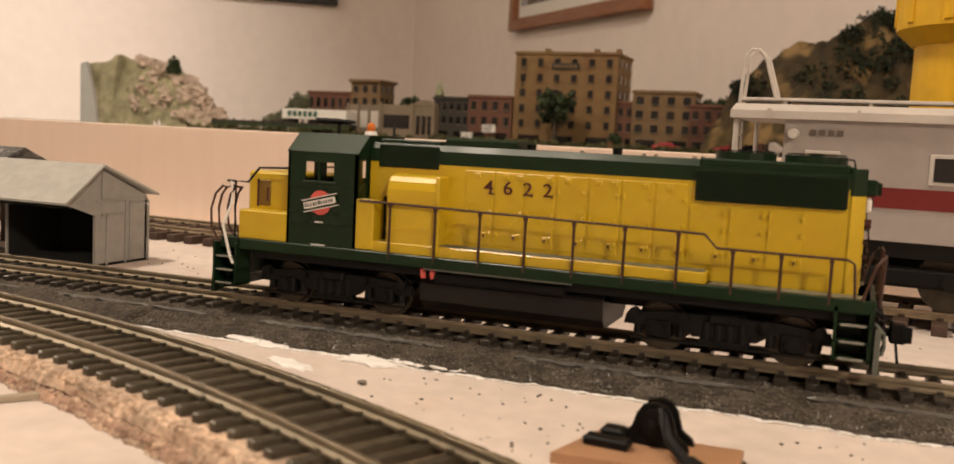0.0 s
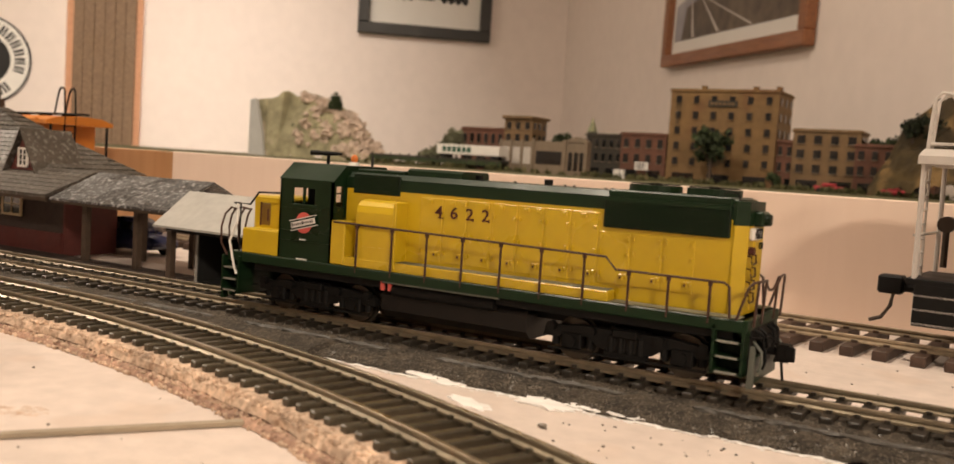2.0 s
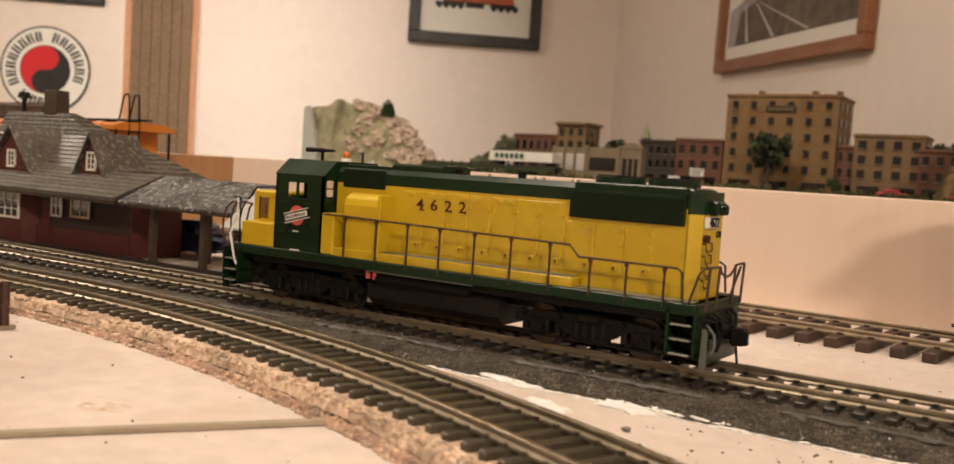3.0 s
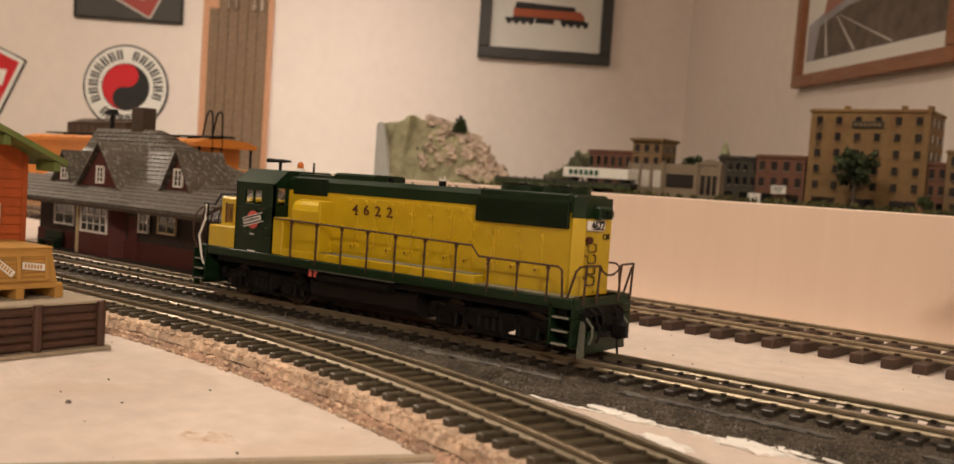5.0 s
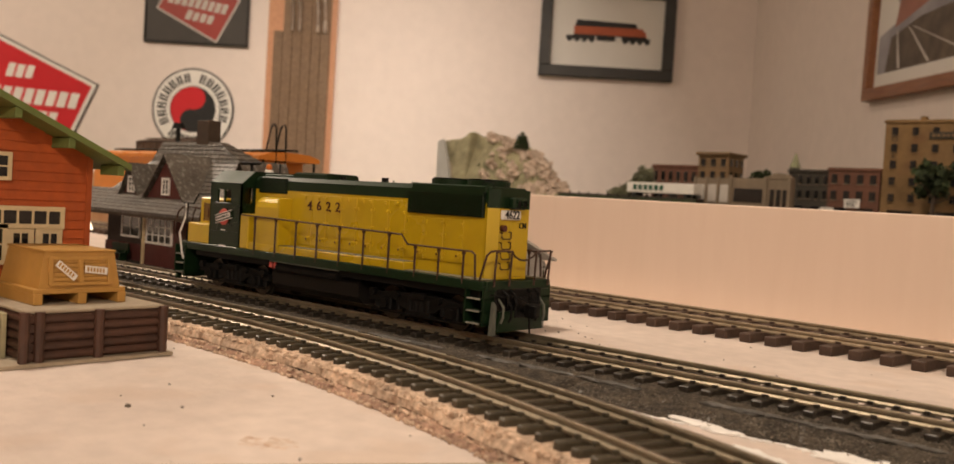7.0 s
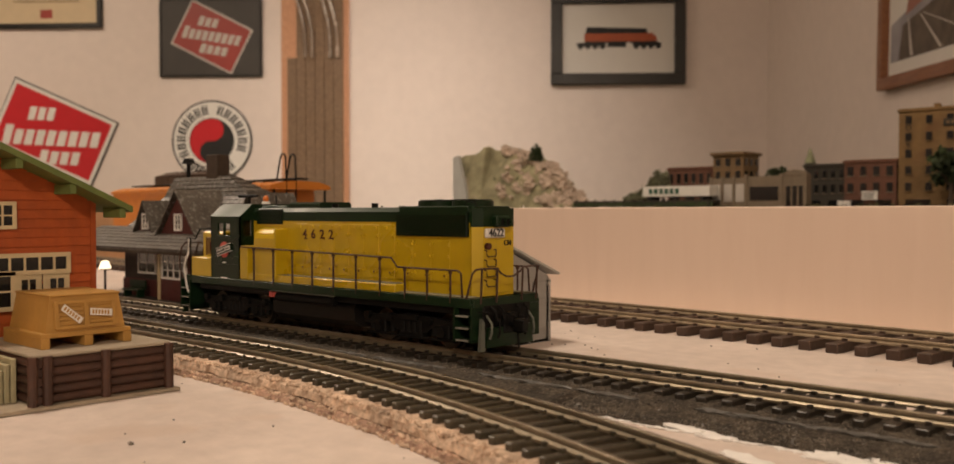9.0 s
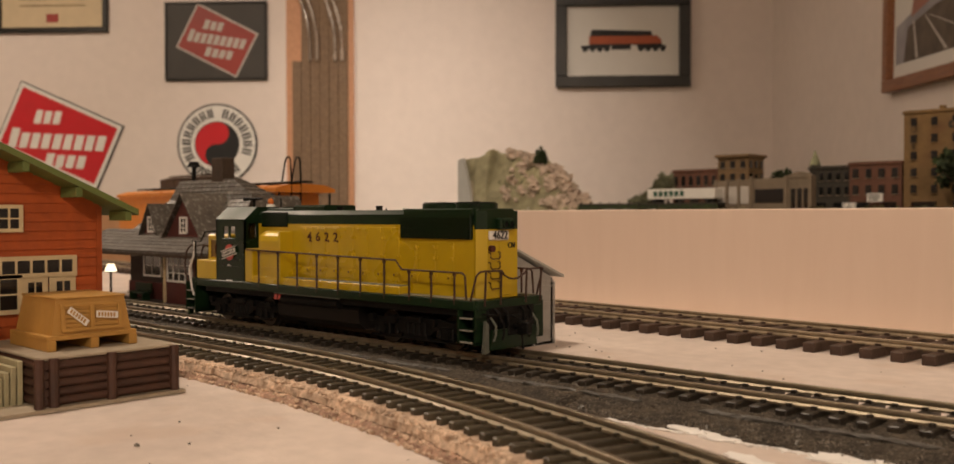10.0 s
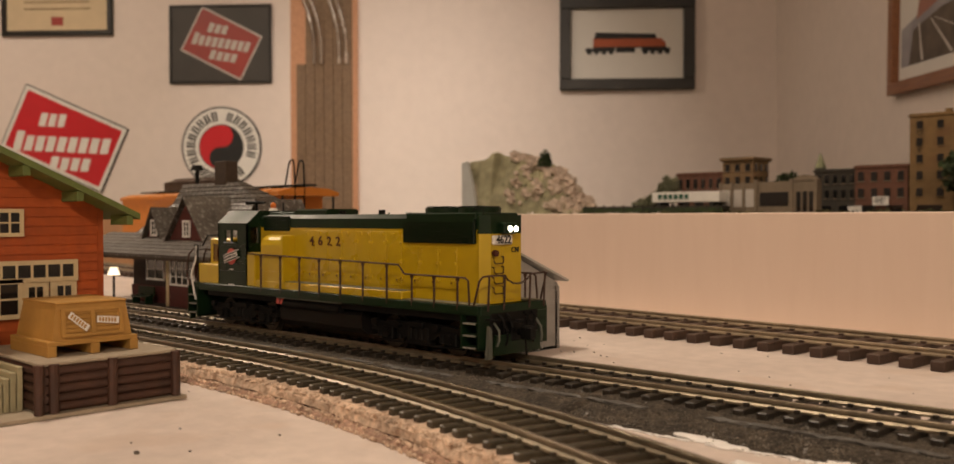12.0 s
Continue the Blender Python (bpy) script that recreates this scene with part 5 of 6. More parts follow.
            part("mudguard", bm, "blue", c)
    for y in (-0.0060, 0.0060):
        part("headlight", blob(B(), (-0.0285, y, 0.0105), 0.0019, (1, 1, 1), 0, 2), "silver", c, smooth=True)
    part("bumper", boxed(-0.0330, -0.0315, -0.0095, 0.0095, 0.0045, 0.0062, 0.0004), "silver", c)


blue_car()


def freight_house():
    h = thing("freight_house", "orange brick model freight house with green roof", "building")
    x1, yr, yl = -0.3400, -0.0915, -0.1900
    mid = (yr + yl) / 2 - 0.004
    eave = 0.0570
    bm = B()
    prism(bm, [(yl, 0.0002), (yr, 0.0002), (yr, eave), (mid, eave + 0.0245), (yl, eave)], x1 - 0.0620, x1, "x")
    wall = part("wall", bm, "brick_orange", h)
    # clapboard courses
    for i in range(24):
        z = 0.0010 + i * 0.0030
        if z < eave:
            a, b = yl, yr
        else:
            f = (z - eave) / 0.0245
            a, b = yl + (mid - yl) * f, yr + (mid - yr) * f
        if b - a < 0.004:
            continue
        bm = B()
        prism(bm, [(x1, z), (x1 + 0.0005, z), (x1, z + 0.0029)], a, b, "y")
        part("board", bm, "brick_orange", wall)
    # roof slabs with purlin ends
    for a in (yr + 0.0075, yl - 0.0075):
        za = eave - 0.0245 / (yr - mid) * 0.0075
        bm = B()
        prism(bm, [(a, za + 0.0004), (mid, eave + 0.0248), (mid, eave + 0.0270), (a, za + 0.0024)], x1 - 0.0680, x1 + 0.0130, "x")
        roof = part("roof_slab", bm, "roof_green", h)
        for k in range(4):
            f = 0.05 + 0.27 * k
            y, z = a + (mid - a) * f, za + (eave + 0.0248 - za) * f
            part("bracket", boxed(x1, x1 + 0.0120, y - 0.0011, y + 0.0011, z - 0.0028, z + 0.0004, 0.0002), "roof_green", roof)
    # upper window, big loading doors with glazed top
    window_unit(h, pose(x1 + 0.0008, -0.1210, 0.0530, 0, 0, 90), 0.0072, 0.0075, 2, 2, "cream")
    window_unit(h, pose(x1 + 0.0008, -0.1400, 0.0530, 0, 0, 90), 0.0085, 0.0085, 2, 2, "cream")
    window_unit(h, pose(x1 + 0.0008, -0.1190, 0.0375, 0, 0, 90), 0.0370, 0.0055, 8, 1, "cream", 0.0007)
    for c in (-0.11325, -0.10425):
        door = part("door", boxed(x1, x1 + 0.0010, c - 0.00425, c + 0.00425, 0.0165, 0.0345, 0.0002), "cream", h)
        for y in (c - 0.00125, c + 0.00125):
            part("door_light", boxed(x1 + 0.0008, x1 + 0.0013, y - 0.0009, y + 0.0009, 0.0270, 0.0325), "glass", door)
    part("door_gap", boxed(x1, x1 + 0.0004, -0.1091, -0.1084, 0.0165, 0.0345), "log", h)
    window_unit(h, pose(x1 + 0.0008, -0.1275, 0.0290, 0, 0, 90), 0.0190, 0.0110, 3, 2, "cream", 0.0007)
    part("corner_board", boxed(x1 - 0.0008, x1 + 0.0006, yr - 0.0012, yr + 0.0006, 0.0002, eave), "brick_orange", h)


freight_house()


def loading_dock():
    d = thing("loading_dock", "brown log-faced loading dock with concrete top", "dock")
    x1, y0, y1, top = -0.2910, -0.1315, -0.0905, 0.0150
    part("fill", boxed(-0.3390, x1 - 0.0016, y0 + 0.0016, y1 - 0.0016, 0.0012, top - 0.0008), "log", d)
    part("deck", boxed(-0.3390, x1 - 0.0004, y0 + 0.0004, y1 - 0.0004, top - 0.0010, top, 0.0003), "concrete", d)
    for i in range(5):
        z = 0.0026 + i * 0.0025
        part("log", rod(B(), (x1 - 0.0014, y0, z), (x1 - 0.0014, y1, z), 0.0013, seg=10), "log", d)
        part("log", rod(B(), (-0.3390, y0 + 0.0014, z), (x1, y0 + 0.0014, z), 0.0013, seg=10), "log", d)
        part("log", rod(B(), (-0.3390, y1 - 0.0014, z), (x1, y1 - 0.0014, z), 0.0013, seg=10), "log", d)
    for x, y in ((x1, y0), (x1, y0 + 0.0040), (x1, (y0 + y1) / 2), (x1, y1 - 0.001)):
        part("post", rod(B(), (x, y, 0.0005), (x, y, top - 0.0004), 0.0014, seg=10), "log", d)
    part("base_sheet", boxed(-0.3600, x1 + 0.0022, y0 - 0.0150, y1 + 0.0015, 0.0002, 0.0012), "concrete", d)
    # plank ramp on the near end
    for i in range(8):
        f = i / 8
        part("ramp_plank", boxed(-0.3390, -0.3010, y0 - 0.0018 * (i + 1), y0 - 0.0018 * i - 0.0003, 0.0008, max(0.0020, top - 0.0016 - f * 0.0115), 0.0002), "ramp", d)


M["ramp"] = material("ramp_wood", (0.40, 0.36, 0.22), 0.7, vary=0.12, scale=260, bump=0.15, random_tone=0.15)
loading_dock()


def pallet_crate():
    p = thing("crated_load", "tan crated load on a wooden pallet", "crate", pose(-0.3010, -0.1114, 0.0150) @ Matrix.Diagonal((1, 0.92, 1, 1)))
    # deck board and runners
    part("pallet_deck", boxed(-0.0270, 0, -0.0150, 0.0142, 0.0030, 0.0044, 0.0002), "crate", p)
    for y in (-0.0150, -0.0014, 0.0114):
        part("runner", boxed(-0.0270, 0.0004, y, y + 0.0028, 0, 0.0031, 0.0002), "crate", p)
    bm = B()
    lo = [(-0.0265, -0.0132), (-0.0008, -0.0132), (-0.0008, 0.0126), (-0.0265, 0.0126)]
    hi = [(-0.0255, -0.0113), (-0.0020, -0.0113), (-0.0020, 0.0110), (-0.0255, 0.0110)]
    a = [bm.verts.new((x, y, 0.0044)) for x, y in lo]
    b = [bm.verts.new((x, y, 0.0146)) for x, y in hi]
    bm.faces.new(b)
    bm.faces.new(a[::-1])
    for i in range(4):
        bm.faces.new((a[i], a[(i + 1) % 4], b[(i + 1) % 4], b[i]))
    body = part("crate_body", bm, "crate", p)
    tilt = pose(-0.0008, 0, 0.0044, 0, -6.7, 0)
    for y in (-0.0096, -0.0002, 0.0090):
        part("upright", boxed(-0.0003, 0.0009, y - 0.0007, y + 0.0007, 0.0010, 0.0088, 0.0001, tilt), "crate", body)
    for z in (0.0012, 0.0084):
        part("rail_board", boxed(-0.0003, 0.0009, -0.0100, 0.0094, z - 0.0005, z + 0.0005, 0.0001, tilt), "crate", body)
    for k in range(5):
        part("slat", boxed(-0.0003, 0.0004, -0.0092, 0.0086, 0.0020 + k * 0.0013, 0.0030 + k * 0.0013, 0.0001, tilt), "crate", body)
    part("lid", boxed(-0.0262, -0.0014, -0.0116, 0.0113, 0.0146, 0.0152, 0.0002), "crate", body)
    for y, rot in ((-0.0050, -38), (0.0044, -6)):
        m = tilt @ pose(0.0011, y, 0.0050, 90, 0, 90) @ pose(0, 0, 0, 0, 0, rot)
        lab = part("sticker", boxed(-0.0036, 0.0036, -0.0010, 0.0010, -0.0001, 0.0001, 0, m), "white", body, "white sticker with small marks")
        bm = B()
        for k in range(6):
            box(bm, -0.0030 + k * 0.0010, -0.0024 + k * 0.0010, -0.0006, 0.0006, 0.0001, 0.00018, 0, m)
        part("sticker_marks", bm, "crate", lab)


pallet_crate()
keg = thing("red_drum", "dark red drum beside the crate", "drum", pose(-0.3300, -0.1395, 0.0012))
bm = rod(B(), (0, 0, 0), (0, 0, 0.0250), 0.0060, seg=20)
part("body", bm, "stripe", keg)
for z in (0.0, 0.0083, 0.0166, 0.0242):
    part("hoop", rod(B(), (0, 0, z), (0, 0, z + 0.0008), 0.0063, seg=20), "stripe", keg)


# ---- larger-gauge cars on the back track ----
def back_pose(x):
    a = radians(-4.6)
    s = (x + 0.22) / math.cos(a)
    return pose(x, 0.1510 + s * math.sin(a), 0.0095, 0, 0, -4.6)


M["faded_ink"] = material("faded_lettering", (0.16, 0.13, 0.11), 0.7, vary=0.2, scale=600)


def caboose(name, label, m, length, wall, roof, stripe, end_sign, walk_mat, ladder_mat):
    """Centre-line x from the platform end; end_sign is the side of the platform that shows."""
    c = thing(name, label, "caboose", m)
    e = end_sign
    X = lambda v: -e * v
    def bx(name, a, b, y0, y1, z0, z1, mat, bev=0.0003, parent=None):
        a, b = sorted((X(a), X(b)))
        return part(name, boxed(a, b, y0, y1, z0, z1, bev), mat, parent or c)
    body = bx("body", 0.018, length, -0.0235, 0.0235, 0.0205, 0.0625, wall)
    if stripe:
        for sgn in (-1, 1):
            bx("stripe", 0.0182, length, sgn * 0.0236 - 0.0003, sgn * 0.0236 + 0.0003, 0.0320, 0.0390, stripe, 0, body)
            bx("rivet_strip", 0.0182, length, sgn * 0.0236 - 0.0003, sgn * 0.0236 + 0.0003, 0.0610, 0.0618, wall, 0, body)
    for k in range(2):
        for sgn in (-1, 1):
            w = bx("window", 0.0660 + k * 0.055, 0.0830 + k * 0.055, sgn * 0.0236 - 0.0005, sgn * 0.0236 + 0.0005, 0.0405, 0.0510, "lightgrey", 0.0002, body)
            bx("pane", 0.0675 + k * 0.055, 0.0815 + k * 0.055, sgn * 0.0236 - 0.0008, sgn * 0.0236 + 0.0008, 0.0418, 0.0497, "glass", 0, w)
    for sgn in (-1, 1):
        for k in range(4):
            bx("lettering", 0.0270 + k * 0.0030, 0.0290 + k * 0.0030, sgn * 0.0236 - 0.0004, sgn * 0.0236 + 0.0004, 0.0557, 0.0578, "faded_ink", 0, body)
        if stripe:
            small = bx("window", 0.0255, 0.0375, sgn * 0.0236 - 0.0005, sgn * 0.0236 + 0.0005, 0.0415, 0.0505, "lightgrey", 0.0002, body)
            bx("pane", 0.0266, 0.0364, sgn * 0.0236 - 0.0008, sgn * 0.0236 + 0.0008, 0.0425, 0.0495, "concrete", 0, small)
            part("marker_lamp", rod(B(), (X(0.0215), sgn * 0.0236, 0.0560), (X(0.0215), sgn * 0.0275, 0.0560), 0.0020, 0.0016, 12), "lightgrey", body)
    # arched roof overhanging the platform
    prof = [(-0.0255, 0.0612), (0.0255, 0.0612), (0.0255, 0.0640), (0.0160, 0.0668), (0, 0.0676), (-0.0160, 0.0668), (-0.0255, 0.0640)]
    a, b = sorted((X(-0.001), X(length)))
    rf = part("roof", prism(B(), prof, a, b, "x"), roof, c)
    for k in range(int(length / 0.03)):
        bx("roof_rib", 0.012 + k * 0.03, 0.0132 + k * 0.03, -0.0258, 0.0258, 0.0622, 0.0648, roof, 0, rf)
    wk = bx("roof_walk", -0.002, length, -0.0060, 0.0060, 0.0685, 0.0697, walk_mat)
    for k in range(int(length / 0.03)):
        bx("walk_saddle", 0.014 + k * 0.03, 0.0155 + k * 0.03, -0.0050, 0.0050, 0.0660, 0.0686, walk_mat, 0, wk)
    # end platform, posts, railing, ladder with hoops above the roof
    bx("platform", -0.002, 0.019, -0.0225, 0.0225, 0.0185, 0.0208, "black")
    for y in (-0.0215, 0.0215):
        bm = B()
        wire(bm, [(X(0.0005), y, 0.0205), (X(0.0005), y, 0.0615)], 0.0009)
        part("corner_post", bm, ladder_mat, c)
    for y in (-0.0120, -0.0040):
        bm = B()
        wire(bm, [(X(-0.0005), y, 0.0205), (X(-0.0005), y, 0.0690), (X(0.0005), y, 0.0845), (X(0.0025), y, 0.0870), (X(0.0055), y, 0.0868), (X(0.0080), y, 0.0835), (X(0.0125), y, 0.0690)], 0.0007)
        part("ladder_rail", bm, ladder_mat, c)
    for k in range(9):
        part("rung", rod(B(), (X(-0.0005), -0.0120, 0.0240 + k * 0.0052), (X(-0.0005), -0.0040, 0.0240 + k * 0.0052), 0.0005), ladder_mat, c)
    bm = B()
    wire(bm, [(X(-0.0005), -0.0215, 0.0360), (X(-0.0005), 0.0215, 0.0360)], 0.0006)
    part("end_rail", bm, ladder_mat, c)
    bm = B()
    rod(bm, (X(0.006), 0.002, 0.0240), (X(0.006), 0.002, 0.0420), 0.0012)
    rod(bm, (X(0.006), -0.001, 0.0400), (X(0.006), 0.005, 0.0400), 0.0030, seg=14)
    part("brake_wheel", bm, "post", c)
    # underframe, steps, truck, coupler with hose
    bx("underframe", 0.0, length, -0.0130, 0.0130, 0.0130, 0.0190, "black")
    for sgn in (-1, 1):
        y0, y1 = sorted((sgn * 0.0150, sgn * 0.0225))
        st = bx("step_well", 0.001, 0.0170, y0, y1, 0.0040, 0.0190, "black")
        for z in (0.0045, 0.0095, 0.0145):
            bx("step", 0.001, 0.0170, y0, y1 + 0.0003, z, z + 0.0007, ladder_mat, 0, st)
        bx("side_sill", 0.018, length, sgn * 0.0215 - 0.001, sgn * 0.0215 + 0.001, 0.0150, 0.0206, "black")
        tr = bx("truck", 0.034, 0.086, sgn * 0.0200 - 0.0020, sgn * 0.0200 + 0.0020, 0.0050, 0.0120, "black", 0.0012)
        for k in (0.044, 0.076):
            part("wheel", rod(B(), (X(k), sgn * 0.0150, 0.0078), (X(k), sgn * 0.0175, 0.0078), 0.0108, seg=24), "wheel", c)
            part("axle_cap", rod(B(), (X(k), sgn * 0.0205, 0.0078), (X(k), sgn * 0.0232, 0.0078), 0.0030, seg=14), "black", tr)
    bm = B()
    a, b = sorted((X(-0.0150), X(-0.0060)))
    box(bm, a, b, -0.0040, 0.0040, 0.0125, 0.0195, 0.0008)
    rod(bm, (X(-0.008), 0, 0.0155), (X(0.004), 0, 0.0155), 0.0020)
    part("coupler", bm, "black", c)
    bm = B()
    wire(bm, [(X(-0.0090), -0.0030, 0.0140), (X(-0.0098), -0.0040, 0.0080), (X(-0.0125), -0.0050, 0.0035), (X(-0.0165), -0.0055, 0.0020)], 0.0008)
    part("air_hose", bm, "post", c)
    return c


caboose("silver_caboose", "silver-grey toy caboose with a dark red stripe", back_pose(-0.040), 0.30, "silver", "lightgrey", "stripe", -1, "lightgrey", "lightgrey")
caboose("orange_caboose", "orange toy caboose with black roof walk and ladders", back_pose(-0.592), 0.29, "orange", "orange", None, 1, "black", "black")

box_car = thing("boxcar", "weathered brown model boxcar on the upper deck", "boxcar", pose(-1.150, 0.420, DECK, 0, 0, -3))
part("body", boxed(-0.075, 0.075, -0.016, 0.016, 0.008, 0.046, 0.0005), "brown_car", box_car)
part("roof", prism(B(), [(-0.017, 0.046), (0.017, 0.046), (0.0, 0.050)], -0.076, 0.076, "x"), "brown_car", box_car)
for i in range(9):
    part("rib", boxed(-0.074 + i * 0.0183, -0.0725 + i * 0.0183, -0.0168, -0.0155, 0.008, 0.046), "brown_car", box_car)
part("roof_walk", boxed(-0.076, 0.076, -0.003, 0.003, 0.0505, 0.0515), "brown_car", box_car)
for x in (-0.055, 0.055):
    for y in (-0.009, 0.009):
        part("wheel", rod(B(), (x, y - 0.001, 0.005), (x, y + 0.001, 0.005), 0.005, seg=18), "black", box_car)
    part("bolster", boxed(x - 0.010, x + 0.010, -0.010, 0.010, 0.003, 0.009), "black", box_car)

tower = thing("toy_tower", "glossy yellow plastic toy tower on the deck", "tower", pose(0.058, 0.300, DECK))
part("shaft", rod(B(), (0, 0, 0), (0, 0, 0.0620), 0.0335, seg=40), "yellow2", tower, smooth=False)
part("collar", rod(B(), (0, 0, 0.0600), (0, 0, 0.0680), 0.0345, 0.0430, 40), "yellow2", tower)
part("drum", rod(B(), (0, 0, 0.0678), (0, 0, 0.1400), 0.0430, seg=40), "yellow2", tower)
for k in range(12):
    a = k * math.pi / 6
    part("rib", boxed(0.0425, 0.0440, -0.0022, 0.0022, 0.0700, 0.1380, 0.0004, Matrix.Rotation(a, 4, "Z")), "yellow2", tower)


# ---- the town on the upper deck ----
def cornice(parent, x0, x1, y0, y1, z, mat, out=0.0015, high=0.003):
    part("cornice", boxed(x0 - out, x1 + out, y0 - out, y1 + out, z - high, z, 0.0004), mat, parent)


def town_house(name, label, x0, x1, y, depth, top, mat, storeys, cols, sill="stone", turn=0.0, ground=0.018, win=(0.45, 0.55), side_cols=3):
    """A block with rows of windows on its front and both flanks."""
    w = x1 - x0
    t = thing(name, label, "building", pose((x0 + x1) / 2, y, DECK - 0.0012, 0, 0, turn))
    h = top - DECK + 0.0012
    wall = part("wall", boxed(-w / 2, w / 2, 0, depth, 0, h, 0.0004), mat, t)
    cornice(t, -w / 2, w / 2, 0, depth, h - 0.001, mat)
    part("roof", boxed(-w / 2 + 0.002, w / 2 - 0.002, 0.002, depth - 0.002, h - 0.004, h - 0.0015), "brickdark", t)
    sh = (h - ground - 0.004) / max(storeys, 1)
    cw = w / cols
    shared = {}

    def put(kind, size, m):
        key = (kind, size)
        if key not in shared:
            a, b = size
            bm = boxed(-a / 2, a / 2, -0.0006, 0.0006, -b / 2, b / 2)
            ob = part(kind, bm, "glass" if kind == "window" else sill, t)
            shared[key] = ob.data
        else:
            ob = new(kind, shared[key])
            ob.parent = t
        ob.matrix_local = m
        return ob

    for s in range(storeys):
        z = ground + sh * (s + 0.5)
        for c in range(cols):
            x = -w / 2 + cw * (c + 0.5)
            put("window", (cw * win[0], sh * win[1]), pose(x, -0.0003, z))
            put("sill", (cw * win[0] * 1.25, 0.0010), pose(x, -0.0008, z - sh * win[1] / 2 - 0.0006))
        dw = depth / side_cols
        for c in range(side_cols):
            for side in (-1, 1):
                put("window", (dw * win[0], sh * win[1]), pose(side * (w / 2 + 0.0003), dw * (c + 0.5), z, 0, 0, 90))
    for c in range(max(2, cols // 2)):
        cc = w / max(2, cols // 2)
        put("window", (cc * 0.62, ground * 0.62), pose(-w / 2 + cc * (c + 0.5), -0.0003, ground * 0.42))
    return t


hotel = town_house("hotel", "tall tan stone hotel building with dark windows", -0.411, -0.277, 0.900, 0.075, 0.1740, "hotel", 5, 6, "town_tan", side_cols=3, win=(0.30, 0.48))
part("roof_sign", boxed(-0.018, 0.018, -0.0016, 0, 0.0960, 0.1040, 0.0003), "brickdark", hotel)
bm = B()
for i in range(6):
    box(bm, -0.015 + i * 0.0052, -0.0115 + i * 0.0052, -0.0021, -0.0015, 0.0985, 0.1015)
part("sign_lettering", bm, "town_tan", hotel)
for x in (-0.030, 0.034, 0.062):
    part("chimney", boxed(x, x + 0.006, 0.004, 0.012, 0.1155, 0.1225, 0.0003), "hotel", hotel)
for i, ch in enumerate("HOTEL"):
    words("wall_letter", ch, 0.0090, "brickdark", hotel, pose(-0.0560, -0.0006, 0.1050 - i * 0.0095, 90, 0, 0))
town_house("row_house", "long brown town building with a flat cornice", -0.257, -0.181, 0.900, 0.05, 0.1290, "town_tan", 3, 4)
town_house("row_house", "low reddish brick town building", -0.186, -0.100, 0.895, 0.05, 0.1135, "brickred", 2, 6)
town_house("narrow_house", "narrow dark brick building beside the hotel", -0.277, -0.256, 0.905, 0.04, 0.1150, "brickred", 2, 2)
town_house("brick_house", "reddish brick building with a parapet sign", -0.474, -0.413, 0.900, 0.05, 0.1170, "brickred", 2, 4)
corner_house = town_house("corner_house", "dark green-black corner building with a turret", -0.526, -0.474, 0.905, 0.05, 0.1140, "brickdark", 2, 5)
turret = part("turret", rod(B(), (-0.0210, 0.006, 0.0555), (-0.0210, 0.006, 0.0600), 0.0065, seg=10), "brickdark", corner_house)
part("spire", rod(B(), (-0.0210, 0.006, 0.0600), (-0.0210, 0.006, 0.0790), 0.0070, 0.0005, 10), "leaf_pale", corner_house, "grey-green pointed spire")
bill = thing("billboard", "small white billboard on posts", "sign", pose(-0.4400, 0.8900, DECK - 0.001))
part("panel", boxed(-0.009, 0.009, -0.0006, 0.0006, 0.0130, 0.0230), "white", bill)
for x in (-0.007, 0.007):
    part("post", boxed(x - 0.0006, x + 0.0006, 0, 0.001, 0, 0.0132), "post", bill)
bm = B()
for i in range(3):
    box(bm, -0.007, 0.004 + i * 0.001, -0.0009, -0.0005, 0.0148 + i * 0.0026, 0.0160 + i * 0.0026)
part("lettering", bm, "ink", bill)
for x in (-0.470, -0.462):
    tank = thing("storage_tank", "small white storage tank", "tank", pose(x, 0.880, DECK - 0.001), group="storage tanks")
    part("drum", rod(B(), (0, 0, 0), (0, 0, 0.012), 0.0042, seg=16), "white", tank)
town_house("long_house", "low brown brick building with dark windows", -0.737, -0.666, 0.930, 0.05, 0.1175, "brickred", 1, 6, ground=0.034)
tow = town_house("tower_house", "square tan tower building with an overhanging roof", -0.655, -0.611, 0.910, 0.045, 0.1330, "town_tan", 2, 3, ground=0.040)
part("overhang", boxed(-0.0250, 0.0250, -0.004, 0.049, 0.0745, 0.0785, 0.0006), "town_tan", tow)
# corner store with pale pilasters and a curved parapet
store = thing("corner_store", "low pale stone store with pilasters and shop windows", "building", pose(-0.5775, 0.852, DECK - 0.0012))
part("front_wall", boxed(0, 0.0780, 0.0, 0.012, 0, 0.0430), "stone", store)
m = pose(0, 0, 0, 0, 0, 160)
side = part("side_wall", boxed(0, 0.0640, -0.012, 0, 0, 0.0420, 0, m), "stone", store)
part("parapet", prism(B(), [(0.0470, 0.0430), (0.0780, 0.0430), (0.0780, 0.0450), (0.0700, 0.0490), (0.0625, 0.0500), (0.0550, 0.0490), (0.0470, 0.0450)], -0.001, 0.010, "y"), "stone", store)
for x in (0, 0.0460, 0.0760):
    part("pilaster", boxed(x - 0.0022, x + 0.0022, -0.0022, 0.001, 0, 0.0455, 0.0003), "stone", store)
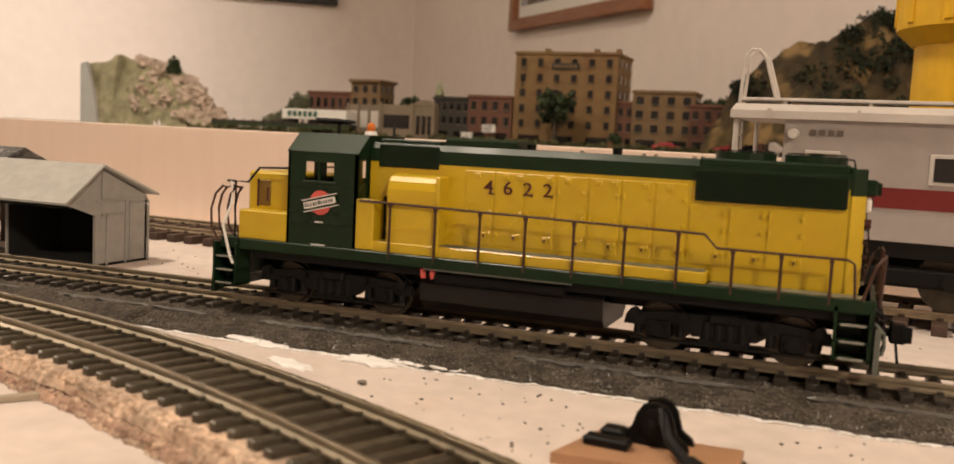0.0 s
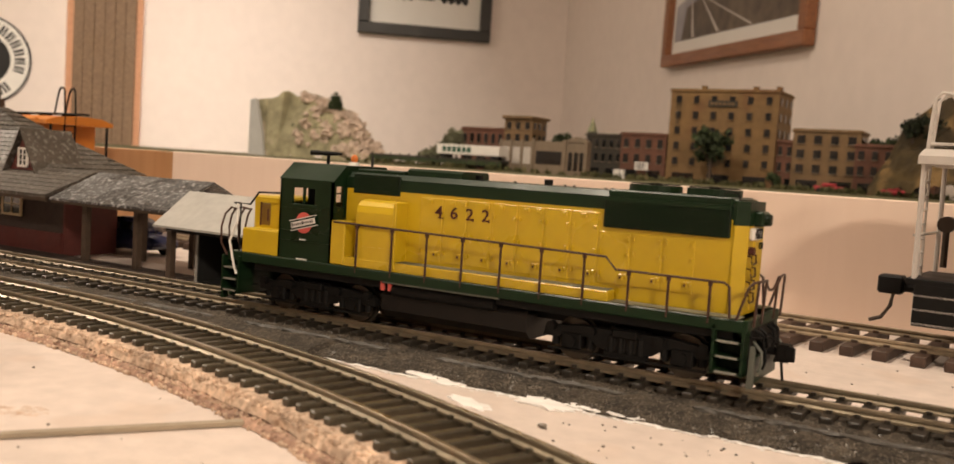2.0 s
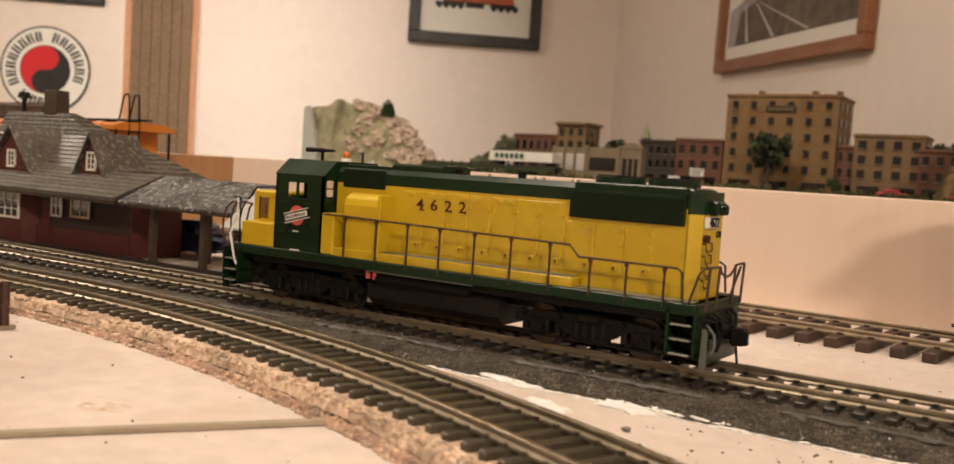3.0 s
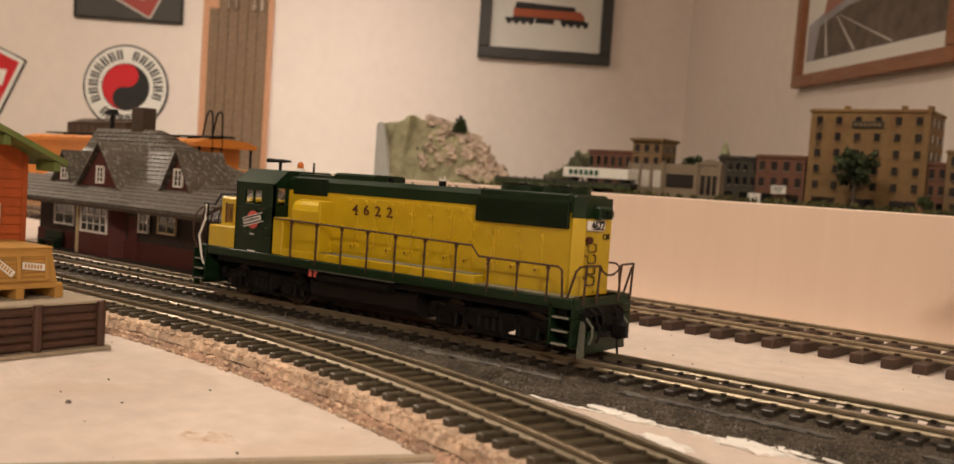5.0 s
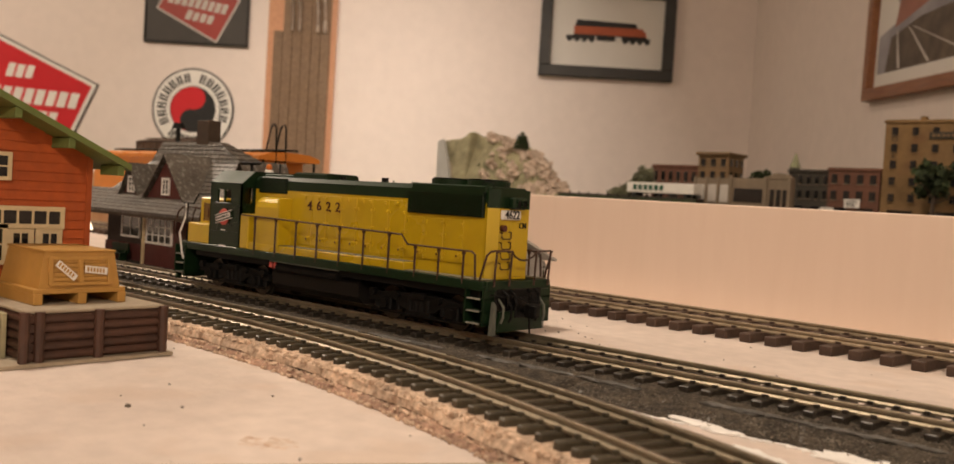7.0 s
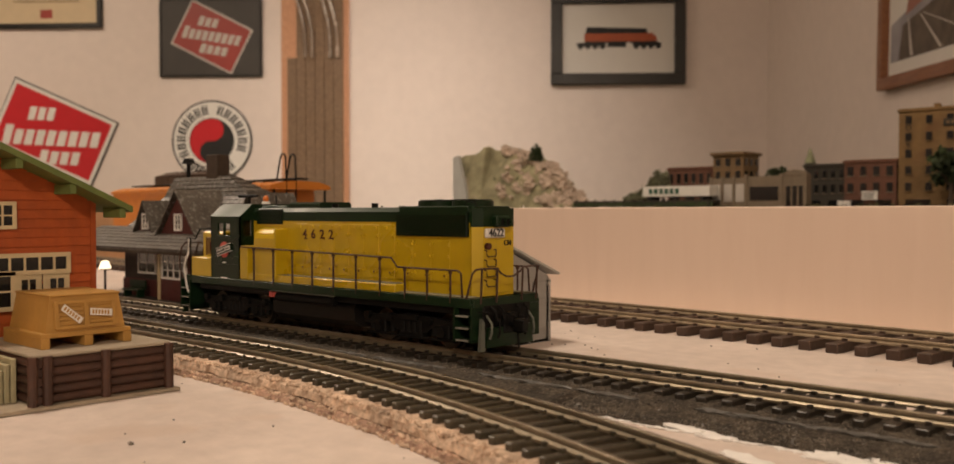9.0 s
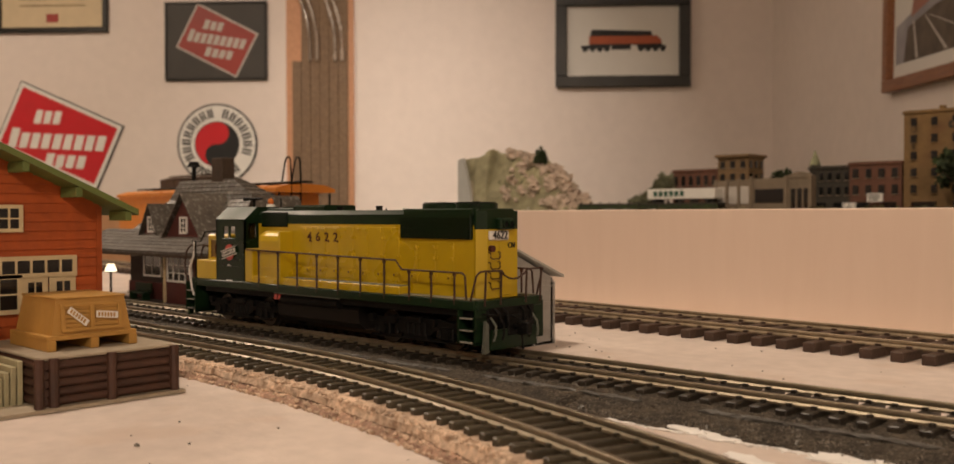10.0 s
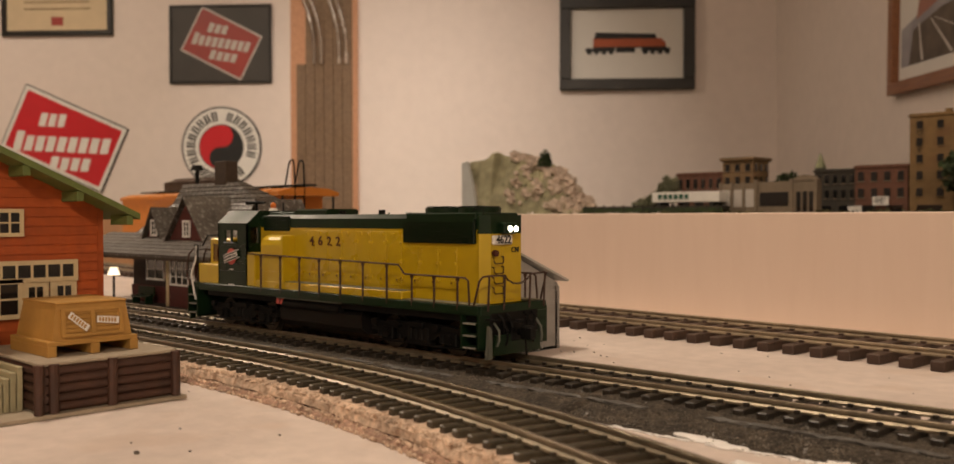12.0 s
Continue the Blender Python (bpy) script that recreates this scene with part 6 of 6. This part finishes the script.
for x0, x1 in ((0.0050, 0.0420),):
    part("shop_window", boxed(x0, x1, -0.0006, 0.001, 0.0130, 0.0300), "glass", store)
for x in (0.0520, 0.0600, 0.0680):
    part("shop_window", boxed(x, x + 0.0055, -0.0006, 0.001, 0.0060, 0.0300), "glass", store)
for k in range(4):
    part("pilaster", boxed(0.0640 * k / 3 - 0.0018, 0.0640 * k / 3 + 0.0018, -0.001, 0.0022, 0, 0.0440, 0.0003, m), "stone", side)
    if k < 3:
        part("panel", boxed(0.0640 * k / 3 + 0.003, 0.0640 * (k + 1) / 3 - 0.003, -0.001, 0.0006, 0.0120, 0.0340, 0, m), "lightgrey", side)

trailer = thing("trailer", "white box trailer with green lettering on a flat car", "trailer", pose(-0.675, 0.858, DECK - 0.001))
part("body", boxed(-0.050, 0.050, -0.012, 0.012, 0.0190, 0.0325, 0.0005), "white", trailer)
bm = B()
for i in range(6):
    box(bm, -0.040 + i * 0.0080, -0.0345 + i * 0.0080, -0.0125, -0.0118, 0.0225, 0.0295)
part("lettering", bm, "trailer_green", trailer)
part("flat_deck", boxed(-0.165, 0.055, -0.013, 0.013, 0.0100, 0.0140), "brickdark", trailer)
part("side_sill", boxed(-0.165, 0.055, -0.0135, -0.0125, 0.0060, 0.0115), "leaf", trailer)
for i in range(14):
    part("stake", boxed(-0.160 + i * 0.0160, -0.158 + i * 0.0160, -0.0145, -0.013, 0.0080, 0.0160), "brickdark", trailer)
for x in (-0.145, -0.060, -0.030, 0.040):
    part("wheel", rod(B(), (x, -0.010, 0.0045), (x, 0.010, 0.0045), 0.0045, seg=16), "black", trailer)
for x in (-0.040, 0.038):
    part("landing_wheel", rod(B(), (x, -0.011, 0.0170), (x, 0.011, 0.0170), 0.0032, seg=16), "rubber", trailer)

for x, s in ((-0.205, 1.0), (-0.138, 0.75)):
    pink = thing("toy_car", "small bright pink-red model car by the deck edge", "car", pose(x, 0.860, DECK - 0.001, 0, 0, 5), group="town cars")
    part("body", boxed(-0.016 * s, 0.016 * s, -0.006, 0.006, 0.0020, 0.0070, 0.0012), "pink", pink)
    part("cabin", boxed(-0.008 * s, 0.008 * s, -0.005, 0.005, 0.0068, 0.0105, 0.0012), "pink", pink)
    for wx in (-0.010 * s, 0.010 * s):
        part("wheel", rod(B(), (wx, -0.0065, 0.0024), (wx, 0.0065, 0.0024), 0.0024, seg=12), "rubber", pink)


def outline(f, pts):
    for (a, u), (b, v) in zip(pts[:-1], pts[1:]):
        if f <= b:
            return u + (v - u) * (f - a) / (b - a)
    return pts[-1][1]


HILL_TOP = ((0, 0.094), (0.12, 0.100), (0.22, 0.106), (0.37, 0.101), (0.50, 0.090), (0.60, 0.085), (0.71, 0.066), (0.79, 0.052), (0.85, 0.035), (0.91, 0.020), (1, 0.008))
ROCK_TOP = ((0, 0.020), (0.06, 0.066), (0.15, 0.098), (0.40, 0.138), (0.6, 0.150), (1, 0.13))


def hill_rise(f, q):
    """Share of the full height from the front edge to the ridge."""
    return 0.0 if q == 0 else min(1.0, 0.25 + (3.5 if f < 0.24 else 1.3) * q)


def hill():
    """A block of scenery cut off square on one side, rocky on the other."""
    h = thing("scenic_hill", "green and tan scenic hill with one cut grey foam side", "hill", pose(-1.018, 0.930, DECK - 0.0015))
    bm = B()
    nx, ny = 84, 30
    g = []
    for i in range(nx + 1):
        x = -0.142 + 0.256 * i / nx
        f = i / nx
        prof = outline(f, HILL_TOP)
        row = []
        for j in range(ny + 1):
            y = 0.055 * j / ny
            z = prof * hill_rise(f, j / ny)
            z += 0.010 * noise.noise(Vector((x * 40, y * 40, 3))) * min(1, f * 4) + (0.016 * abs(noise.noise(Vector((x * 110, y * 110, 9)))) - 0.004 if f > 0.35 else 0.002 * noise.noise(Vector((x * 200, y * 200, 1))))
            row.append(bm.verts.new((x, y, max(z, 0.0))))
        g.append(row)
    for i in range(nx):
        for j in range(ny):
            bm.faces.new((g[i][j], g[i + 1][j], g[i + 1][j + 1], g[i][j + 1]))
    part("ground_cover", bm, "hill", h)
    bm = B()
    prism(bm, [(-0.1415, 0), (-0.1415, 0.0930), (-0.130, 0.0965), (-0.1220, 0.0720), (-0.1140, 0.0420), (-0.1060, 0)], -0.004, 0.002, "y")
    part("cut_face", bm, "foam", h, "flat grey cut foam face")
    rnd = random.Random(8)
    for i in range(110):
        f = rnd.uniform(0.36, 0.93)
        x = -0.142 + 0.256 * f
        top = outline(f, HILL_TOP)
        j = rnd.random()
        s = rnd.uniform(0.003, 0.010)
        bm = blob(B(), (0, 0, 0), s, (rnd.uniform(0.7, 1.6), 1, rnd.uniform(0.5, 1.0)), 1.3, 2 if s > 0.006 else 1, i)
        ob = part("boulder", bm, "rock", h)
        ob.matrix_local = pose(x, 0.055 * j - 0.001, top * hill_rise(f, max(j, 0.01)), rnd.uniform(0, 60), rnd.uniform(0, 60), 0)
    bm = B()
    rnd = random.Random(2)
    for i in range(28):
        x, j = rnd.uniform(-0.12, -0.01), rnd.random()
        tuft_crown(bm, (x, 0.012 + 0.035 * j, 0.045 + 0.052 * j), 0.008, 26, i, 0.22)
    ob = part("bushes", bm, "leaf_pale", h)
    ob["kind"] = "stuff"


hill()


def small_tree(x, y, z, r, h, mat, seed, label):
    t = thing("model_tree", label, "tree", pose(x, y, z), group="model trees")
    bm = rod(B(), (0, 0, 0), (0.001, 0, h), r * 0.12, r * 0.05, 7)
    rnd = random.Random(seed)
    for k in range(6):
        a = rnd.random() * 6.28
        rod(bm, (0, 0, h * (0.5 + 0.08 * k)), (r * 0.8 * math.cos(a), r * 0.8 * math.sin(a), h * (0.7 + 0.1 * k)), r * 0.05, r * 0.02, 5)
    part("trunk", bm, "post", t)
    bm = B()
    for k in range(9):
        a = rnd.random() * 6.28
        d = r * rnd.uniform(0.0, 0.75)
        tuft_crown(bm, (d * math.cos(a), d * math.sin(a), h + r * rnd.uniform(-0.35, 0.55)), r * rnd.uniform(0.35, 0.55), 60, seed * 10 + k, 0.2)
    part("crown", bm, mat, t)


small_tree(-1.000, 0.960, DECK + 0.076, 0.017, 0.014, "leaf", 1, "little dark green tree on the hill")
for i, (x, z, r, h) in enumerate(((-0.760, 0, 0.018, 0.026), (-0.745, 0, 0.021, 0.036), (-0.778, 0, 0.016, 0.014), (-0.730, 0, 0.016, 0.044))):
    small_tree(x, 0.905, DECK - 0.002, r, h, "leaf_pale", 20 + i, "pale green bushy model tree by the tracks")
small_tree(-0.345, 0.868, DECK - 0.002, 0.026, 0.044, "leaf", 31, "dark green broad tree before the hotel")
for i, (x, y, r, h) in enumerate(((-0.585, 0.96, 0.018, 0.042), (-0.560, 0.95, 0.015, 0.032), (-0.530, 0.93, 0.008, 0.050), (-0.170, 0.93, 0.013, 0.055), (-0.150, 0.93, 0.016, 0.058), (-0.122, 0.92, 0.017, 0.060), (-0.095, 0.90, 0.018, 0.062), (-0.270, 0.87, 0.010, 0.012))):
    small_tree(x, y, DECK - 0.002, r, h, "leaf", 40 + i, "dark green model tree between the town houses")


def rock_mountain():
    h = thing("rock_mountain", "brown rocky model mountain with dark trees", "mountain", pose(0.020, 0.720, DECK - 0.0015))
    bm = B()
    nx, ny = 70, 24
    g = []
    for i in range(nx + 1):
        x = -0.165 + 0.34 * i / nx
        f = i / nx
        top = outline(f, ROCK_TOP)
        row = []
        for j in range(ny + 1):
            q = j / ny
            z = top * min(1, 0.12 + 1.15 * q) + 0.020 * noise.noise(Vector((x * 28, q * 4, 7))) * q + 0.010 * noise.noise(Vector((x * 90, q * 12, 1)))
            row.append(bm.verts.new((x, 0.15 * q * (0.4 + 0.6 * f) , max(z, 0))))
        g.append(row)
    for i in range(nx):
        for j in range(ny):
            bm.faces.new((g[i][j], g[i + 1][j], g[i + 1][j + 1], g[i][j + 1]))
    part("slope", bm, "rock_dark", h)
    rnd = random.Random(12)
    bm = B()
    for i in range(46):
        f = rnd.choice((rnd.uniform(0.12, 0.9), rnd.uniform(0.3, 0.6)))
        x = -0.165 + 0.34 * f
        top = outline(f, ROCK_TOP)
        q = rnd.random() * (0.55 if 0.12 < f < 0.36 else 1.0)
        tuft_crown(bm, (x, 0.15 * q * (0.4 + 0.6 * f), top * min(1, 0.12 + 1.15 * q)), rnd.uniform(0.008, 0.018), 110, i, 0.12)
    ob = part("woods", bm, "pine", h)
    ob["kind"] = "stuff"


rock_mountain()
small_tree(-0.112, 0.745, DECK + 0.052, 0.014, 0.014, "pine", 61, "dark bushy model tree on the rocky mountain")
# low shrubs and weeds along the deck edge
bm = B()
rnd = random.Random(77)
for i in range(420):
    x = rnd.uniform(-0.86, 0.02)
    y = rnd.uniform(0.80, 0.90)
    tuft_crown(bm, (x, y, DECK + 0.001), rnd.uniform(0.0025, 0.006), 12, i, 0.35)
tagged(part("ground_weeds", bm, "grass"), "olive weeds and grass tufts on the deck", "weeds", kind="stuff")


# ---- what hangs on the walls ----
def on_signs(a, z, out=0.0, roll=0.0):
    return pose(*room(a, out, z), 90, 0, 40) @ pose(0, 0, 0, 0, 0, roll)


def flat(bm, x0, x1, y0, y1, z0, z1, bev=0.0, m=None):
    return box(bm, x0, x1, y0, y1, z0, z1, bev, m)


def picture(name, label, m, w, h, border, deep, frame_mat, mat_border=0.0):
    t = thing(name, label, "picture", m)
    for n, (x0, x1, y0, y1) in enumerate(((-w / 2, w / 2, h / 2 - border, h / 2), (-w / 2, w / 2, -h / 2, -h / 2 + border), (-w / 2, -w / 2 + border, -h / 2 + border, h / 2 - border), (w / 2 - border, w / 2, -h / 2 + border, h / 2 - border))):
        part("frame_rail", flat(B(), x0, x1, y0, y1, 0.001, deep, 0.002), frame_mat, t)
    return t


p = picture("framed_print", "black framed print of an orange and black locomotive", on_signs(0.306, 0.605), 0.424, 0.292, 0.035, 0.022, "frame_black")
part("mount", flat(B(), -0.180, 0.180, -0.115, 0.115, 0.002, 0.006), "mat_board", p)
part("print_body", flat(B(), -0.106, 0.112, -0.010, 0.017, 0.006, 0.0068), "print_orange", p)
part("print_nose", prism(B(), [(0.112, -0.010), (0.124, -0.010), (0.120, 0.008), (0.112, 0.010)], 0.006, 0.0068, "z"), "print_orange", p)
part("print_roof", prism(B(), [(-0.103, 0.0165), (0.094, 0.0165), (0.090, 0.031), (-0.098, 0.037)], 0.006, 0.0070, "z"), "ink", p)
part("print_stripe", flat(B(), -0.106, 0.124, -0.013, -0.009, 0.006, 0.0072), "ink", p)
for x, w in ((-0.130, 0.092), (0.046, 0.090)):
    part("print_truck", flat(B(), x, x + w, -0.024, -0.013, 0.006, 0.0068), "ink", p)
    for i in range(4):
        part("print_wheel", rod(B(), (x + 0.012 + i * 0.023, -0.025, 0.006), (x + 0.012 + i * 0.023, -0.025, 0.0069), 0.0085, seg=14), "ink", p)
part("print_tank", flat(B(), -0.034, 0.026, -0.027, -0.013, 0.006, 0.0068), "ink", p)

p = picture("slate_sign", "dark slate board with a dull red diamond emblem", on_signs(-1.004, 0.620), 0.337, 0.255, 0.008, 0.012, "frame_black")
part("board", flat(B(), -0.162, 0.162, -0.121, 0.121, 0.002, 0.008), "slate", p)
r = pose(0.004, 0.002, 0, 0, 0, -27)
part("emblem_rim", flat(B(), -0.112, 0.112, -0.080, 0.080, 0.008, 0.0088, 0, r), "lightgrey", p)
em = part("emblem", flat(B(), -0.106, 0.106, -0.074, 0.074, 0.0088, 0.0096, 0, r), "sign_dull", p)


def bars(parent, m, rows, mat, z, slant=0.0):
    """Plain bars in place of lettering: rows of (x, y, letter width, letter height, count, step)."""
    for x, y, w, h, n, step in rows:
        bm = B()
        for i in range(n):
            u = x + i * step
            prism(bm, [(u, y), (u + w, y), (u + w + slant * h, y + h), (u + slant * h, y + h)], z, z + 0.001, "z", m)
        part("lettering", bm, mat, parent)


def letter_blocks(parent, m, rows, mat, z, slant):
    """Rows of plain slanted bars in place of lettering: (x0, x1, y, height, bars, first bar's growth)."""
    for x0, x1, y, h, n, grow in rows:
        step = (x1 - x0) / n
        bars(parent, m, ((x0, y, step * 0.74, h * (1 + grow), 1, step), (x0 + step, y, step * 0.74, h, n - 1, step)), mat, z, slant)


letter_blocks(p, r @ pose(0, 0, 0, 0, 0, 18), ((-0.052, 0.016, 0.030, 0.028, 3, 0.1), (-0.098, 0.096, -0.016, 0.032, 9, 0.25), (-0.034, 0.060, -0.056, 0.028, 4, 0.1)), "lightgrey", 0.0096, 0.2)

s = thing("enamel_diamond_sign", "bright red slanted enamel sign with white lettering", "sign", on_signs(-1.530, 0.318, 0, -23.8))
part("plate", flat(B(), -0.188, 0.188, -0.115, 0.115, 0.001, 0.006, 0.001), "ink", s)
part("rim", flat(B(), -0.184, 0.184, -0.111, 0.111, 0.006, 0.0066), "white", s)
part("field", flat(B(), -0.172, 0.172, -0.099, 0.099, 0.0066, 0.0072), "sign_red", s)
letter_blocks(s, pose(0, 0, 0, 0, 0, 21), ((-0.086, 0.008, 0.036, 0.042, 3, 0.05), (-0.170, 0.160, -0.046, 0.050, 9, 0.30), (-0.045, 0.096, -0.118 + 0.012, 0.042, 4, 0.1)), "white", 0.0072, 0.22)

s = thing("round_sign", "round white enamel sign with a red and black swirl", "sign", on_signs(-1.003, 0.286))


def disc(r, z0, z1, seg=64, x=0.0, y=0.0):
    return rod(B(), (x, y, z0), (x, y, z1), r, seg=seg)


part("plate", disc(0.1320, 0.001, 0.005), "ink", s)
part("face", disc(0.1265, 0.005, 0.0058), "white", s)
part("ring", disc(0.0740, 0.0058, 0.0064), "ink", s)
R = 0.0715
k = 40
red = [(R * math.cos(a), R * math.sin(a)) for a in [math.pi * (0.47 + i / k) for i in range(k + 1)]]
bm = B()
prism(bm, red, 0.0064, 0.0070, "z")
part("red_half", bm, "sign_red", s)
part("red_head", disc(R / 2, 0.0064, 0.0071, 32, R / 2 * math.cos(math.pi * 0.47), R / 2 * math.sin(math.pi * 0.47)), "sign_red", s)
part("black_head", disc(R / 2, 0.0066, 0.0073, 32, -R / 2 * math.cos(math.pi * 0.47), -R / 2 * math.sin(math.pi * 0.47)), "ink", s)
for n, start, step in ((16, 205, -14.6), (7, 232, 12.6)):
    for i in range(n):
        if n == 16 and i == 8:
            continue
        a = radians(start + step * i)
        m = pose(0.1005 * math.cos(a), 0.1005 * math.sin(a), 0.0058, 0, 0, math.degrees(a) - 90)
        bm = B()
        flat(bm, -0.0090, -0.0015, -0.0150, 0.0150, 0, 0.0006, 0, m)
        flat(bm, 0.0025, 0.0090, -0.0150, 0.0150, 0, 0.0006, 0, m)
        part("letter_mark", bm, "ink", s)

p = picture("framed_certificate", "black framed yellowed certificate", on_signs(-1.548, 0.785), 0.372, 0.262, 0.016, 0.016, "frame_black")
part("paper", flat(B(), -0.170, 0.170, -0.115, 0.115, 0.002, 0.006), "paper", p)
bars(p, Matrix.Identity(4), [(-0.11, -0.045 + 0.022 * i, 0.012, 0.004, 16, 0.0138) for i in range(6)], "town_tan", 0.006)
part("seal", flat(B(), -0.020, 0.020, -0.098, -0.070, 0.006, 0.0066), "sign_dull", p)

# barn plank with a length of track mounted on it
plank = thing("mounted_track", "weathered plank panel with curved model track", "wall panel", on_signs(-0.6625, 0.75))
part("backing", flat(B(), -0.1095, 0.1095, -0.694, 0.69, 0.001, 0.012, 0.001), "plank_edge", plank)
for i in range(6):
    x = -0.088 + i * 0.0300
    part("plank", flat(B(), x, x + 0.0290, -0.694, 0.10 - 0.012 * (i % 3) - (0.30 if i == 0 else 0.0), 0.012, 0.020 + 0.001 * (i % 2), 0.001), "plank", plank)
for off in (-0.029, -0.006, 0.052, 0.075):
    pts = []
    for j in range(13):
        y = 0.12 - 0.32 * j / 12
        pts.append((off - 1.3 * max(0.0, y + 0.16) ** 2, y, 0.028))
    part("nickel_rail", wire(B(), pts, 0.0052, 8), "chrome", plank, "shiny nickel rail")

# print on the town wall, hung a little crooked
C = room(CORNER_A, 0, 0)
m = pose(*(C + OUT * 1.296 + Vector((0, 0, 0.421))), 90, 0, -50) @ pose(0, 0, 0, 0, 0, -2.1)
p = picture("framed_poster", "wood framed railway poster in grey and red", m, 0.652, 0.245, 0.026, 0.022, "frame_wood")
part("poster", flat(B(), -0.300, 0.300, -0.0965, 0.0965, 0.002, 0.006), "print_grey", p)
part("poster_margin", flat(B(), -0.300, 0.300, -0.0965, -0.068, 0.006, 0.0064), "mat_board", p)
part("poster_margin", flat(B(), -0.300, -0.290, -0.068, 0.0965, 0.006, 0.0064), "mat_board", p)
part("poster_sky", prism(B(), [(-0.290, 0.010), (-0.180, 0.036), (-0.230, 0.0965), (-0.290, 0.0965)], 0.006, 0.0063, "z"), "mat_board", p)
part("poster_ground", prism(B(), [(-0.250, -0.067), (0.298, -0.067), (0.298, 0.040), (-0.10, 0.026), (-0.230, 0.002)], 0.006, 0.0063, "z"), "print_dark", p)
part("poster_engine", prism(B(), [(-0.215, 0.020), (-0.060, 0.052), (0.298, 0.075), (0.298, 0.0965), (-0.190, 0.0965)], 0.0063, 0.0067, "z"), "print_red", p)
for x0, x1 in ((-0.205, -0.190), (-0.150, -0.060), (-0.135, 0.090)):
    part("poster_rail_line", prism(B(), [(x0, 0.012), (x0 + 0.004, 0.012), (x1 + 0.012, -0.064), (x1, -0.064)], 0.0064, 0.0068, "z"), "lightgrey", p)


# ---- what moves ----
def motions():
    walk(LOCO, [(t, pose(s, 0, RAIL_TOP)) for t, s in LOCO_RUN])
    # the wheels roll with it
    times = [t for t, _ in LOCO_RUN]
    spots = [s for _, s in LOCO_RUN]
    for wheelset, u in AXLES:
        rows = []
        for i in range(121):
            s = float(np.interp(i / 10, times, spots))
            rows.append((i / 10, pose(u, 0, 0.0058, 0, math.degrees((s - spots[0]) / 0.0058), 0)))
        walk(wheelset, rows)
    # the headlight bulbs always glow; sliding out of the housing shows them as lit
    for bulb, y in BULBS:
        walk(bulb, [(t, pose(x, y, LAMP_Z)) for t, x in ((0.0, 0.0392), (LIGHT_ON - 0.1, 0.0392), (LIGHT_ON, 0.0416), (12.0, 0.0416))])


LIGHT_ON = 10.3
motions()
